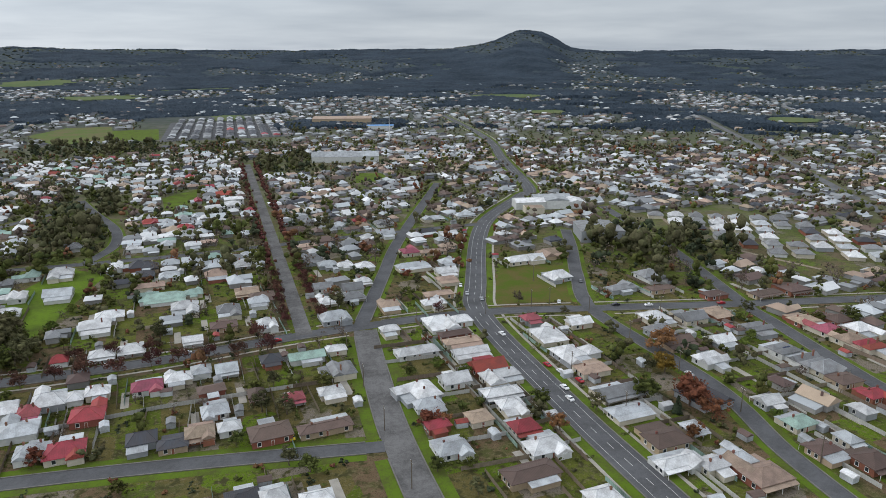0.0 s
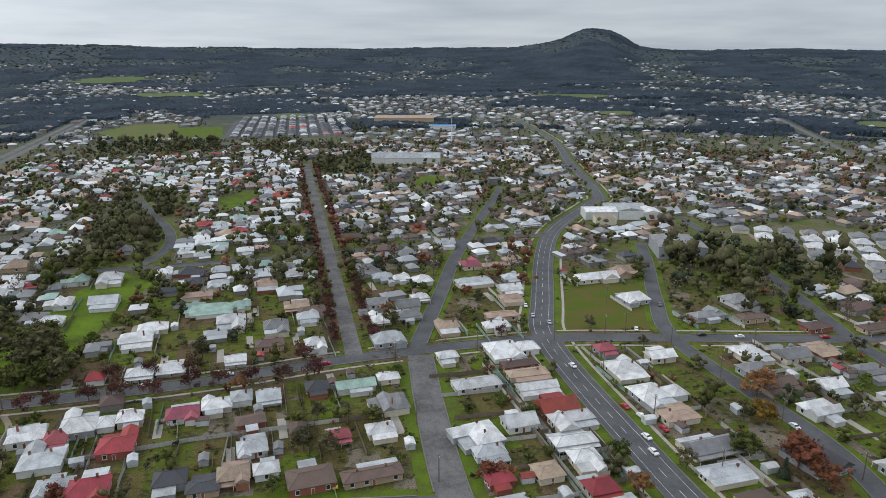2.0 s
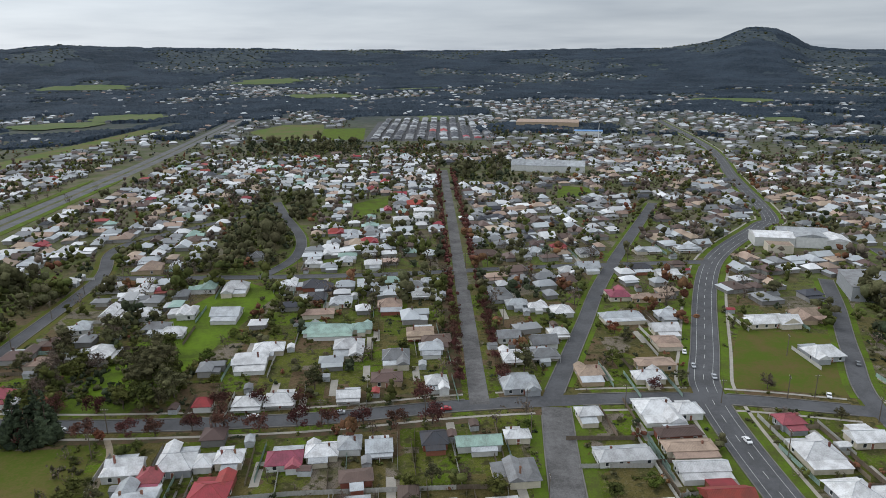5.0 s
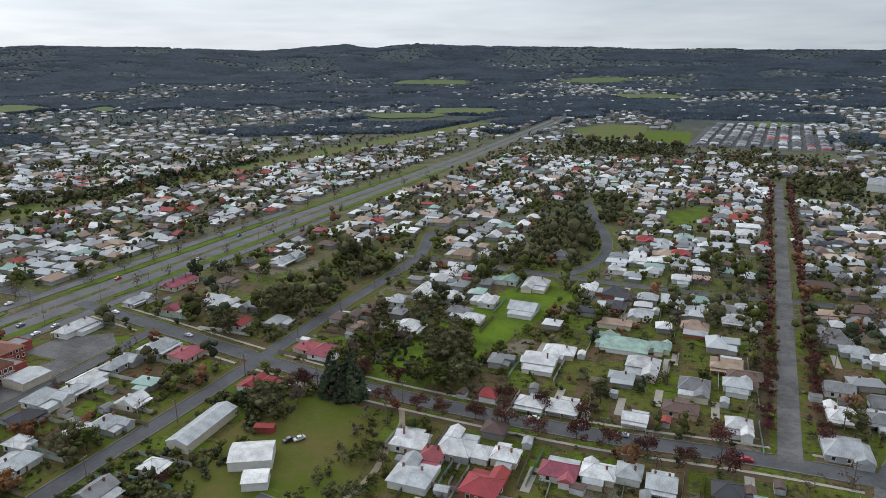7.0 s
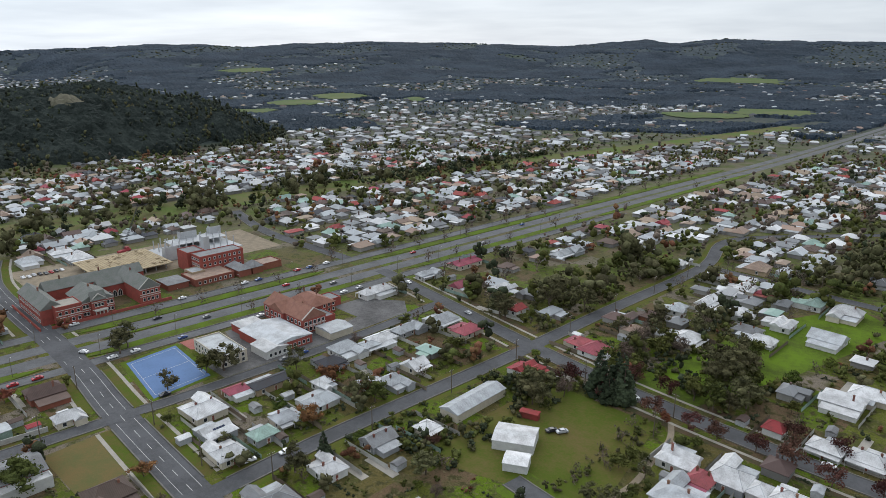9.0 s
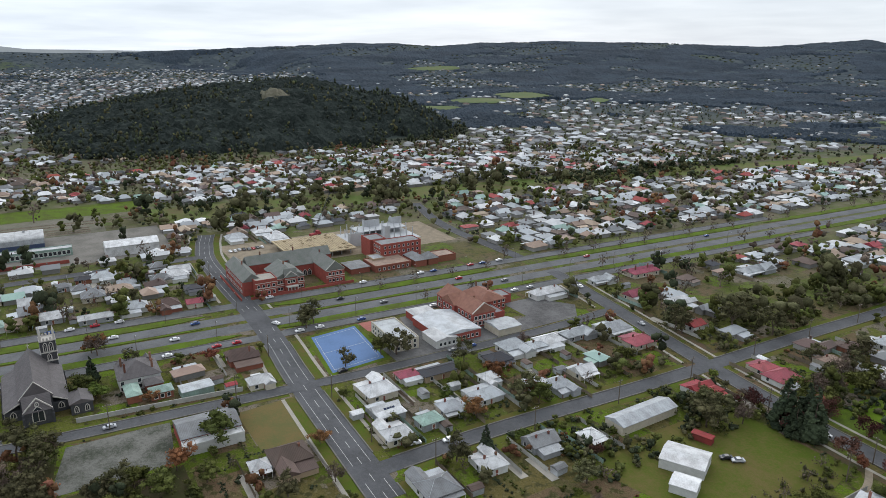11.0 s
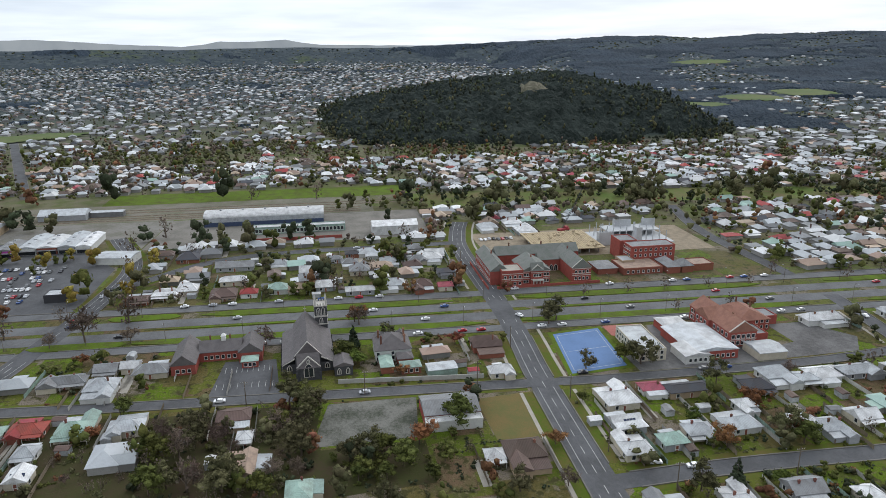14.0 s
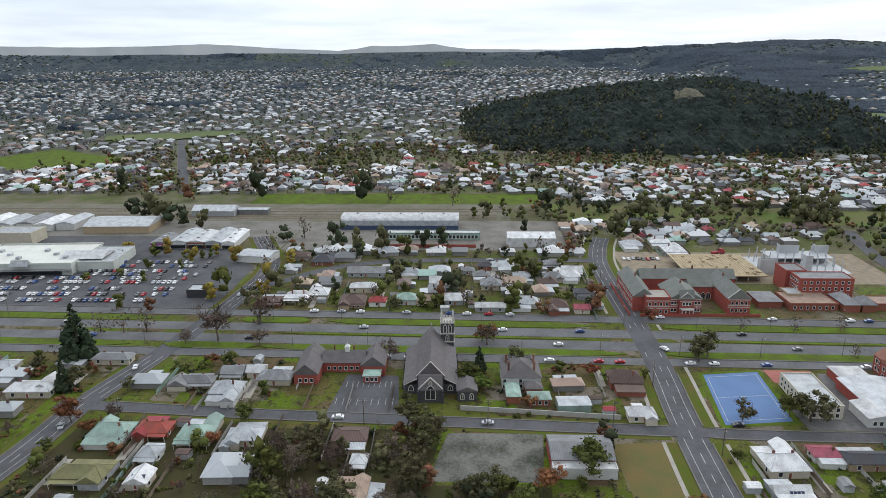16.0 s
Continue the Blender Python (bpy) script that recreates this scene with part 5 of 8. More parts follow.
def convent():
    c = thing("convent", -350, 88, 0, "two-storey red brick convent with pale bands and slate roofs", "convent")
    moss = material("mossy_slate", (0.17, 0.172, 0.16), rough=0.8, scale=0.25, amount=0.8, second=(0.12, 0.135, 0.115), stripes=0.9, bump=0.3)
    wing(c, -48, -10, 1, 11, 8.0, BRICK, moss, 4.2)
    wing(c, -48, -38, 11, 62, 8.0, BRICK, moss, 4.2)
    wing(c, -17, -5, 6, 18, 9.0, BRICK, CONCRETE, 0)
    wing(c, -28, -7, 18, 34, 8.0, BRICK, moss, 4.6)
    wing(c, -40, -7, 47, 58, 8.0, BRICK, moss, 5.0)
    wing(c, -36, -28, 34, 47, 7.0, BRICK, moss, 3.0)
    wing(c, -9, -5, 22.5, 29.5, 8.6, BRICK, moss, 4.2, ends=True, name="entrance_gable")
    for x, y0, y1 in ((-5, 6, 18), (-7, 18, 22.5), (-7, 29.5, 34), (-7, 47, 58)):
        for z in (3.6, 4.6, 7.4):
            band_x(c, x, y0, y1, z)
    for z in (3.6, 7.4):
        band_x(c, -4.9, 22.5, 29.5, z)
    windows_x(c, -5, steps(6.5, 17.5, 4), (2.0, 5.8))
    windows_x(c, -7, (19.5, 21, 31, 32.7), (2.0, 5.8))
    windows_x(c, -7, steps(48, 57, 4), (2.0, 5.8, ))
    windows_x(c, -4.95, (24.5, 26, 27.5), (6.0,))
    windows_y(c, 1, steps(-46, -12, 11), (2.0, 5.8))
    gable_coping(c, -7, 47, 58, 8.0, 4.9)
    gable_coping(c, -5, 22.5, 29.5, 8.6, 3.0)
    porch = Shape()
    for y in (23.6, 25.4, 27.2, 29.0):
        porch.box(-3.6, -3.2, y - 0.2, y + 0.2, -0.1, 3.2)
    porch.box(-5, -3.0, 23.2, 29.4, 3.2, 3.8)
    place("porch", porch.done("porch", STONE_TRIM), c)
    for y in steps(35, 46, 4):
        arch_window(c, -28, y, 0.4, 1.9, 3.4)
    for x, y in ((-43, 20), (-43, 40), (-30, 6), (-18, 26), (-30, 52)):
        place("chimney", CHIMNEY, c, (x, y, 12.4)).scale = (1.2, 1.2, 1.5)
    wall = Shape().box(0.4, 0.9, 3, 62, -0.05, 1.5).box(-46, 0.4, -2.2, -1.7, -0.05, 1.5)
    tagged(place("boundary_wall", wall.done("boundary_wall", BRICK), None, (-354, 88, 0)), "low red brick boundary wall of the convent", "wall")
    b = thing("brick_school_block", -379, 180, 0, "three-storey red brick school block with flat roof", "school")
    wing(b, -12, 0, 0, 28, 11, BRICK, ROOF["g"], 0)
    wing(b, -26, -12.3, -2, 9, 11.4, BRICK, ROOF["g"], 0)
    windows_x(b, 0, steps(1, 27, 8), (2.2, 5.8, 9.2))
    windows_y(b, 0, steps(-11, -1, 4), (2.2, 5.8, 9.2))
    g = thing("low_school_buildings", -372, 150, 0, "low school buildings with tan flat roofs and brick walls", "school")
    wing(g, -9, 6, 4, 16, 3.4, WALL["brick"], ROOF["g"], 1.0, inset=0.7)
    wing(g, -8, 10, 18, 42, 3.6, WALL["brick"], ROOF["t"], 0)
    wing(g, -12, -2, 22, 30, 4.4, WALL["tan"], ROOF["l"], 0)
    wing(g, -4, 12, 44, 52, 4.0, WALL["brick"], ROOF["g"], 3.0, inset=1.0)
    wing(g, 2, 12, 53, 60, 4.0, WALL["brick"], ROOF["g"], 3.0, inset=1.0)
    wing(g, -2, 10, 61, 74, 3.6, WALL["brick"], ROOF["t"], 0)
    windows_x(g, 10, steps(19, 41, 7), (1.8,))


def building_site():
    dirt = lawn("building_site_ground", [(-403, 100), (-403, 250), (-462, 252), (-466, 100)], GRAVEL, 0.03, "bare tan earth of a building site", "ground")
    d = thing("unfinished_building", -455, 131, 0, "unfinished concrete building with columns, decks and pale timber formwork", "building site")
    form = material("formwork", (0.42, 0.34, 0.22), rough=0.9, scale=0.25, amount=0.7, second=(0.25, 0.2, 0.14))
    pale = material("precast", (0.42, 0.43, 0.44), rough=0.8, scale=0.15, amount=0.4)
    place("deck", Shape().box(8, 50, 0, 44, 3.6, 4.1).done("deck", form), d)
    q = random.Random(3)
    joists = Shape()
    for y in steps(1, 43, 26):
        joists.box(9, 49, y - 0.12, y + 0.12, 4.104, 4.3)
    for _ in range(60):
        x, y = q.uniform(9, 48), q.uniform(1, 42)
        joists.box(x, x + q.uniform(0.3, 2.4), y, y + q.uniform(0.3, 2), 4.31, 4.31 + q.uniform(0.2, 0.8))
    place("formwork", joists.done("formwork", form), d, label="pale timber joists and boards")
    col = Shape().box(-0.3, 0.3, -0.3, 0.3, -0.1, 3.6).done("column", pale)
    tall = Shape().box(-0.25, 0.25, -0.25, 0.25, -0.1, 8.2).done("column", pale)
    for x in steps(8, 50, 6):
        for y in steps(0, 44, 7):
            place("column", col, d, (x, y, 0))
    for x in (2, 10, 20, 30):
        for y in steps(50, 98, 10):
            place("column", tall, d, (x, y, 0)).scale = (1, 1, q.uniform(0.75, 1.05))
    place("slab", Shape().box(0, 34, 48, 100, -0.05, 0.25).box(0, 16, 60, 98, 3.8, 4.2).done("slab", pale), d)
    for x, y, w, h in ((34, 46, 9, 9), (30, 74, 4, 10), (4, 70, 12, 9), (4, 92, 8, 9)):
        place("wall_panel", Shape().box(x, x + 0.3, y, y + w, 0.25, h).box(x - 4, x, y, y + 0.3, 0.25, h).done("wall_panel", pale), d)
    crane = thing("mobile_crane", -461, 167, 20, "dark mobile crane with a raised lattice boom", "crane")
    place("carrier", Shape().box(-1.4, 1.4, -4.5, 4.5, 0.7, 2.0).box(-1.3, 1.3, 1.0, 3.4, 2.0, 3.4).done("carrier", ROOF["r"]), crane)
    for x in (-1.2, 1.2):
        for y in (-3.4, -1.6, 1.6, 3.4):
            w = Shape().tube([(x - 0.2, y, 0.6), (x + 0.2, y, 0.6)], [0.6, 0.6], 10)
            place("wheel", w.done("wheel", DARK), crane)
    boom = Shape()
    a, b = Vector((0, -1, 2.2)), Vector((3, 13, 30))
    u, w = Vector((1, 0, 0)) * 0.45, Vector((0, -0.9, 0.42)) * 0.45
    corners = (u + w, u - w, -u - w, -u + w)
    for cvec in corners:
        boom.tube([a + cvec, b + cvec * 0.5], [0.09, 0.07], 4)
    for k in range(22):
        p, r = a.lerp(b, k / 22), a.lerp(b, (k + 1) / 22)
        for i in range(4):
            boom.tube([p + corners[i] * (1 - k / 44), r + corners[(i + 1) % 4] * (1 - k / 44)], [0.05, 0.05], 3)
    place("boom", boom.done("boom", DARK), crane)


def school():
    s = thing("brick_hall", -262, 172, 0, "tall red brick school hall with terracotta tiled roofs", "school")
    wing(s, -34, 0, 0, 13, 7.0, BRICK, TERRACOTTA, 4.6)
    wing(s, -27, -15, -1.5, 13, 7.0, BRICK, TERRACOTTA, 4.0, name="cross_gable_wall")
    wing(s, -33, -14, 13, 29, 5.6, BRICK, TERRACOTTA, 3.8, inset=0.6)
    wing(s, -30, -20, 29, 37, 4.0, BRICK, ROOF["g"], 0)
    gable_coping(s, 0, 0, 13, 7.0, 4.7)
    wing(s, -14, -2, 13, 20, 4.0, BRICK, ROOF["g"], 0)
    windows_x(s, 0, steps(0.5, 12.5, 5), (1.9, 4.9), scale=(1.2, 1, 1.15))
    windows_y(s, 0, steps(-14, -1, 4) + steps(-33, -28, 2), (2.0, 5.0), scale=(1.2, 1, 1.15))
    windows_y(s, -1.5, steps(-26, -16, 3), (2.0, 5.0), scale=(1.2, 1, 1.15))
    windows_x(s, -14, steps(21, 29, 3), (2.0, 4.8))
    band_x(s, 0, 0, 13, 3.3)
    for x, y in ((-10, 7), (-30, 7), (-28, 20), (-20, 22)):
        place("chimney", CHIMNEY, s, (x, y, 11.2))
    k = thing("white_roofed_classrooms", -250, 145, 0, "low brick classrooms under broad white roofs", "school")
    wing(k, -30, -2, 4, 25, 4.2, BRICK, ROOF["l"], 1.6)
    wing(k, -13, 0, 0, 11, 3.6, WALL["white"], ROOF["w"], 1.2)
    windows_x(k, 0, steps(1, 10, 4), (1.7,))
    windows_x(k, -2, steps(12, 24, 5), (1.8,))
    wing(k, -41, -31, 6, 18, 3.8, BRICK, ROOF["w"], 1.2, inset=0.6)
    f = thing("flat_classroom", -256, 127, -2, "pale two-storey classroom block with flat white roof", "school")
    wing(f, -26, 0, 0, 12, 5.0, WALL["cream"], ROOF["l"], 0)
    windows_x(f, 0, steps(0.6, 11.4, 4), (1.5, 3.8))
    windows_y(f, 0, steps(-25, -1, 8), (1.5, 3.8))
    a = thing("school_annex", -247.5, 177, 0, "small pale annex with low grey roof", "school")
    wing(a, -12, 0, 0, 13, 3.4, WALL["cream"], ROOF["l"], 1.0)
    patch("school_grounds", [(-262, 124), (-248, 124), (-247, 189), (-290, 189), (-292, 148), (-270, 143)], OLD_ASPHALT, 0.035, "worn asphalt between the school buildings", "yard")
    patch("school_yard", [(-259, 190), (-248, 190), (-249, 226), (-262, 236), (-282, 222), (-282, 204), (-262, 204)], OLD_ASPHALT, 0.05, "worn grey asphalt school yard", "yard")
    tagged(patch("blue_court", [(-290, 101), (-293, 124), (-254, 121), (-251, 96)], COURT_BLUE, 0.07, "bright blue sports court with white lines", "court"), kind="structure")
    patch("court_edge", [(-292, 99), (-295, 126), (-252, 123), (-249, 94)], BRIGHT_GRASS, 0.05, "green margin round the blue court", "court")
    patch("red_court", [(-295, 127), (-294, 146), (-272, 143), (-284, 127)], COURT_RED, 0.06, "dull red sports court beside the blue one", "court")
    lines = Shape()
    for t in (0.06, 0.5, 0.94):
        a, b = Vector((-290, 101)).lerp(Vector((-251, 96)), t), Vector((-293, 124)).lerp(Vector((-254, 121)), t)
        v, f = strip([a.lerp(b, 0.06), a.lerp(b, 0.94)], -0.08, 0.08, 0.078)
        lines.add(v, f)
    for t in (0.06, 0.94):
        a, b = Vector((-290, 101)).lerp(Vector((-293, 124)), t), Vector((-251, 96)).lerp(Vector((-254, 121)), t)
        v, f = strip([a.lerp(b, 0.06), a.lerp(b, 0.94)], -0.08, 0.08, 0.084)
        lines.add(v, f)
    tagged(place("court_lines", lines.done("court_lines", LINE)), "white painted lines on the blue court", "court lines", kind="structure")


def shed(x, y, w, d, h, turn, wall, roof, rise, label, name="shed", inset=0.0, category="shed", doors=0):
    t = thing(name, x, y, turn, label, category)
    wing(t, -w / 2, w / 2, -d / 2, d / 2, h, wall, roof, rise, inset)
    for k in range(doors):
        place("roller_door", Shape().box(-1.6, 1.6, -0.06, 0.02, 0, 3.0).done("roller_door", ROOF["l"]), t, (-w / 2 + w * (k + 0.5) / doors, -d / 2 - 0.03, 0))
    take(x, y, max(w, d) * 0.5)
    return t


def railway():
    lawn("rail_yard", [(-468, -118), (-468, 74), (-548, 74), (-545, -112)], material("ballast", (0.2, 0.185, 0.165), rough=0.95, scale=0.08, amount=0.8, second=(0.12, 0.115, 0.1)), 0.02, "grey gravel railway yard", "yard")
    lawn("rail_yard_south", [(-548, 40), (-548, -430), (-606, -440), (-606, 40)], material("old_ballast", (0.17, 0.155, 0.13), rough=0.95, scale=0.05, amount=0.8, second=(0.1, 0.105, 0.06)), 0.025, "weedy gravel of railway sidings", "yard")
    lawn("rail_yard_west", [(-547, -112), (-470, -119), (-501, -150), (-501, -335), (-547, -335)], material("yard_gravel", (0.19, 0.18, 0.165), rough=0.95, scale=0.06, amount=0.9, second=(0.12, 0.115, 0.09)), 0.022, "grey gravel beside the railway sidings", "yard")
    lawn("reserve_south", [(-607, -180), (-607, 75), (-648, 75), (-648, -180)], BRIGHT_GRASS, 0.03, "green grass strip beyond the railway", "grass")
    steel = material("rail_steel", (0.16, 0.13, 0.11), rough=0.6, metal=0.6)
    for k, x in enumerate((-553, -559, -566, -578, -586)):
        t = thing("railway_track", x, 0, 0, "rusty railway track on grey ballast", "track")
        place("ballast_bed", Shape().box(-1.6, 1.6, -420, 30 if k < 3 else 60, 0.02, 0.16).done("ballast_bed", GRAVEL), t)
        for side in (-0.72, 0.72):
            place("rail", Shape().box(side - 0.05, side + 0.05, -420, 30 if k < 3 else 60, 0.164, 0.32).done("rail", steel), t)
    e = thing("engine_shed", -531, -43, 0, "long pale engine shed with a curved white roof", "shed")
    s = Shape()
    n = 10
    arc = [(-11 * math.cos(math.pi * k / n), 6.6 + 3.0 * math.sin(math.pi * k / n)) for k in range(n + 1)]
    for k in range(n):
        (a, za), (b, zb) = arc[k], arc[k + 1]
        s.add([(a, -43.4, za), (b, -43.4, zb), (b, 43.4, zb), (a, 43.4, za)], [(0, 1, 2, 3)])
    place("roof", s.done("roof", ROOF["w"]), e)
    w = Shape().box(-10.8, 10.8, -43, 43, 3.2, 6.7)
    for y in (-43, 43):
        v = [(a, y, z) for a, z in arc]
        w.add(v, [tuple(range(n + 1)) if y < 0 else tuple(reversed(range(n + 1)))])
    place("wall", w.done("wall", ROOF["l"]), e)
    place("plinth", Shape().box(-10.85, 10.85, -43.05, 43.05, -0.1, 3.2).done("plinth", material("navy_iron", (0.05, 0.07, 0.13), rough=0.6)), e, label="dark blue lower walls")
    for y in steps(-40, 40, 9):
        place("roof_rib", Shape().tube([(a * 1.005, y, z + 0.06) for a, z in arc], [0.12] * (n + 1), 4).done("roof_rib", ROOF["l"]), e)
    for y in steps(-40, 40, 5):
        place("roof_vent", Shape().box(-0.7, 0.7, y - 0.7, y + 0.7, 9.5, 10.5).done("roof_vent", ROOF["l"]), e)
    g = thing("glazed_workshop", -493, -17, 0, "long low workshop with glazed walls and white roof", "workshop")
    wing(g, -8, 0, -32, 32, 4.6, ROOF["e"], ROOF["w"], 0)
    windows_x(g, 0, steps(-31, 31, 24), (2.2,), scale=(1.5, 1, 1.6))
    shed(-483, 49, 15, 32, 6.2, 0, ROOF["w"], ROOF["w"], 2.6, "white iron goods shed with ribbed walls", "goods_shed")
    shed(-568, -195, 16, 34, 4.4, 0, WALL["grey"], ROOF["l"], 3.4, "railway station building with a grey iron roof", "station_building", category="station")
    shed(-571, -165, 7, 24, 4.0, 0, ROOF["g"], ROOF["l"], 0.8, "long platform canopy with pale roof", "platform_canopy", category="canopy")
    tagged(place("brick_wall", Shape().box(-474.4, -474, -46, 12, -0.05, 2.2).done("brick_wall", BRICK)), "long red brick wall along the railway yard", "wall")


def shops():
    lawn("shop_car_park", [(-363, -300), (-361, -126), (-430, -124), (-466, -150), (-500, -150), (-500, -330), (-400, -330)], ASPHALT, 0.04, "large asphalt car park at the shops", "car park")
    m = thing("supermarket", -412, -258, 4, "broad low supermarket with pale flat roof and green-grey walls", "supermarket")
    pale = material("pale_render", (0.5, 0.52, 0.48), rough=0.8, scale=0.2, amount=0.4)
    wing(m, -44, 0, -34, 30, 6.5, pale, material("pale_membrane", (0.6, 0.6, 0.55), rough=0.8, scale=0.08, amount=0.4), 0)
    wing(m, -40, -6, 30.2, 52, 5.6, pale, ROOF["l"], 0)
    place("parapet", Shape().box(-44.3, 0.3, -34.3, -33.9, 6.4, 7.6).box(-0.2, 0.3, -33.9, 30.3, 6.4, 7.6).box(-44.3, -43.9, -33.9, 30.3, 6.4, 7.6).done("parapet", pale), m)
    place("shop_front", Shape().box(0.02, 0.12, -20, 24, 0.2, 3.0).done("shop_front", GLASS), m)
    place("entrance_gable", Shape().hip(-3, 3.4, -4, 6, 6.4, 3.2, 0.0).done("entrance_gable", ROOF["l"]), m)
    place("roof_ridge", Shape().hip(-30, -10, 18, 44, 6.7, 2.4, 0.0).done("roof_ridge", ROOF["w"]), m)
    place("awning", Shape().box(0.06, 3.0, -34, 30, 3.4, 3.8).done("awning", ROOF["g"]), m)
    for k, y in enumerate(steps(-30, 26, 6)):
        place("roof_unit", Shape().box(-30 + (k % 3) * 8, -27 + (k % 3) * 8, y - 1.2, y + 1.2, 6.62, 8.0).done("roof_unit", ROOF["l"]), m)
    row_of = ((-479, -199, 11, 24, "magenta", "g"), (-487, -187, 11, 34, "white", "l"), (-485, -175, 11.5, 30, "brick", "w"), (-488, -163.5, 10, 36, "grey", "l"), (-486, -153, 9, 34, "white", "w"))
    for x, y, w, d, wall, roof in row_of:
        paint = material("magenta_paint", (0.42, 0.06, 0.33), rough=0.6) if wall == "magenta" else WALL[wall]
        t = shed(x, y, w, d, 4.4, 90 - 90, paint, ROOF[roof], 1.3, f"{wall} fronted shop under a pale ribbed iron roof", "shop", category="shop")
        t.rotation_euler[2] = math.pi / 2
        place("awning", Shape().box(-w / 2, w / 2, -d / 2 - 2.2, -d / 2 - 0.02, 2.9, 3.1).done("awning", ROOF["g"]), t)
        place("shop_front", Shape().box(-w / 2 + 0.6, w / 2 - 0.6, -d / 2 - 0.06, -d / 2 + 0.1, 0.2, 2.7).done("shop_front", GLASS), t)
        for k in range(3):
            place("roof_unit", Shape().box(-1.2, 0.6, -d * 0.3 + k * d * 0.3, -d * 0.3 + k * d * 0.3 + 1.6, 5.2, 6.3).done("roof_unit", ROOF["l"]), t)
    shed(-446, -126, 22, 15, 4.4, 80, WALL["white"], ROOF["l"], 1.0, "low white shop beside the roundabout", "shop", category="shop")
    shed(-524, -248, 48, 32, 5.2, 92, WALL["tan"], ROOF["l"], 3.2, "yellow and brick sports hall with pale roof", "sports_hall", category="hall")
    shed(-487, -306, 18, 30, 8.0, 0, WALL["cream"], ROOF["l"], 0.0, "cream two-storey hotel with parapet", "hotel", category="hotel")
    for k in range(5):
        shed(-532 + (k % 2) * 3, -350 + k * 15, 13.5, 30, 4.6, 90, WALL["white"], ROOF["wlgwl"[k]], 1.8, "low pale shop in a row behind the hotel", "shop", category="shop")
    k = shed(-381, -139, 12, 9, 4.0, 90, DARK, ROOF["l"], 0.0, "dark glazed kiosk with flat roof", "kiosk", category="kiosk")


def presbytery():
    p = thing("presbytery", -282, 26, 1, "white presbytery with steep slate roof and small gables", "house")
    wing(p, -9, 6, -7.5, 7.5, 5.2, WALL["white"], SLATE, 4.6, inset=0.85)
    for y in (-4.8, 0, 4.8):
        wing(p, -10.2, -6, y - 1.8, y + 1.8, 5.6, WALL["white"], SLATE, 2.2, ends=True, name="gable_wall")
    wing(p, 6, 12, 1, 7.2, 3.6, WALL["brick"], SLATE, 1.6, inset=0.9, name="rear_wall")
    wing(p, 6, 17, -6.5, -1.5, 3.0, WALL["brick"], ROOF["e"], 1.2, inset=0.8, name="rear_wall")
    wing(p, 13, 19, 1.5, 9.5, 2.9, WALL["brick"], ROOF["e"], 1.3, inset=0.9, name="rear_wall")
    windows_x(p, 6, (-6.6, -0.4, ), (1.6, 3.8))
    windows_x(p, 19, (3.2, 5.5, 7.8), (1.5,))
    for x, y in ((-4, -5.5), (-4, 5.5), (3, -5), (3, 5)):
        place("chimney", CHIMNEY, p, (x, y, 9.0)).scale = (1.3, 1.3, 1.4)
    shed(-262, 44, 6.5, 12, 3.0, 3, ROOF["e"], ROOF["l"], 0.6, "pale green iron garage with a grey roof", "garage")
    wall = Shape().box(-0.15, 0.15, -34, 24, -0.05, 1.9)
    tagged(place("lane_wall", wall.done("lane_wall", PALE_FENCE), None, (-256.5, 36, 0), turn=-0.1), "long pale wall along the back lane", "wall")


presbytery()
church(), church_hall(), convent(), building_site(), school(), railway(), shops()

# further large roofs of the east side
shed(268, 334, 31, 32, 8.0, -21, WALL["grey"], ROOF["g"], 1.6, "large grey warehouse with a low ribbed roof", "warehouse", category="warehouse")
for k, (fx, fy, fw, fd, fh, code) in enumerate(((268, 441, 26, 20, 6.5, "w"), (291, 436, 20, 22, 7.5, "l"), (307, 430, 15, 20, 5.5, "w"), (296, 452, 34, 12, 6.0, "l"))):
    shed(fx, fy, fw, fd, fh, -16, WALL["white"], ROOF[code], 2.0, "white factory hall with a pale iron roof", "factory_hall", category="factory")
shed(262, 421, 16, 12, 5.0, -16, WALL["cream"], ROOF["t"], 0.0, "cream fronted shop beside the factory", "shop", category="shop")
for k, (dx, w) in enumerate(((0, 17), (19, 20), (38, 17), (-16, 12))):
    shed(172 + dx, 764 - dx * 0.3, w, 26, 7.0, 75, WALL["white"], ROOF["l"], 5.5, "pale gabled school hall among trees", "school_hall", category="hall")
shed(300, 1262, 112, 60, 8.0, -17, WALL["tan"], ROOF["t"], 2.0, "broad tan warehouse far across the town", "warehouse", category="warehouse")
shed(330, 1105, 46, 16, 6.0, -17, WALL["white"], material("blue_iron", (0.1, 0.25, 0.5), rough=0.5), 1.5, "low building with a bright blue roof", "blue_roofed_building", category="building")
mast = thing("flag_mast", 285, 905, 0, "tall white flag mast above the park", "mast")
place("pole", Shape().tube([(0, 0, -0.2), (0, 0, 20), (0, 0, 38)], [0.7, 0.5, 0.25], 8).done("pole", FRAME), mast)
place("plinth", Shape().box(-9, 9, -5, 5, -0.1, 3).done("plinth", DARK), mast)

# retirement village: rows of dark-roofed units
village, vq = Shape(), random.Random(8)
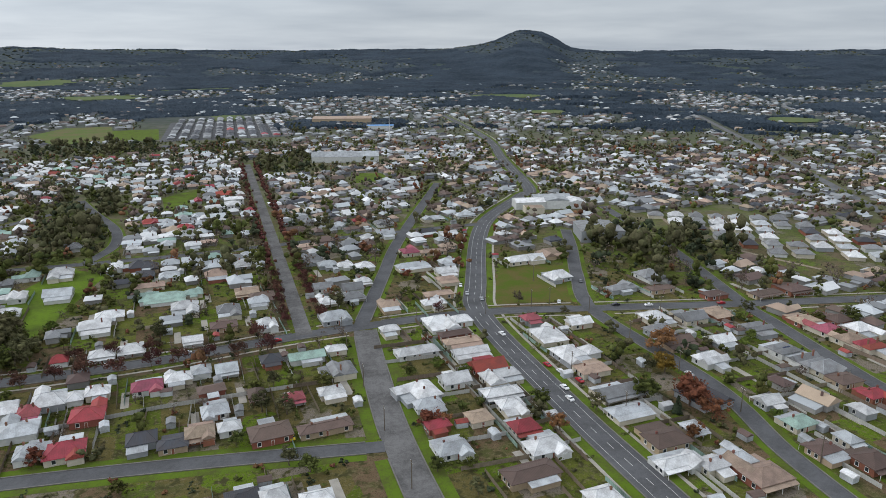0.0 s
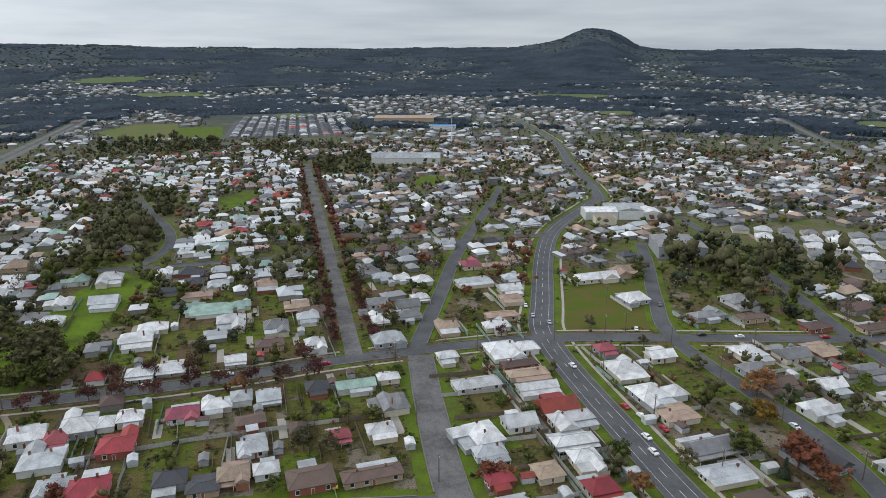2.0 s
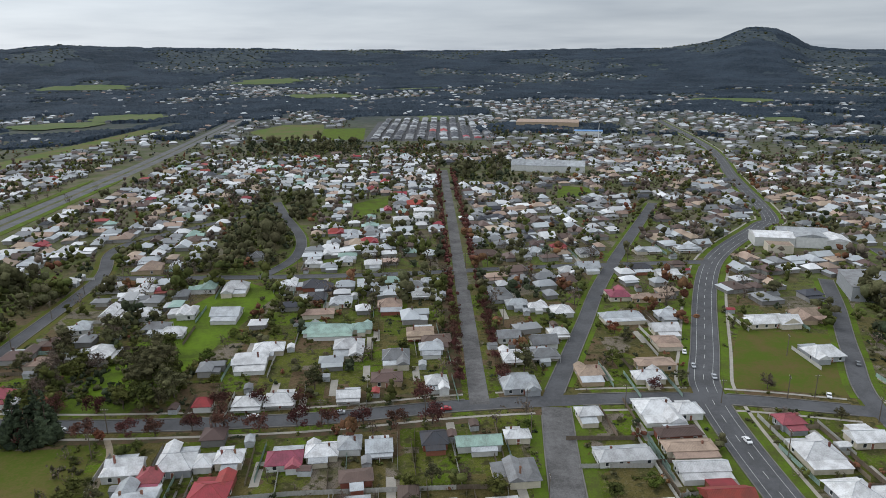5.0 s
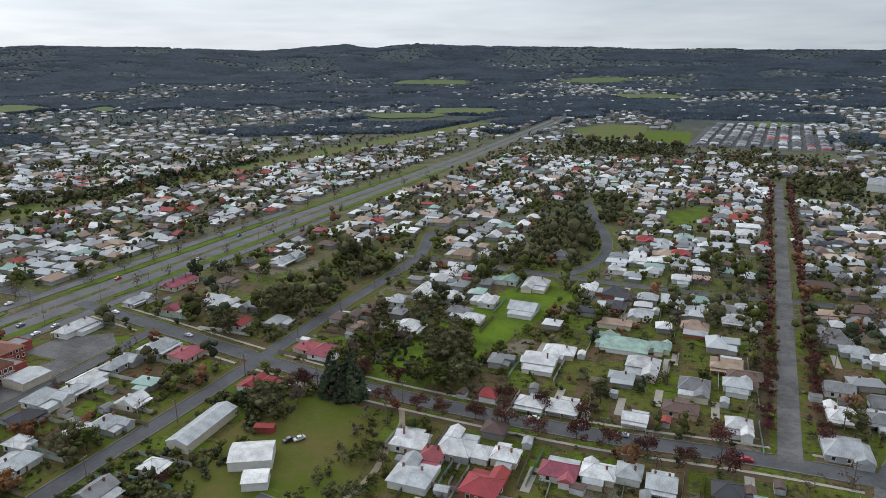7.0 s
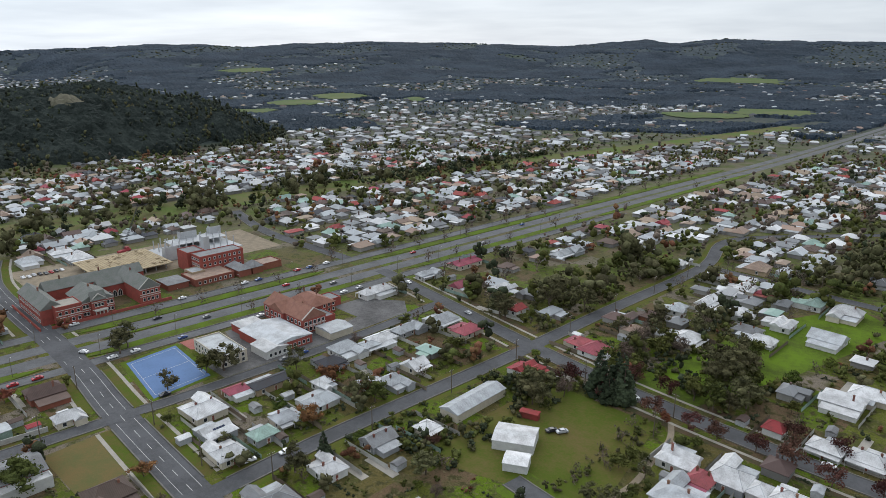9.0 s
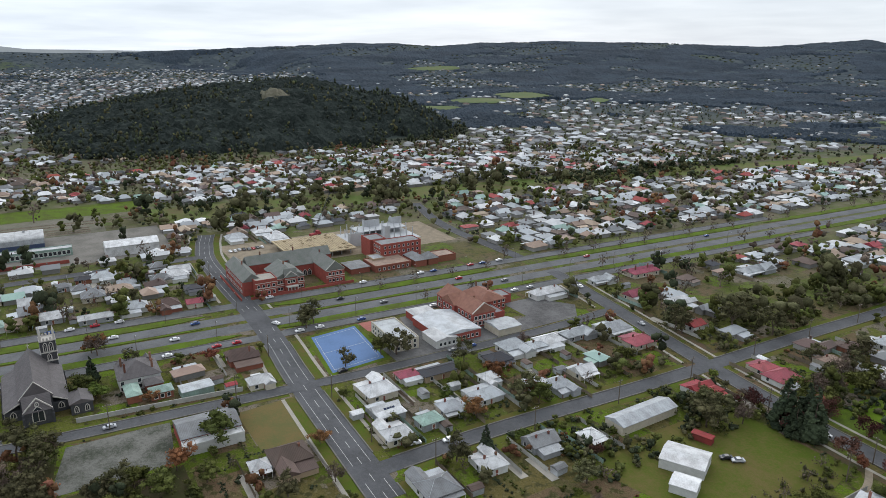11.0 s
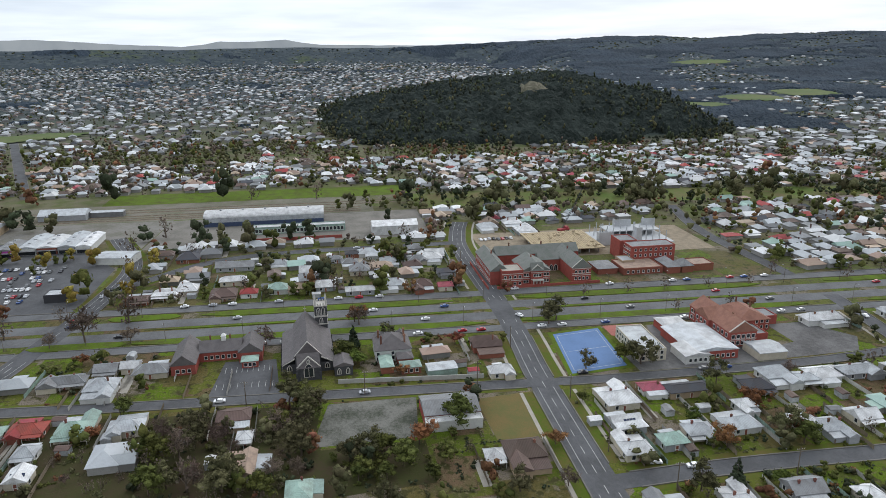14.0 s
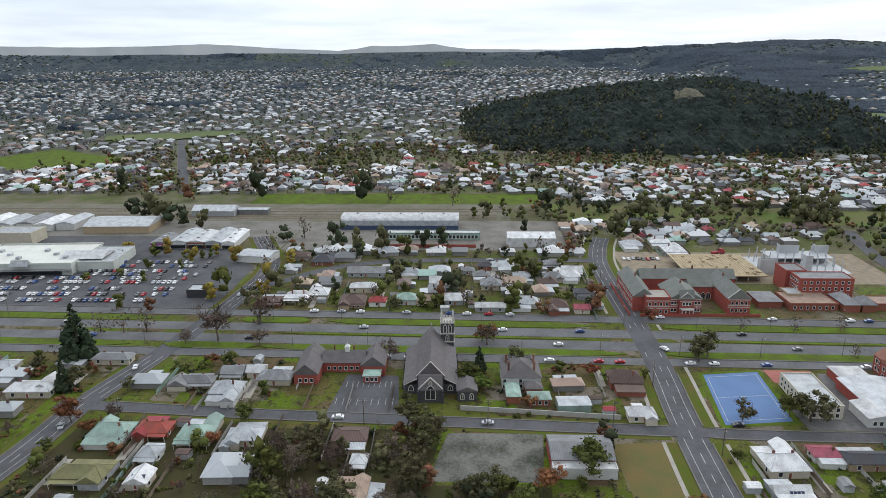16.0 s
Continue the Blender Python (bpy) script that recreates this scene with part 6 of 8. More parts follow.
for i in range(11):
    for j in range(21):
        x, y = -18 + i * 18 + j * 1.4 + vq.uniform(-0.8, 0.8), 1066 + j * 17 + vq.uniform(-1, 1)
        w, d = vq.uniform(4.6, 6), vq.uniform(6, 7.4)
        slot = 2 if (i, j) in ((5, 6), (6, 6), (5, 7), (6, 7), (9, 0), (10, 0), (8, 1)) else vq.choice((0, 0, 0, 3, 3, 4))
        village.box(x - w, x + w, y - d, y + d, -0.1, 3, 1).hip(x - w - 0.5, x + w + 0.5, y - d - 0.5, y + d + 0.5, 3.1, vq.uniform(1.6, 2.3), 1.0, slot)
tagged(place("village_units", village.done("village_units", FAR_ROOF["d"], FAR_WALL, FAR_ROOF["r"], FAR_ROOF["g"], FAR_ROOF["l"])), "rows of dark-roofed village units", "houses", kind="stuff")

# new estate: tight rows of grey and white roofs with a pale path along its edge
q = random.Random(77)
for j in range(6):
    for i in range(9):
        x, y = 352 + i * 13.5 - j * 1.0, 250 + j * 24 - i * 8.2
        if x < 435 and y > 205 and q.random() > 0.08:
            house(x, y, q.uniform(9.5, 11.5), q.uniform(13, 16), q.choice("gggdlwwl"), -0.54 + q.uniform(-0.04, 0.04), 1, 700 + 10 * j + i, "hip")
v, f = strip(curve_points([(352, 370), (337, 330), (334, 296), (338, 262), (352, 215)], 5), -1.6, 1.6, 0.07)
tagged(place("estate_path", mesh("estate_path", v, f, GRAVEL)), "pale gravel path along the new estate", "path", kind="structure")

patch("village_streets", [(-34, 1056), (-8, 1440), (206, 1440), (182, 1056)], ASPHALT, 0.04, "grey asphalt streets of the village", "road")
# white flats at the head of the pocket park
for fx, fy, fw, fd, fh in ((12, 522, 15, 11, 5.6), (27, 528, 12, 16, 6.0), (30, 551, 16, 12, 5.8)):
    flats = shed(fx, fy, fw, fd, fh, 3, WALL["white"], ROOF["w"], 1.8, "white two-storey flats with hipped iron roof", "flats", inset=0.8, category="flats")
    windows_y(flats, -fd / 2, steps(-fw / 2 + 0.5, fw / 2 - 0.5, 4), (1.5, 4.2))
# paddock buildings
shed(-160, 178.5, 28, 8.4, 3.4, 92, WALL["cream"], ROOF["l"], 1.6, "long low shed with a pale iron roof", "long_shed")
shed(-132.5, 169.5, 14, 11.5, 3.6, 28, WALL["white"], ROOF["w"], 1.2, "white garage with a bright iron roof", "garage")
shed(-123.5, 159, 8, 7, 3.0, 28, WALL["white"], ROOF["w"], 0.8, "small white shed beside the garage", "shed")
shed(-139.5, 186.4, 7, 2.6, 2.5, 18, ROOF["r"], ROOF["r"], 0.2, "red storage container in the paddock", "container", category="container")
o = shed(-229, 41, 20, 14, 4.4, 90, BRICK, ROOF["g"], 2.0, "old brick hall with a grey iron roof", "old_hall", category="hall")
wing(o, -10, 10, -11, -7.2, 3.4, WALL["white"], ROOF["w"], 0.0, name="annex_wall")
# ---- filling houses of the middle distance: a few cottages built once, then copied ----
KINDS = "wwwwwwllllllggggddbbbttre"


def build_models():
    models = []
    for k in range(20):
        q = random.Random(900 + k)
        w = q.uniform(9.5, 14)
        m = house(3000 + 30 * k, -3000, w, w * q.uniform(0.9, 1.2), KINDS[(k * 7 + 3) % len(KINDS)], 0, 1, 900 + k)
        models.append(m)
    return models


MODELS = build_models()
SPARE = list(MODELS)


def fill_house(x, y, q):
    a = q.choice((0, 0.5, 1, 1.5)) * math.pi + q.uniform(-0.05, 0.05) + (0.12 if x > 60 else 0.03)
    m = pose(x, y, height(x, y), 0, 0, math.degrees(a))
    if SPARE and q.random() < 0.3:
        SPARE.pop().matrix_basis = m
    else:
        copy_thing(q.choice(MODELS), m)
    take(x, y, 7.0)


MID = Shape()
MID_SLOTS = list(FAR_ROOF)


def mid_house(x, y, q):
    """One cottage of the crowd: main roof, lean-to, chimney, now and then a shed."""
    w, code = q.uniform(7.5, 13), q.choice("wwwwwllllllggdbbtttre" if x < 60 else "wwwllllggggddbbbttttb")
    walls, roofs, eave, rise, (x0, x1, y0, y1) = house_shapes(w, w * q.uniform(0.8, 1.15), q.random(), q.choice(("hip", "wing", "ell", "gable", "low", "double")))
    a = q.choice((0, 0.5, 1, 1.5)) * math.pi + q.uniform(-0.05, 0.05) + (0.12 if x > 60 else 0.03)
    c, s, z = math.cos(a), math.sin(a), height(x, y)
    one = Shape()
    one.add(walls.v, walls.f, len(MID_SLOTS))
    for name, r in roofs:
        if name == "ridge_capping":
            continue
        one.add(r.v, r.f, MID_SLOTS.index(code if name != "lean_to_roof" or q.random() < 0.5 else "l"))
    if q.random() < 0.6:
        one.box(x0 + w * 0.3, x0 + w * 0.3 + 0.8, y1 - 3, y1 - 2.3, eave, eave + rise + 0.9, MID_SLOTS.index("b"))
    MID.add([(x + c * vx - s * vy, y + s * vx + c * vy, z + vz) for vx, vy, vz in one.v], one.f)
    MID.s[-len(one.f):] = one.s
    take(x, y, 5.2)


def fill(singles, near, far_r):
    q = random.Random(5)
    spots = []
    for i in range(-62, 74):
        for j in range(-34, 82):
            x, y = i * 12.8 + q.uniform(-2, 2), j * 15 + q.uniform(-2.5, 2.5) + (i % 2) * 4
            spots.append((x, y))
    spots.sort(key=lambda s: math.hypot(*s))
    made = 0
    for x, y in spots:
        r = math.hypot(x, y)
        az = math.degrees(math.atan2(-x, y))
        if r < near or r > far_r or az > 135 or az < -70 or q.random() < 0.1 + 0.5 * (noise.noise((x / 90, y / 90, 4)) > 0.2):
            continue
        if hill_d(x, y) < 1.05:
            continue
        if kept_out(x, y, 6) or on_road(x, y, 7) or not free(x, y, 5.6) or abs(x - hw(y)) < 35:
            continue
        listed = (-112 < x < 262 and 90 < y < 335) or (-300 < x < -112 and -160 < y < 335)
        if listed and q.random() < 0.8:
            continue
        if made < singles:
            fill_house(x, y, q)
        else:
            mid_house(x, y, q)
        made += 1


fill(40, 110, 900)
for left in SPARE:      # models that no copy replaced stand at the edge of the town
    left.matrix_basis = pose(-700 - 14 * SPARE.index(left), -60, 0)
tagged(place("town_houses", MID.done("town_houses", *FAR_ROOF.values(), FAR_WALL)), "close-set cottages with iron and tiled roofs", "houses", kind="stuff")


# ---- far suburbs: hundreds of small roofs, too small to pick apart ----
TOWN_BEARING = (-70, -57, -45, -34, -22, -10, 2, 12, 17, 24, 28, 34, 40, 46, 58, 66, 73, 78, 84, 140)
TOWN_EDGE = (2000, 2100, 2100, 2150, 2000, 2000, 2900, 3300, 2400, 1780, 1700, 1620, 1430, 1390, 1330, 1650, 2200, 4000, 4700, 4700)
# far clearings: bearing, distance, half width, half depth
FIELDS = [(53, 1960, 75, 120), (56.5, 1760, 70, 90), (47, 1850, 30, 70), (60, 1560, 60, 50), (24.5, 1500, 90, 70), (19.5, 1620, 90, 90), (-4, 1420, 40, 60), (-31, 1500, 40, 60), (-27, 2050, 110, 80), (-50, 1450, 50, 60),
          (5, 2150, 120, 90), (-2, 2500, 120, 90), (60, 3300, 130, 90), (22, 2900, 170, 120), (112, 1150, 110, 45), (9, 3000, 140, 110)]


def in_field(x, y, grow=1.0):
    for az, r, w, d in FIELDS:
        a = math.radians(az)
        cx, cy = -r * math.sin(a), r * math.cos(a)
        u, v = (x - cx) * math.cos(a) + (y - cy) * math.sin(a), -(x - cx) * math.sin(a) + (y - cy) * math.cos(a)
        if (u / w) ** 2 + (v / d) ** 2 < grow * (1 + 0.7 * noise.noise((x / 50, y / 50, 3))):
            return True
    return False


def far_density(x, y, r, az):
    """Share of house lots at a place of the outer town; 0 is open land or wood."""
    d = hill_d(x, y)
    if d < 1.05 or kept_out(x, y, 10) or in_field(x, y) or (-620 < x - 0.1 * y + 0 < -545 and y > -200 and r < 1500):
        return 0.0
    n = noise.noise((x / 330, y / 330, 1.5)) + 0.5 * noise.noise((x / 120, y / 120, 6))
    edge = float(np.interp(az, TOWN_BEARING, TOWN_EDGE))
    if az > 76:
        return (0.62 if n > -0.3 else 0.3) * (1 if r < 3000 else 0.8)
    if r < min(edge, 1150):
        return 0.62 if n > -0.15 else 0.2
    if r < edge:
        return 0.55 if n > 0.02 else 0.1
    if r < 3600:
        return 0.26 if n > 0.22 else 0.04 if r < 2800 else 0.0
    return 0.0


def wooded(x, y, r, az):
    """How closed the tree cover is, 0 to 1."""
    if in_field(x, y, 1.15):
        return 0.0
    edge = float(np.interp(az, TOWN_BEARING, TOWN_EDGE))
    n = noise.noise((x / 330, y / 330, 1.5)) + 0.5 * noise.noise((x / 120, y / 120, 6))
    if r > edge:
        return 1.0 if n < 0.17 else 0.3
    return 1.0 if n < (-0.05 if az < 76 else -0.48) and r > 1150 else 0.0


def far_houses():
    q = random.Random(11)
    groups = {}
    keys = list("wlllllggggggddbbt")
    slots = list(FAR_ROOF)
    r = 890.0
    while r < 4300:
        step = 14.5 + (r - 890) * 0.008
        n = int(math.tau * r / step)
        for k in range(n):
            a = math.tau * (k + q.random()) / n
            rr = r + q.uniform(-0.4, 0.4) * step
            x, y = -rr * math.sin(a), rr * math.cos(a)
            az = math.degrees(math.atan2(-x, y))
            if az > 137 or az < -68 or q.random() > far_density(x, y, rr, az):
                continue
            if rr < 1400 and on_road(x, y, 8) or not free(x, y, 6):
                continue
            g = groups.setdefault(int((az + 70) // 35), Shape())
            w, d = q.uniform(4, 7), q.uniform(3.6, 6)
            c, s = math.cos(q.choice((0, 0.3, 0.3, 0.6)) + q.uniform(-0.1, 0.1)), 0
            s = math.sqrt(1 - c * c)
            z = height(x, y)
            h = Shape().box(-w, w, -d, d, -2, 3.0, len(slots)).hip(-w - 0.4, w + 0.4, -d - 0.4, d + 0.4, 3.1, q.uniform(1.8, 2.8), q.choice((1, 0.8, 0)), slots.index(q.choice(keys)))
            g.add([(x + c * vx - s * vy, y + s * vx + c * vy, z + vz) for vx, vy, vz in h.v], h.f)
            g.s[-len(h.f):] = h.s
            if rr < 2000:
                take(x, y, 5)
        r += step * 1.05
    for g in groups.values():
        ob = place("far_suburb", g.done("far_suburb", *FAR_ROOF.values(), FAR_WALL))
        tagged(ob, "distant suburb of low houses with pale iron and tiled roofs", "houses", kind="stuff")


far_houses()

# ---- cars ----
def car_body(colour):
    s = Shape()
    prof = [(-2.15, 0.35), (-2.2, 0.75), (-1.95, 0.92), (-1.3, 0.98), (-0.7, 1.42), (0.75, 1.46), (1.45, 1.02), (2.1, 0.9), (2.2, 0.6), (2.15, 0.35)]
    n = len(prof)
    v = [(x, -0.88 + (0.14 if z > 1.2 else 0), z) for x, z in prof] + [(x, 0.88 - (0.14 if z > 1.2 else 0), z) for x, z in prof]
    s.add(v, [tuple(range(n)), tuple(reversed(range(n, 2 * n)))] + [(k, n + k, n + (k + 1) % n, (k + 1) % n) for k in range(n)])
    return s.done("body", colour)


CAR_GLASS = Shape().add([(-1.22, -0.78, 1.03), (-0.72, -0.76, 1.40), (0.72, -0.76, 1.43), (1.35, -0.78, 1.06), (-1.22, 0.78, 1.03), (-0.72, 0.76, 1.40), (0.72, 0.76, 1.43), (1.35, 0.78, 1.06)],
                        [(0, 3, 2, 1), (4, 5, 6, 7), (0, 1, 5, 4), (2, 3, 7, 6)])
CAR_GLASS.v = [(x * 1.02, y * 1.035, z + 0.02) for x, y, z in CAR_GLASS.v]
CAR_GLASS = CAR_GLASS.done("glasshouse", GLASS)
WHEEL = Shape().tube([(0, -0.11, 0), (0, 0.11, 0)], [0.32, 0.32], 10).add([(0.2 * math.cos(k), -0.12, 0.2 * math.sin(k)) for k in (0, 1.05, 2.1, 3.15, 4.2, 5.25)], [(0, 1, 2, 3, 4, 5)]).done("wheel", DARK)
CAR_PAINT = dict(white=(0.7, 0.7, 0.7), silver=(0.4, 0.41, 0.43), black=(0.02, 0.02, 0.025), blue=(0.04, 0.08, 0.22), red=(0.35, 0.02, 0.03), grey=(0.13, 0.135, 0.14), yellow=(0.6, 0.45, 0.02))
CAR_BODIES = {k: car_body(material("car_paint_" + k, c, rough=0.25, amount=0.15)) for k, c in CAR_PAINT.items()}


def car(x, y, turn, colour, where="on the asphalt", z=0.1):
    c = thing("car", x, y, turn, f"{colour} parked car standing {where}", "car", z)
    place("body", CAR_BODIES[colour], c)
    place("glasshouse", CAR_GLASS, c)
    for wx in (-1.35, 1.35) if x > -362 else ():      # those at the shops are too far off to show their wheels
        for wy in (-0.8, 0.8):
            place("wheel", WHEEL, c, (wx, wy, 0.32))
    c["group"] = "cars of the town"
    return c


cq = random.Random(77)
SHADES = ["white", "white", "silver", "silver", "black", "grey", "blue", "red"]
for y in list(range(-82, 66, 11)) + list(range(100, 250, 9)):
    if cq.random() < 0.6:
        car(hw(y) - 27.2, y + cq.uniform(-2, 2), 90 + 2, cq.choice(SHADES), "in the service lane", 0.17)
for y in range(-60, 240, 10):
    if cq.random() < 0.42 and not 70 < y < 98:
        car(hw(y) + 24.3, y + cq.uniform(-2, 2), 90 + 2, cq.choice(SHADES), "in the service lane", 0.17)
for off, ys in ((-7.8, (-190, -120, -44, 22, 58, 132, 205, 300, 410)), (7.6, (-250, -170, -12, -95, 46, 150, 226, 350))):
    for y in ys:
        car(hw(y) + off, y, 92, cq.choice(SHADES), "on the highway", 0.15)
for x, y, a, col in ((-314, 92, 30, "white"), (-292, -134, 15, "white"), (-245, -139, 200, "silver"), (-215, -146, 170, "white"), (-187, 100, 80, "white"), (-183, 111, 85, "white"), (-198, 63, 20, "red"),
                     (-128, 184, 60, "black"), (-125, 186, 60, "silver"), (127, 150, 95, "white"), (121, 137, 95, "white"), (130, 140, 95, "red"), (118, 128, 90, "white"), (125, 158, 95, "red"),
                     (122, 196, 92, "white"), (129, 255, 72, "silver"), (131, 269, 70, "white"), (133, 244, 75, "silver"), (212, 202, -15, "white"), (176, 128, 88, "white"), (12, 140, 92, "yellow"),
                     (250, 190, -17, "red"), (196, 209, -12, "black"), (-52, 229, 2, "white"), (20, 228, 3, "red"), (-20, 229, 1, "silver"), (-120, 226, -6, "white"), (-250, 100, 92, "black"),
                     (-253, -42, 92, "white"), (-250, 12, 92, "silver"), (-244.6, 150, 88, "grey"), (-244.4, 160, 90, "blue"), (-225, 246, -10, "silver"), (-282, 257, -8, "white"), (-380, -118, 12, "silver"),
                     (-392, -116, 12, "black"), (-402, -113, 12, "white"), (-346, -122, 12, "red"), (-420, -40, 60, "white"), (-445, 20, 90, "silver"), (170, 224, 60, "white"), (200, 250, 65, "grey")):
    car(x, y, a, col, "on the street", 0.16)
for i, x in enumerate((-371, -380, -389, -400, -407)):
    for y in range(-296, -156, 3):
        if cq.random() < 0.74 and not (y % 30 < 5):
            car(x + (0.0 if i % 2 else 0.3), y, cq.choice((0, 180)) + cq.uniform(-3, 3), cq.choice(SHADES), "in the shop car park", 0.06)
for y in range(-220, -150, 3):
    for x in (-414, -420, -430, -438):
        if cq.random() < 0.5 and y > -222 + (x < -425) * 8:
            car(x, y, 0, cq.choice(SHADES), "in the shop car park", 0.06)
for y in range(104, 128, 3):
    car(-449 + cq.uniform(-1, 1), y, 5, cq.choice(SHADES), "at the building site", 0.06)


# ---- power poles and street lamps ----
def pole_model():
    p = Shape().tube([(0, 0, -0.3), (0, 0, 5), (0, 0, 10.2)], [0.2, 0.17, 0.13], 7).done("pole", POLE)
    arm = Shape().box(-1.3, 1.3, -0.07, 0.07, 9.3, 9.45).box(-0.9, 0.9, -0.06, 0.06, 8.5, 8.62).done("cross_arm", POLE)
    caps = Shape()
    for x in (-1.2, -0.5, 0.5, 1.2):
        caps.tube([(x, 0, 9.45), (x, 0, 9.7)], [0.06, 0.05], 6)
    return p, arm, caps.done("insulators", FRAME)


POLE_MESH = pole_model()


def power_pole(x, y, turn):
    t = thing("power_pole", x, y, turn, "weathered timber power pole with cross arm", "power pole")
    place("pole", POLE_MESH[0], t), place("cross_arm", POLE_MESH[1], t), place("insulators", POLE_MESH[2], t)
    t["group"] = "power poles along the streets"


LAMP = (Shape().tube([(0, 0, -0.2), (0, 0, 8.6), (0.5, 0, 9.4), (2.2, 0, 9.7)], [0.11, 0.08, 0.06, 0.05], 6).done("mast", POLE), Shape().box(1.9, 2.7, -0.14, 0.14, 9.6, 9.78).done("lantern", ROOF["l"]))


def street_lamp(x, y, turn):
    t = thing("street_lamp", x, y, turn, "grey steel street lamp with curved arm", "street lamp")
    place("mast", LAMP[0], t), place("lantern", LAMP[1], t)
    t["group"] = "street lamps along the highway"


for k in range(9):
    power_pole(-140 + k * 38, 222.5 + 0.05 * (k - 3) ** 2, 0)
for k in range(8):
    power_pole(-173, 100 + k * 40, 90)
for k in range(6):
    power_pole(131 + (k > 2) * (k - 2) * 22, 110 + k * 38, 80)
for k in range(5):
    power_pole(-249, -120 + k * 44, 90), power_pole(48 - k * 2, 205 - k * 36, 85), power_pole(172 + k, 60 + k * 36, 85)
for k in range(7):
    power_pole(53 + k * 3, 262 + k * 48, 90), power_pole(-160 + k * 52, 405, 0)
for x, y in ((-101, 206), (-196, 88), (-232, 88), (-280, 78), (-395, 79), (210, 190), (240, 182)):
    power_pole(x, y, 0)
for y in range(-260, 420, 34):
    street_lamp(hw(y) - 15.8, y, 180), street_lamp(hw(y + 17) + 15.2, y + 17, 0)


# ---- backyard fences, sheds and drives round the nearest houses ----
PALE = Shape()
for k in range(45):      # one folded sheet, capped along the top
    PALE.v += [(-11 + k * 0.5, -0.06 if k % 2 else 0.06, 0.0), (-11 + k * 0.5, -0.06 if k % 2 else 0.06, 1.75)]
for k in range(44):
    PALE.f += [(2 * k, 2 * k + 2, 2 * k + 3, 2 * k + 1)]
PALE.s = [0] * len(PALE.f)
FENCES = [PALE.done("fence", m) for m in (TIMBER, PALE_FENCE, ROOF["e"])]
SHED_WALL = Shape().box(-1.6, 1.6, -2.2, 2.2, -0.05, 2.2).done("wall", ROOF["l"])
SHED_ROOFS = [Shape().hip(-1.75, 1.75, -2.35, 2.35, 2.25, 0.7, 0.0).done("roof", ROOF[k]) for k in "wlgrb"]
DRIVE = Shape().box(-1.5, 1.5, -7, 7, -0.02, 0.045).done("driveway", CONCRETE)
fq = random.Random(41)
ALL_NEAR = HOUSES_EAST_A + HOUSES_EAST_B + HOUSES_EAST_C + HOUSES_EAST_D + HOUSES_PARK_A + HOUSES_PARK_B + HOUSES_CHURCH_A + HOUSES_CHURCH_B + HOUSES_STATION_A + HOUSES_STATION_B + HOUSES_SOUTH_A + HOUSES_SOUTH_B + HOUSES_NORTH_A + HOUSES_NORTH_B
for hx, hy, w, code in ALL_NEAR:
    along = hx < -120
    side = w / 2 + fq.uniform(1.6, 3.2)
    for s in (-1, 1):
        fx, fy = (hx + fq.uniform(-3, 3), hy + s * side) if along else (hx + s * side, hy + fq.uniform(-3, 3))
        if fq.random() < 0.72 and not on_road(fx, fy, 5) and free(fx, fy, 0.2):
            f = place("fence", fq.choice(FENCES), None, (fx, fy, 0), turn=(0 if along else math.pi / 2) + fq.uniform(-0.03, 0.03))
            tagged(f, "weathered paling fence between two back yards", "fence", "yard fences")
            take(fx, fy, 0.3)
    for _ in range(6 if fq.random() < 0.5 else 0):
        sx, sy = hx + fq.uniform(-17, 17), hy + fq.uniform(-17, 17)
        if free(sx, sy, 2.4) and not on_road(sx, sy, 4) and not kept_out(sx, sy, 2):
            t = thing("garden_shed", sx, sy, fq.choice((0, 90)) + fq.uniform(-5, 5), "small iron garden shed in a back yard", "shed")
            t["group"] = "garden sheds"
            place("wall", SHED_WALL, t), place("roof", fq.choice(SHED_ROOFS), t)
            take(sx, sy, 2.4)
            break
    if fq.random() < 0.45:
        for _ in range(5):
            dx, dy = hx + fq.choice((-1, 1)) * (w / 2 + 2.2), hy + fq.uniform(-12, 12)
            if along:
                dx, dy = hx + fq.uniform(-12, 12), hy + fq.choice((-1, 1)) * (w / 2 + 2.2)
            if free(dx, dy, 1.8) and not on_road(dx, dy, 6) and not kept_out(dx, dy, 2):
                tagged(place("driveway", DRIVE, None, (dx, dy, 0.0), turn=0 if not along else math.pi / 2), "pale concrete driveway beside a house", "driveway", kind="structure")
                take(dx, dy, 1.5)
                break

# back fences that part the lots between the streets
def fence_line(a, b, kind):
    n = max(1, round(math.hypot(b[0] - a[0], b[1] - a[1]) / 22))
    for k in range(n):
        t = (k + 0.5) / n
        x, y = a[0] + (b[0] - a[0]) * t, a[1] + (b[1] - a[1]) * t
        if not on_road(x, y, 6):
            f = place("fence", FENCES[kind], None, (x, y, 0), turn=math.atan2(b[1] - a[1], b[0] - a[0]))
            f.scale[0] = math.hypot(b[0] - a[0], b[1] - a[1]) / n / 22
            tagged(f, "pale paling fence along the back of the lots", "fence", "yard fences")


fence_line((-84, 177), (-31, 180), 1), fence_line((-31, 180), (19, 178.5), 1), fence_line((19, 178.5), (42, 177), 0)
for k, x in enumerate((-68, -53, -38, -22, -8, 6, 20, 33)):
    fence_line((x, 160), (x + 2, 178), k % 2), fence_line((x + 1, 180), (x, 206), (k + 1) % 2)
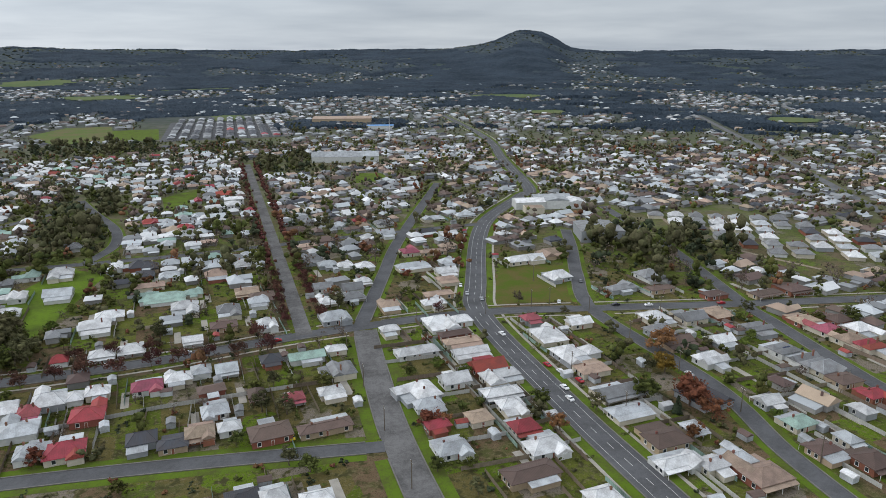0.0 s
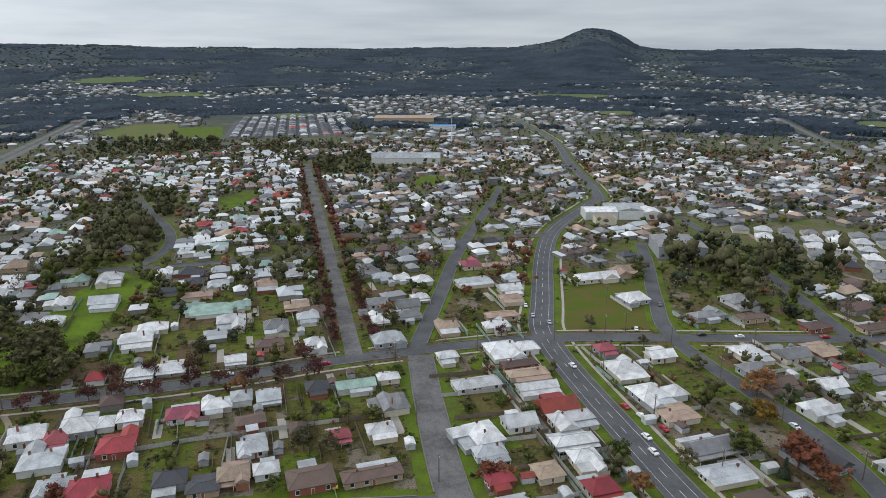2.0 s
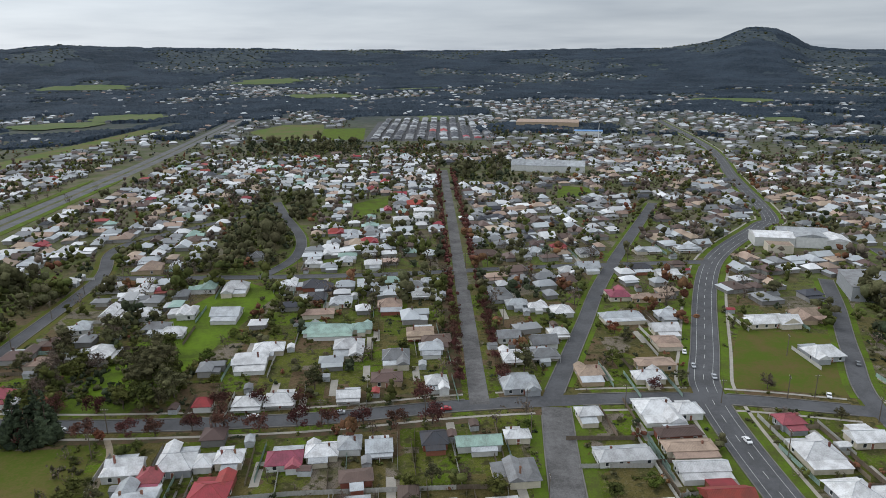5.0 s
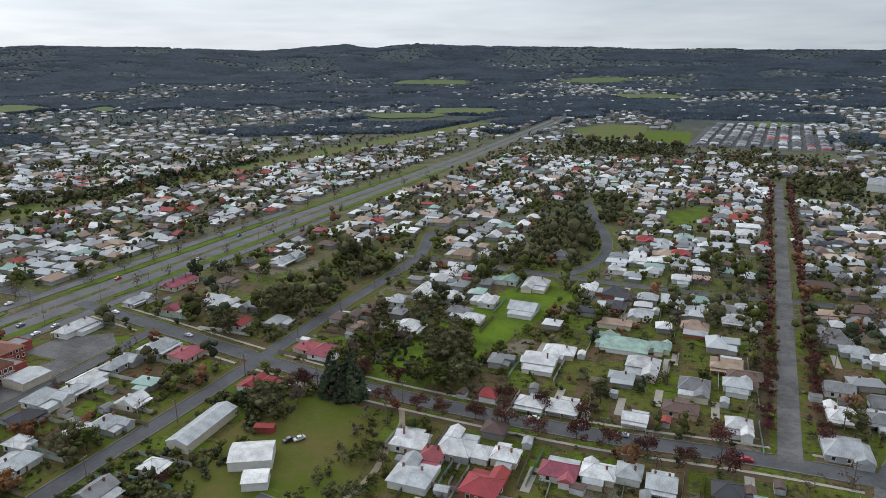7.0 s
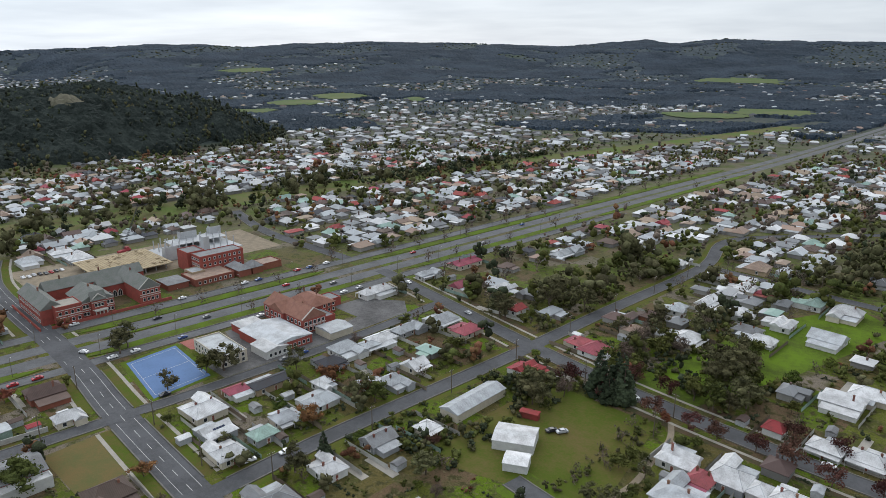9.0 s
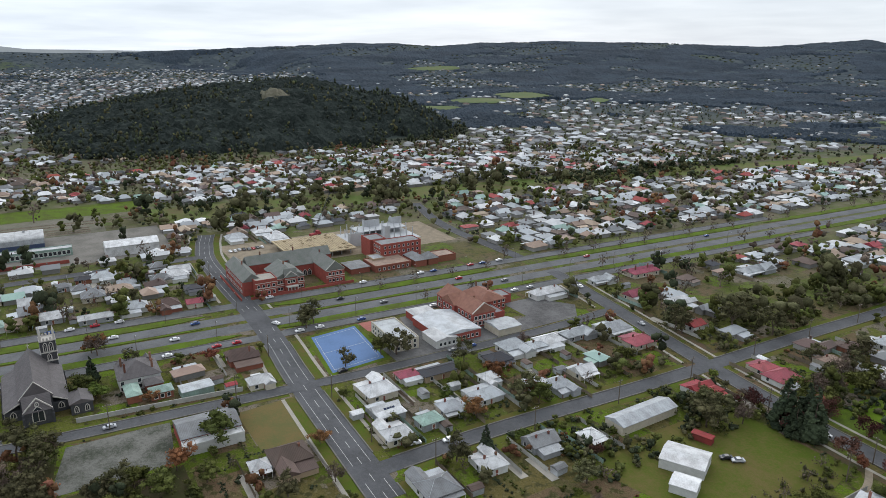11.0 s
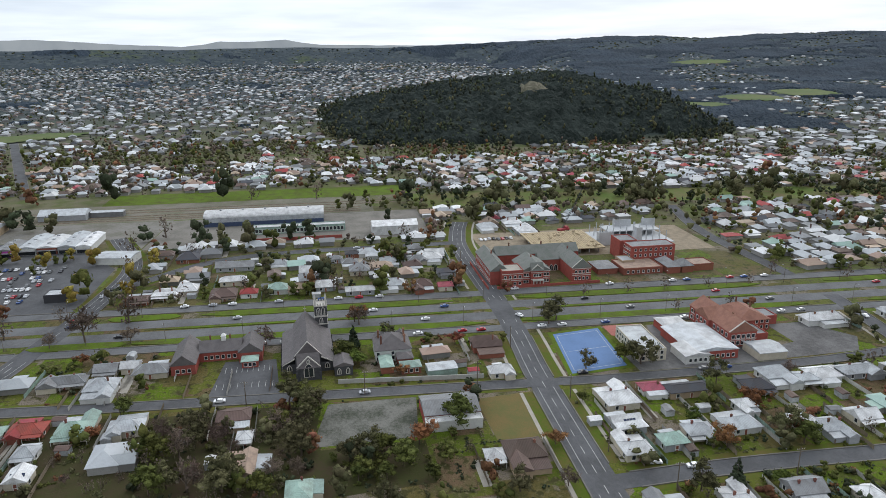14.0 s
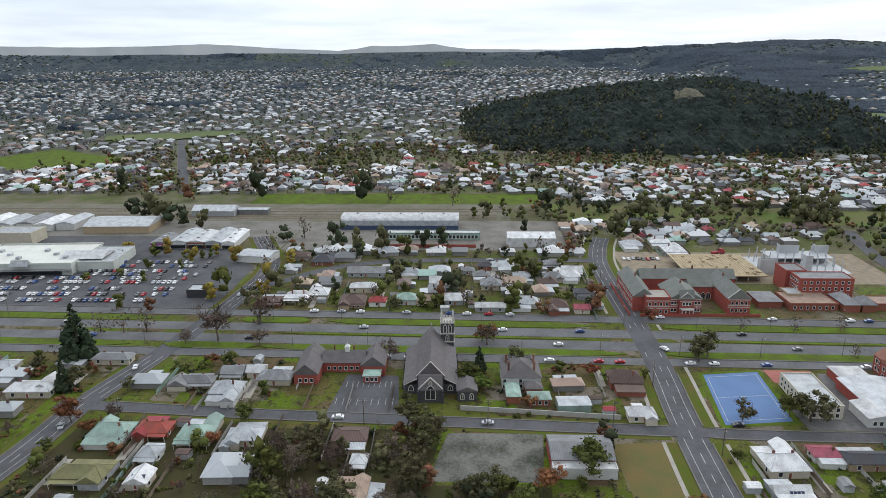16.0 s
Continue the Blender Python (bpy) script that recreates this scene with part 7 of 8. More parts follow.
for k, y in enumerate((100, 116, 133, 150, 168, 186, 203)):
    fence_line((60, y), (84, y - 2), k % 2), fence_line((86, y), (106, y + 1), (k + 1) % 2), fence_line((134, y), (152, y - 1), k % 2), fence_line((190, y), (214, y - 3), (k + 1) % 2), fence_line((214, y), (232, y - 2), k % 2)
fence_line((85, 92), (85, 208), 1), fence_line((152, 92), (152, 205), 0), fence_line((214, 92), (214, 196), 1)
for k, y in enumerate((-128, -114, -100, -84, -56, -40, -24, 40)):
    fence_line((-258, y), (-278, y), k % 2)
for k, y in enumerate((96, 112, 128, 146, 164, 182, 200)):
    fence_line((-186, y), (-206, y), k % 2), fence_line((-210, y), (-228, y), (k + 1) % 2)

# gravel path through the park and creek drain
v, f = strip(curve_points([(-101, 219), (-96, 208), (-94, 192), (-92, 176), (-95, 160), (-98, 148)], 3), -1.1, 1.1, 0.07)
tagged(place("gravel_path", mesh("gravel_path", v, f, GRAVEL)), "pale winding gravel path beside the drain", "path", kind="structure")

# ---- trees ----
def blob(s, centre, radius, q, squash=0.8, slot=0):
    """One uneven clump of leaves."""
    bm = bmesh.new()
    bmesh.ops.create_icosphere(bm, subdivisions=1, radius=1.0)
    v = []
    ax, ay, az = q.uniform(0.7, 1.25), q.uniform(0.7, 1.25), q.uniform(0.75, 1.15)
    for p in bm.verts:
        k = radius * q.uniform(0.58, 1.28)
        v.append((centre[0] + p.co.x * k * ax, centre[1] + p.co.y * k * ay, centre[2] + p.co.z * k * az * squash))
    f = [tuple(i.index for i in face.verts) for face in bm.faces]
    bm.free()
    s.add(v, f, slot)


def leaf_sprays(s, centre, radius, n, q, size=0.5, squash=0.8):
    for _ in range(n):
        d = Vector((q.gauss(0, 1), q.gauss(0, 1), q.gauss(0, 1))).normalized()
        p = Vector(centre) + Vector((d.x, d.y, d.z * squash)) * radius * q.uniform(0.85, 1.22)
        u = Vector((q.gauss(0, 1), q.gauss(0, 1), q.gauss(0, 1))).normalized() * size * q.uniform(0.5, 1.1)
        w = u.cross(Vector((q.gauss(0, 1), q.gauss(0, 1), q.gauss(0, 1)))).normalized() * size * q.uniform(0.3, 0.8)
        s.add([p - u, p + w, p + u, p - w], [(0, 1, 2, 3)])


def tree_model(kind, h, spread, seed):
    """A tapered trunk with limbs and a crown of many uneven clumps and sprays. kind: round, open, cone, bare, bush."""
    q = random.Random(seed)
    trunk, crown = Shape(), Shape()
    if kind == "cone":
        trunk.tube([(0, 0, -0.3), (0, 0, h * 0.9)], [h * 0.03, 0.05])
        for k in range(30):
            t = (k + 0.5) / 30
            rad = spread * (1 - t) ** 0.75
            for a in range(max(2, int(7 * (1 - t)))):
                g = q.uniform(0, math.tau)
                c = (math.cos(g) * rad * 0.62, math.sin(g) * rad * 0.62, h * (0.06 + 0.94 * t))
                blob(crown, c, max(0.35, rad * q.uniform(0.28, 0.42)), q, 0.9)
                leaf_sprays(crown, c, max(0.4, rad * 0.4), 4, q, 0.5)
        return trunk, crown
    fork = h * (0.3 if kind != "bush" else 0.05)
    if kind != "bush":
        bend = [(q.uniform(-0.2, 0.2) * k, q.uniform(-0.2, 0.2) * k, z) for k, z in ((0, -0.3), (1, fork * 0.5), (2, fork), (3, h * 0.6))]
        trunk.tube(bend, [h * 0.032, h * 0.025, h * 0.02, h * 0.008])
    tips = []
    for k in range(dict(round=9, open=8, bare=10, bush=6, thin=10)[kind]):
        g = math.tau * k / 8 + q.uniform(-0.4, 0.4)
        reach = spread * q.uniform(0.35, 0.78)
        tip = (math.cos(g) * reach, math.sin(g) * reach, h * q.uniform(0.4, 0.86))
        if kind != "bush":
            mid = (tip[0] * 0.45, tip[1] * 0.45, fork + (tip[2] - fork) * 0.6)
            trunk.tube([(0, 0, fork), mid, tip], [h * 0.014, h * 0.009, h * 0.003], 5)
        tips.append(tip)
    tips.append((0, 0, h * 0.88))
    if kind == "bare":
        for tip in tips:
            for _ in range(9):
                d = Vector((q.gauss(0, 1), q.gauss(0, 1), q.gauss(0.5, 0.7))).normalized() * spread * q.uniform(0.25, 0.5)
                a = Vector(tip) * q.uniform(0.65, 1.0)
                b = a + d
                crown.tube([a, b], [0.05, 0.02], 3)
                for _ in range(7):
                    c = a.lerp(b, q.uniform(0.3, 1))
                    e = c + Vector((q.gauss(0, 1), q.gauss(0, 1), q.gauss(0.3, 0.8))).normalized() * q.uniform(0.5, 1.2)
                    w = Vector((q.gauss(0, 1), q.gauss(0, 1), q.gauss(0, 1))).normalized() * 0.09
                    crown.add([c - w, c + w, e + w, e - w], [(0, 1, 2, 3)])
        return trunk, crown
    n = dict(round=27, open=26, bush=9, thin=20)[kind]
    for k in range(n):
        t = q.choice(tips)
        c = Vector(t) + Vector((q.gauss(0, 0.24), q.gauss(0, 0.24), q.gauss(0, 0.13))) * spread
        c.z = min(max(c.z, h * (0.27 if kind != "bush" else 0.2)), h * 0.97)
        rad = spread * q.uniform(0.26, 0.44) * (0.8 if kind == "open" else 0.42 if kind == "thin" else 0.9)
        blob(crown, c, rad * 0.86, q, 0.75)
        leaf_sprays(crown, c, rad * (2.0 if kind == "thin" else 1.08), 40 if kind == "thin" else 34, q, 0.13 * spread ** 0.5 + 0.1, 0.85)
    return trunk, crown


TREE_WORDS = dict(gum=("open grey-green gum tree with pale trunk", "gum tree"), green=("leafy dark green garden tree among houses", "tree"), dark=("tall dark green conifer", "conifer"),
                  rust=("rust-brown autumn tree in full leaf", "autumn tree"), red=("dark red autumn street tree", "autumn tree"), gold=("golden yellow autumn tree", "autumn tree"),
                  bare=("bare brown leafless tree", "bare tree"), lime=("yellow-green garden tree with dense crown", "tree"), shrub=("low dark green garden shrub", "shrub"))
TREE_MODELS = {}
for leaf, kind, h, spread, count in (("gum", "open", 11, 4.6, 4), ("green", "round", 7.5, 3.6, 4), ("dark", "cone", 13, 4.2, 2), ("rust", "round", 9, 4.8, 2), ("red", "thin", 6.5, 3.6, 3),
                                     ("gold", "round", 7, 3.6, 2), ("bare", "bare", 8, 4.2, 3), ("lime", "round", 6, 3.0, 2), ("shrub", "bush", 2.6, 2.0, 3)):
    for k in range(count):
        trunk, crown = tree_model(kind, h, spread, sum(map(ord, leaf)) * 10 + k)
        TREE_MODELS.setdefault(leaf, []).append((trunk.done("trunk", BARK, smooth=True) if trunk.v else None, crown.done("crown", LEAF["green" if leaf == "shrub" else leaf]), h))


EXTRA = []    # trees too far off to pick apart


def tree(leaf, x, y, size=1.0, q=rng, tall=1.0):
    if math.hypot(x, y) > 345:
        EXTRA.append((x, y, size, leaf))
        take(x, y, 1.5)
        return None
    trunk, crown, _ = q.choice(TREE_MODELS[leaf])
    s = size * q.uniform(0.85, 1.18)
    top = new("shrub" if leaf == "shrub" else "tree", trunk if trunk else crown)
    top.location, top.rotation_euler[2] = (x, y, height(x, y) - 0.02), q.uniform(0, math.tau)
    top.scale = (s, s, s * tall * q.uniform(0.92, 1.1))
    if trunk:
        place("crown", crown, top)
    words = TREE_WORDS[leaf]
    tagged(top, words[0], words[1], "trees of the town")
    take(x, y, 1.5 * s)
    return top


def row(leaf, a, b, step, size=1.0, gap=0.1, spread=1.5):
    n = max(1, int(math.hypot(b[0] - a[0], b[1] - a[1]) / step))
    for k in range(n):
        if rng.random() > gap:
            t = (k + 0.5) / n
            x, y = a[0] + (b[0] - a[0]) * t + rng.uniform(-spread, spread), a[1] + (b[1] - a[1]) * t + rng.uniform(-spread, spread)
            tree(leaf, x, y, size)


# street rows of dark red and rust trees, the avenue, the highway
for y0, y1 in ((245, 395), (408, 560), (560, 760)):
    row("red", (27 + (y0 - 231) * 0.056, y0), (27 + (y1 - 231) * 0.056, y1), 7.0, 0.78, 0.12, 1.0)
    row("red", (44 + (y0 - 231) * 0.056, y0), (44 + (y1 - 231) * 0.056, y1), 7.0, 0.78, 0.12, 1.0)
row("red", (-150, 221), (20, 219), 12, 1.15, 0.2)
row("red", (-150, 240), (20, 236), 15, 1.1, 0.25)
row("red", (60, 238), (115, 236), 18, 0.8, 0.3)
for y0, y1 in ((-140, -70), (100, 240), (280, 460), (480, 700)):
    row("bare", (hw(y0) - 16, y0), (hw(y1) - 16, y1), 22, 1.05, 0.35)
    row("bare", (hw(y0) + 15, y0), (hw(y1) + 15, y1), 24, 1.05, 0.4)
for leaf, x, y, size in (("rust", 180, 152, 1.35), ("gold", 168, 134, 1.25), ("rust", 158, 107, 1.5), ("dark", -127, 225, 1.6), ("dark", -121, 220, 1.5), ("dark", -131, 219, 1.35), ("dark", -125, 216, 1.2),
                         ("dark", -272, -153, 1.0), ("gum", -246, -16, 1.15), ("gum", -306, 108, 1.3), ("gum", -302, 103, 1.1), ("gum", -254, 103, 0.9), ("gum", -254, 127, 1.1),
                         ("green", -257, 121, 1.0), ("rust", -248, -137, 0.9), ("rust", -322, 12, 0.9), ("dark", -292, 10, 0.75), ("lime", -276, 10, 1.1), ("green", -281, 6, 1.2),
                         ("green", -222, 44, 1.3), ("red", -150, 148, 0.8), ("rust", -349, 95, 0.9), ("bare", -303, -28, 1.3), ("rust", -300, 205, 0.9), ("dark", -171, 118, 0.7),
                         ("bare", -318, 14, 1.2), ("bare", -340, -96, 1.5), ("bare", 150, 233, 0.9), ("green", 146, 118, 1.3), ("dark", 150, 104, 0.55), ("gum", -232, 148, 0.9)):
    tree(leaf, x, y, size)


for leaf, x, y, size in (("dark", -650, -310, 2.4), ("dark", -622, -173, 2.6), ("rust", -622, -237, 2.2), ("dark", -558, -257, 2.0), ("dark", -550, -246, 1.9), ("gum", -546, -234, 1.8), ("dark", -541, -220, 2.2), ("dark", -528, -206, 2.0),
                         ("gum", -521, -190, 1.2), ("dark", -489, -121, 1.7), ("bare", -497, -108, 1.8), ("dark", -483, -82, 1.7), ("bare", -459, -120, 1.7), ("gold", -458, -213, 1.3), ("gold", -453, -187, 1.5),
                         ("gold", -439, -166, 1.3), ("gold", -439, -139, 1.3), ("gold", -372, -130, 1.5), ("lime", -380, -126, 1.5), ("bare", -413, -112, 1.6), ("gold", -400, -106, 1.5), ("rust", -356, -156, 1.2),
                         ("green", -359, -173, 1.1), ("bare", -325, -179, 1.5), ("bare", -330, -168, 1.5), ("bare", -330, -157, 1.4), ("bare", -330, -146, 1.6), ("bare", -321, -109, 2.2), ("bare", -341, -95, 1.9),
                         ("dark", -299, -162, 1.7), ("dark", -467, -80, 1.5), ("gum", -466, -67, 1.2), ("gum", -462, -47, 1.4), ("dark", -472, -23, 1.6), ("dark", -477, -10, 1.7), ("dark", -615, -84, 2.8), ("bare", -610, -60, 1.8),
                         ("bare", -601, -5, 2.0), ("dark", -577, 71, 2.4), ("green", -593, 36, 1.4), ("dark", -514, 48, 1.2), ("rust", -459, 69, 1.5), ("gum", -499, 112, 1.2), ("gum", -499, 124, 1.2), ("dark", -442, 55, 1.2)):
    tree(leaf, x, y, size * 1.05)


def grove(leaves, x0, x1, y0, y1, n, size=1.0):
    for _ in range(n):
        x, y = rng.uniform(x0, x1), rng.uniform(y0, y1)
        if not on_road(x, y, 2) and free(x, y, 1.0):
            tree(rng.choice(leaves), x, y, size * rng.uniform(0.8, 1.2))


grove(["gum", "gum", "dark", "green"], 250, 335, 256, 345, 60, 1.35)
grove(["gum", "gum", "green"], -212, -183, 254, 390, 34, 1.3)
grove(["gum", "green", "bare"], -152, -122, 240, 320, 24, 1.0)
grove(["gum", "green", "shrub"], -104, -84, 238, 270, 11, 1.2)
grove(["gum", "green"], -110, -98, 280, 294, 4, 1.1)
grove(["gum", "green", "shrub", "bare"], -160, -136, 194, 224, 14, 0.95)
grove(["gum", "shrub", "green"], -100, -84, 160, 215, 14, 0.6)
grove(["gum", "bare", "green", "bare"], -245, -190, -60, -4, 38, 0.95)
grove(["green", "shrub", "gum"], -214, -190, -6, 30, 20, 0.8)
grove(["gum", "green", "gum", "dark"], -112, -68, 415, 640, 70, 1.15)
grove(["gum", "green", "dark"], 60, 150, 690, 820, 34, 1.1)
grove(["gum", "dark", "gum"], -200, -40, 930, 1040, 40, 1.1)
grove(["gum", "gum", "dark"], -600, -530, 80, 450, 46, 1.35)
grove(["gold", "lime", "gold", "bare"], -450, -372, -124, -100, 16, 1.0)
grove(["gold", "lime", "green"], -470, -400, -215, -140, 14, 0.8)
grove(["gum", "green"], -560, -546, -110, 60, 5, 1.1)

# gardens: trees and shrubs between the houses
def gardens(limit, lo, hi, mix, step, size):
    q = random.Random(21 + limit)
    spots = []
    n = int(hi / step)
    for i in range(-n, n):
        for j in range(-n, n):
            x, y = (i + q.random()) * step, (j + q.random()) * step
            r, az = math.hypot(x, y), math.degrees(math.atan2(-x, y))
            if lo < r < hi and -66 < az < 134:
                spots.append((x, y))
    q.shuffle(spots)
    made = 0
    for x, y in spots:
        if made >= limit:
            break
        if on_road(x, y, 2.2) or not free(x, y, 1.0) or kept_out(x, y, 1.0) or abs(x - hw(y)) < 32:
            continue
        tree(q.choice(mix), x, y, size * q.uniform(0.55, 1.15), q)
        made += 1


gardens(190, 100, 330, ["green", "green", "gum", "shrub", "shrub", "bare", "lime", "rust", "gum"], 9.0, 0.85)


THICKETS = [(("dark", "gum", "green"), -190, -112, 420, 560, 90, 1.25), (("dark", "gum", "twig"), -170, -112, 580, 740, 70, 1.4), (("gum", "dark", "twig"), 262, 330, 215, 256, 30, 1.0),
            (("dark", "green", "gum"), -114, -84, 238, 276, 55, 1.0), (("green", "dark", "gum"), -174, -150, 196, 226, 40, 1.0), (("green", "dark", "green"), -176, -166, 120, 215, 50, 0.7),
            (("dark", "green", "twig"), -205, -185, 100, 215, 60, 0.6), (("dark", "gum", "green"), -160, -140, 140, 165, 30, 0.9), (("dark", "gum", "green"), -132, -116, 400, 470, 30, 1.3),
            (("twig", "gum", "green", "twig", "dark"), -246, -188, -72, -6, 120, 0.85), (("green", "gum", "twig", "rust"), -246, -192, -138, -70, 60, 0.8),
            (("green", "gum", "dark"), -165, -138, 136, 224, 120, 0.9), (("green", "gum", "twig"), -110, -100, 148, 215, 60, 0.6), (("gum", "green", "gum"), -218, -182, 254, 395, 110, 1.0),
            (("gum", "green", "dark"), -134, -118, 240, 330, 70, 1.1), (("gum", "green"), -70, -54, 300, 400, 36, 1.1), (("gum", "green", "twig"), -150, -114, 340, 400, 50, 1.1),
            (("gum", "dark", "green"), -112, -66, 415, 640, 170, 1.4), (("gum", "dark", "green"), 244, 336, 256, 345, 150, 1.3), (("gum", "dark", "green"), 60, 150, 690, 820, 110, 1.4),
            (("gum", "dark"), -200, -40, 925, 1045, 160, 1.5), (("gum", "dark", "green"), -604, -530, 80, 450, 110, 1.5), (("gum", "dark", "rust"), -566, -470, 460, 640, 80, 1.4), (("dark", "gum", "dark"), -556, -516, 440, 720, 150, 1.9),
            (("gum", "dark", "green"), -112, 80, 925, 1046, 130, 1.6), (("dark", "gum"), 90, 135, 840, 930, 40, 1.7), (("dark", "gum", "twig"), 100, 235, 675, 745, 60, 1.4), (("dark", "gum"), 175, 205, 1060, 1230, 40, 1.6)]


# trees of the middle distance, far trees and woods: clumps past counting
def crowd_of_trees():
    q = random.Random(31)

    def clump(blobs, sprays):
        s = Shape()
        for c, r in blobs:
            blob(s, c, r, q, 0.85)
            if sprays:
                leaf_sprays(s, c, r * 1.08, sprays, q, 0.55 * r ** 0.5, 0.85)
        f = []
        for face in s.f:
            f += [face] if len(face) == 3 else [(face[0], face[1], face[2]), (face[0], face[2], face[3])]
        return np.array(s.v), np.array(f)

    def lobes(n, spread, h):
        return [((q.gauss(0, 0.42) * spread, q.gauss(0, 0.42) * spread, h * q.uniform(0.38, 0.88)), spread * q.uniform(0.32, 0.52)) for _ in range(n)] + [((0, 0, h * 0.3), spread * 0.5)]

    full = [clump(lobes(5, 3.6, 7.5), 6) for _ in range(9)]

    def twiggy():
        """A leafless crown: fine sprays round a few limbs."""
        s = Shape()
        s.tube([(0, 0, 0), (0, 0, 3)], [0.3, 0.18], 4)
        for c, r in lobes(6, 3.8, 7.5):
            s.tube([(0, 0, 2), c], [0.16, 0.05], 3)
            leaf_sprays(s, c, r, 8, q, 0.6, 0.9)
        f = []
        for face in s.f:
            f += [(face[0], face[k], face[k + 1]) for k in range(1, len(face) - 1)]
        return np.array(s.v), np.array(f)

    bare = [twiggy() for _ in range(6)]
    plain = [clump(lobes(2, 3.4, 7.5), 0) for _ in range(8)]
    single = [clump([((0, 0, 3), 6.0)], 0) for _ in range(5)]
    groups = {}

    def put(x, y, size, leaf, base, tall=1.0):
        g = groups.setdefault((leaf, int((math.degrees(math.atan2(-x, y)) + 70) // 52)), [[], [], 0])
        v, f = q.choice(base)
        a = q.uniform(0, math.tau)
        c, s = math.cos(a) * size, math.sin(a) * size
        w = np.stack([v[:, 0] * c - v[:, 1] * s + x, v[:, 0] * s + v[:, 1] * c + y, v[:, 2] * size * tall * q.uniform(0.8, 1.2) + height(x, y) - 0.6], 1)
        g[0].append(w), g[1].append(f + g[2])
        g[2] += len(v)

    alike = dict(bare="twig", lime="green", shrub="green")
    for x, y, size, leaf in EXTRA:
        put(x, y, size * (1.5 if leaf == "gum" else 0.95) * q.uniform(0.8, 1.1), alike.get(leaf, leaf), bare if leaf == "bare" else full, 1.25)
    # thickets, hedges and bushes of the near yards
    bush = [clump([((q.gauss(0, 1), q.gauss(0, 1), 1.2 + 1.2 * q.random()), q.uniform(0.7, 1.2)) for _ in range(4)], 7) for _ in range(8)]
    for leaves, x0, x1, y0, y1, n, size in THICKETS:
        for _ in range(n):
            x, y = q.uniform(x0, x1), q.uniform(y0, y1)
            if not on_road(x, y, 1.5) and free(x, y, 0.2):
                one = q.random() < 0.35
                leaf = q.choice(leaves)
                put(x, y, size * q.uniform(0.5, 1.2) * (0.6 if one else 1), leaf, bare if leaf == "twig" else full if one else bush, q.uniform(0.8, 1.5))
    for k in range(3400):
        a, r = math.radians(q.uniform(-66, 134)), 90 + 260 * math.sqrt(q.random())
        x, y = -r * math.sin(a), r * math.cos(a)
        if on_road(x, y, 1.8) or kept_out(x, y, 0.5) or abs(x - hw(y)) < 30 or not free(x, y, 0.5):
            continue
        line = q.random() < 0.25
        if line:     # a hedge along a boundary
            dx, dy = q.choice(((1.6, 0.05), (0.05, 1.6)))
            leaf = q.choice(("green", "dark", "gum"))
            for step in range(q.randint(3, 6)):
                hx, hy = x + dx * step, y + dy * step
                if free(hx, hy, 0.4) and not on_road(hx, hy, 1.5):
                    put(hx, hy, q.uniform(0.35, 0.5), leaf, bush, 0.9)
        else:
            put(x, y, q.uniform(0.25, 0.75), q.choice(("green", "green", "dark", "dark", "gum", "rust", "green")), bush, q.uniform(0.7, 1.3))
    # in the town
    cell = 8.6
    for i in range(-115, 115):
        for j in range(-56, 115):
            x, y = (i + q.random()) * cell, (j + q.random()) * cell
            r, az = math.hypot(x, y), math.degrees(math.atan2(-x, y))
            if not 150 < r < 960 or not -66 < az < 134 or hill_d(x, y) < 1.02:
                continue
            if q.random() > (0.9 if r > 460 else 0.7 if r > 345 else 0.36) + 0.8 * noise.noise((x / 90, y / 90, 4)) + 0.4 * noise.noise((x / 30, y / 30, 7)) or kept_out(x, y, 1) or on_road(x, y, 2.5) or abs(x - hw(y)) < 31 or not free(x, y, 0.3 if r > 330 else 1.6):
                continue
            leaf = q.choice(("gum", "gum", "green", "green", "dark", "gum", "green", "rust", "twig", "twig", "twig"))
            put(x, y, (0.5 + 1.2 * q.random() ** 1.7) * (1 if r > 330 else 0.7), leaf, (bare if leaf == "twig" else full) if r < 460 else plain, q.uniform(0.85, 1.35))
    r = 930.0
    while r < 4600:
        step = 11 + (r - 620) * 0.0085
        n = int(math.tau * r / step)
        for k in range(n):
            a = math.tau * (k + q.random()) / n
            rr = r + q.uniform(-0.5, 0.5) * step
            x, y = -rr * math.sin(a), rr * math.cos(a)
            az = math.degrees(math.atan2(-x, y))
            if az > 137 or az < -68 or kept_out(x, y, 1) or (rr < 1400 and on_road(x, y, 3)):
                continue
            d = hill_d(x, y)
            if d < 1.02:
                continue
            cover = wooded(x, y, rr, az)
            if cover > 0.9 and rr > 1200 or in_field(x, y) or not free(x, y, 0.5):
                continue
            if rr < 1900:
                if q.random() > 0.72:
                    continue
                leaf = q.choice(["gum", "gum", "dark", "green", "wood", "dark", "rust" if q.random() < 0.3 else "twig"])
                put(x, y, q.uniform(0.55, 1.25), leaf, plain)
            elif q.random() < 0.75:
                put(x, y, q.uniform(0.5, 0.9) * (1 + (rr - 1900) / 5000), q.choice(("wood", "wood", "dark", "gum")), single, 0.6)
        r += step
    # single crowns that stand out of the wooded hill, and round its foot
    for k in range(2600):
        a, d = q.uniform(0, math.tau), math.sqrt(q.random()) * 1.06
        if k < 700:
            d = q.uniform(0.9, 1.07)
        c, s = math.cos(a), math.sin(a)
        x, y = HILL[0] + math.copysign(abs(c) ** 0.56, c) * d * 345, HILL[1] + math.copysign(abs(s) ** 0.56, s) * d * 300
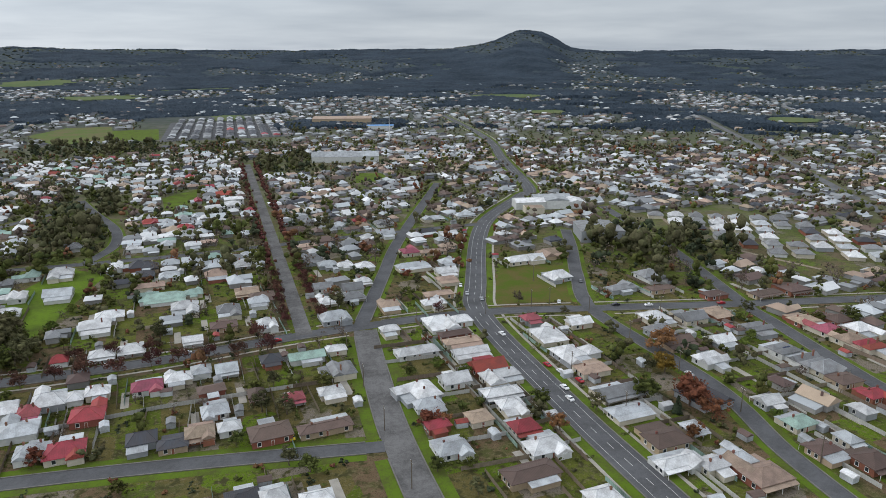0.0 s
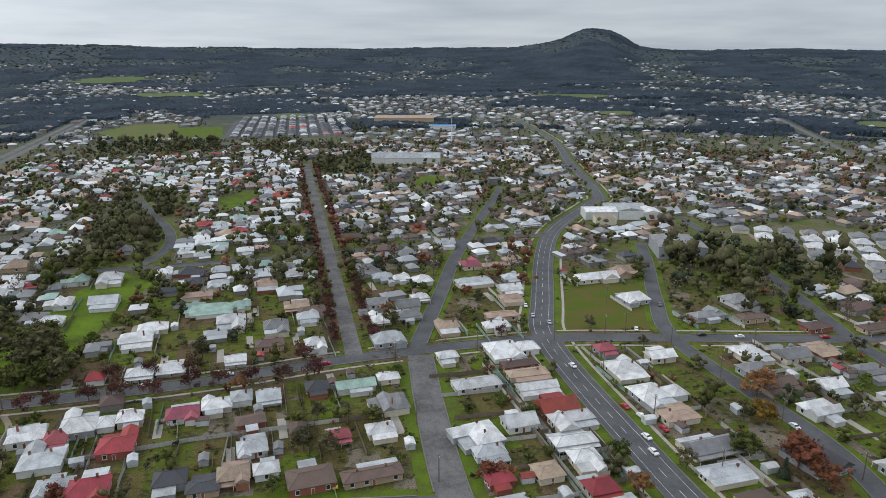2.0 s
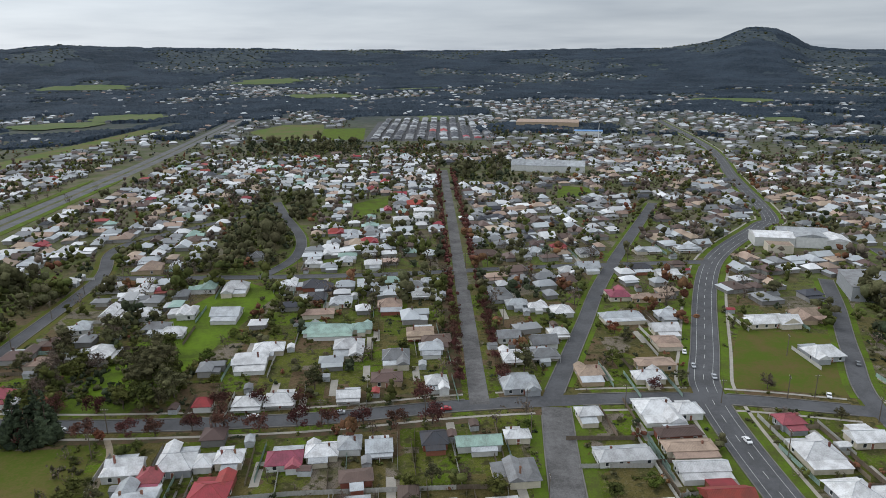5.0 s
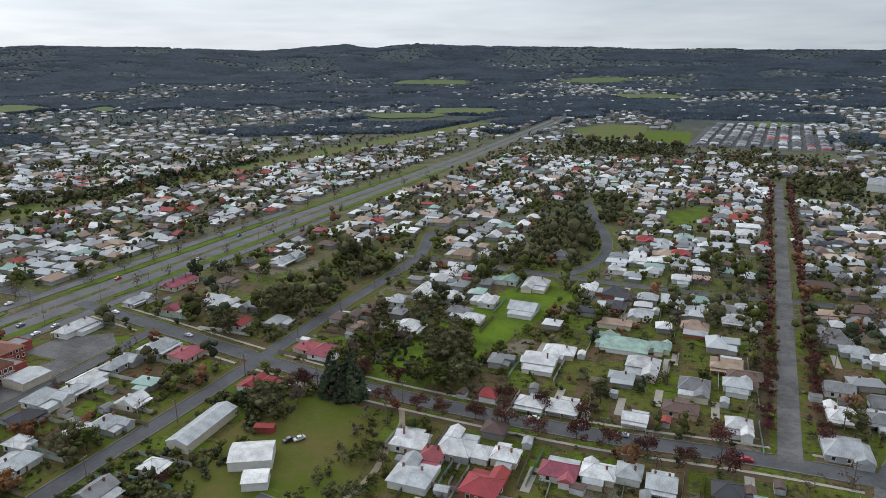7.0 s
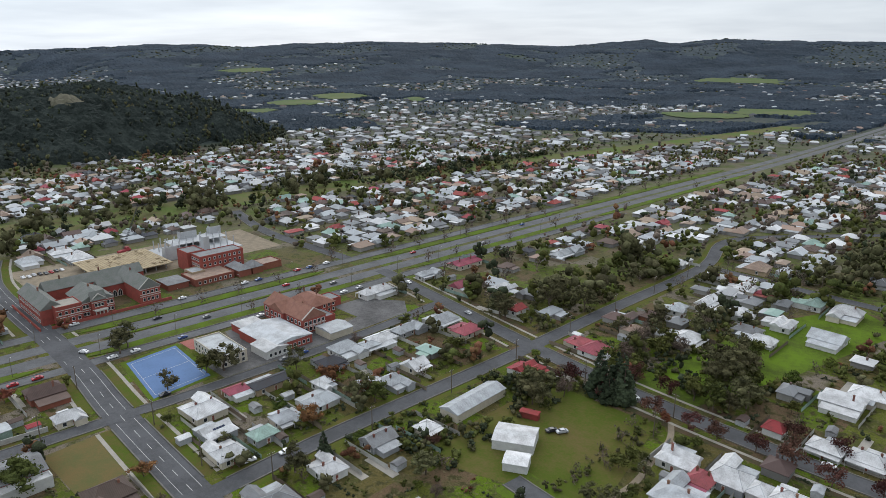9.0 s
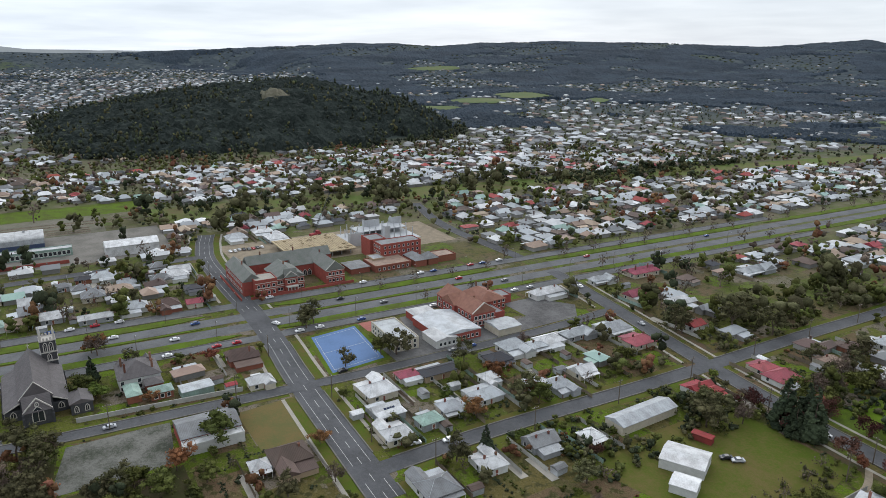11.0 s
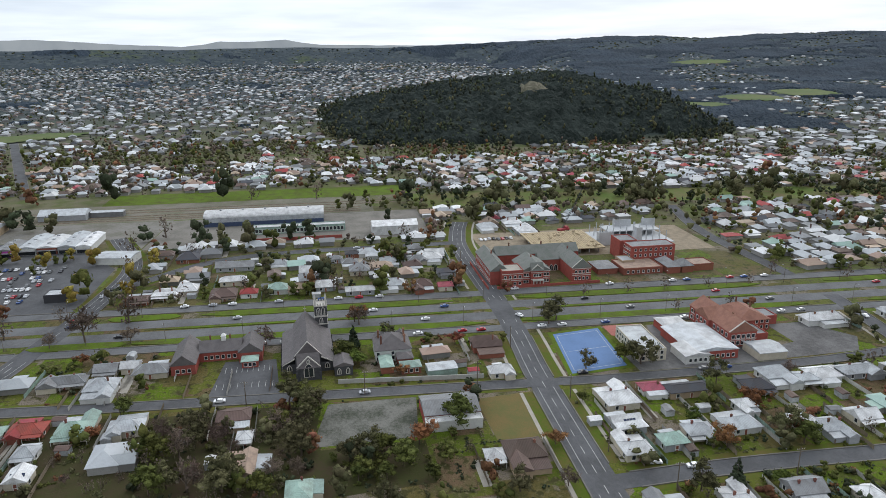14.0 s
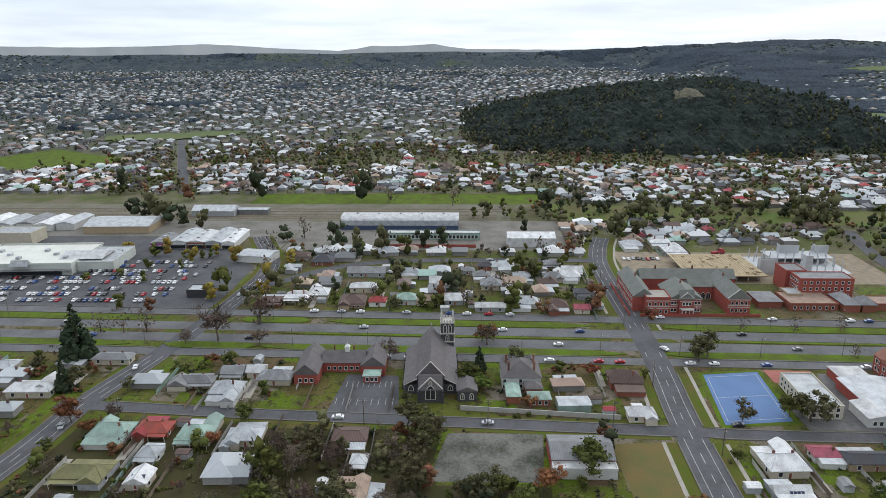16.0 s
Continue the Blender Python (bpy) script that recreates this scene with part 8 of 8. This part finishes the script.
        if math.hypot((x + 1030) / 2.4, y - 324) > 27:
            put(x, y, q.uniform(0.8, 1.6), q.choice(("hill", "hill", "hill", "dark", "dark", "gum")), plain, q.uniform(1.2, 2.0))
    for k in range(26):      # autumn trees beside the quarry
        put(-1000 + q.uniform(-9, 16), 334 + q.uniform(-12, 12), q.uniform(0.5, 0.9), q.choice(("gold", "rust", "green")), plain, 1.2)
    for (leaf, _), (vs, fs, n) in groups.items():
        v, f = np.concatenate(vs), np.concatenate(fs)
        me = bpy.data.meshes.new("crowd_of_trees")
        me.vertices.add(len(v)), me.loops.add(len(f) * 3), me.polygons.add(len(f))
        me.vertices.foreach_set("co", v.ravel().astype(np.float32))
        me.loops.foreach_set("vertex_index", f.ravel().astype(np.int32))
        me.polygons.foreach_set("loop_start", np.arange(0, len(f) * 3, 3, dtype=np.int32))
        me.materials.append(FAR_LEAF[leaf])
        me.update(calc_edges=True)
        tagged(place("far_trees", me), "distant dark eucalypt woods and garden trees", "trees", kind="stuff")


crowd_of_trees()


def crowns(x, y, size):
    """Rounded tops of a closed canopy, 0 to 1."""
    d = noise.voronoi((x / size, y / size, 0.0))[0][0]
    return max(0.0, 1 - 1.7 * d * d)


def draped(name, rows, mat, label, category, sink=0.0):
    """A sheet of closed tree cover or grass over the ground, from rows of (x, y, height above the ground or None)."""
    v, f, at = [], [], {}
    for i, one in enumerate(rows):
        for j, (x, y, up) in enumerate(one):
            if up is None and sink and any(0 <= a < len(rows) and 0 <= b < len(rows[a]) and rows[a][b][2] is not None for a in (i - 1, i, i + 1) for b in (j - 1, j, j + 1)):
                up = sink
            if up is not None:
                at[i, j] = len(v)
                v.append((x, y, height(x, y) + up))
    for i in range(len(rows) - 1):
        for j in range(len(rows[i]) - 1):
            four = [at.get(k) for k in ((i, j), (i, j + 1), (i + 1, j + 1), (i + 1, j))]
            if None not in four:
                f.append(tuple(four))
    return tagged(place(name, mesh(name, v, f, mat)), label, category, kind="stuff")


def hill_wood():
    q, rows = random.Random(41), []
    for i in range(-112, 113):
        one = []
        for j in range(-112, 113):
            x, y = HILL[0] + i * 4.1 + q.uniform(-1.4, 1.4), HILL[1] + j * 4.3 + q.uniform(-1.4, 1.4)
            d = hill_d(x, y)
            edge = 1.0 + 0.07 * noise.noise((x / 60, y / 60, 8))
            bald = math.hypot((x + 1040) / 44, (y - 324) / 15) < 0.8 + 0.9 * noise.noise((x / 17, y / 17, 2))
            up = None if d > edge + 0.03 or bald else -1.0 if d > edge else 4 + 6 * crowns(x, y, 11) + 6 * noise.noise((x / 50, y / 50, 1)) + q.uniform(-2.6, 2.6)
            one.append((x, y, up))
        rows.append(one)
    draped("hill_wood", rows, FAR_LEAF_CANOPY["hill"], "dark eucalypt and pine forest covering a hill", "forest", -3.0)
    rows = []
    for i in range(-14, 15):
        rows.append([(-1040 + i * 3.2, 324 + j * 1.5, 3 + 13 * (1 - (i * i + j * j) / 196) + 9 * abs(noise.noise((i / 5.1, j / 5.1, 5))) + q.uniform(-0.5, 0.5) if math.hypot(i, j) < 13.5 else None) for j in range(-14, 15)])
    ob = draped("quarry_face", rows, ROCK, "pale tan rock face of a hillside quarry", "rock face", -3.0)
    ob["kind"] = "structure"


def far_woods():
    q, rows, r = random.Random(43), [], 1160.0
    while r < 4640:
        one = []
        for k in range(1480):
            az = -67 + 203 * (k + q.uniform(-0.35, 0.35)) / 1480
            rr = r * (1 + q.uniform(-0.004, 0.004))
            a = math.radians(az)
            x, y = -rr * math.sin(a), rr * math.cos(a)
            d = hill_d(x, y)
            cover = 0 if d < 1.0 or (rr < 1500 and (on_road(x, y, 8) or kept_out(x, y, 4))) else wooded(x, y, rr, az)
            up = None
            if cover > 0.9 and rows:
                up = 4 + 6 * noise.noise((x / 90, y / 90, 1)) + q.uniform(-1, 1) * 1.6
            one.append((x, y, up))
        rows.append(one)
        r *= 1.0098
    # this canopy's blue is painted distance haze, not leaf colour
    draped("far_woods", rows, FAR_LEAF_CANOPY["wood"], "distant dark eucalypt forest with blue haze painted into its colour", "forest", -6.0)


def far_fields():
    for az, r, w, d in FIELDS:
        a, rows = math.radians(az), []
        for i in range(-12, 13):
            one = []
            for j in range(-12, 13):
                u, v = i / 12 * w * 1.3, j / 12 * d * 1.3
                x, y = -r * math.sin(a) + u * math.cos(a) - v * math.sin(a), r * math.cos(a) + u * math.sin(a) + v * math.cos(a)
                one.append((x, y, 1.6 if (u / w) ** 2 + (v / d) ** 2 < 1 + 0.7 * noise.noise((x / 50, y / 50, 3)) else None))
            rows.append(one)
        ob = draped("far_field", rows, FAR_GRASS, "bright green far paddock among trees", "field")
        ob["kind"] = "structure"


hill_wood()
far_woods()
far_fields()
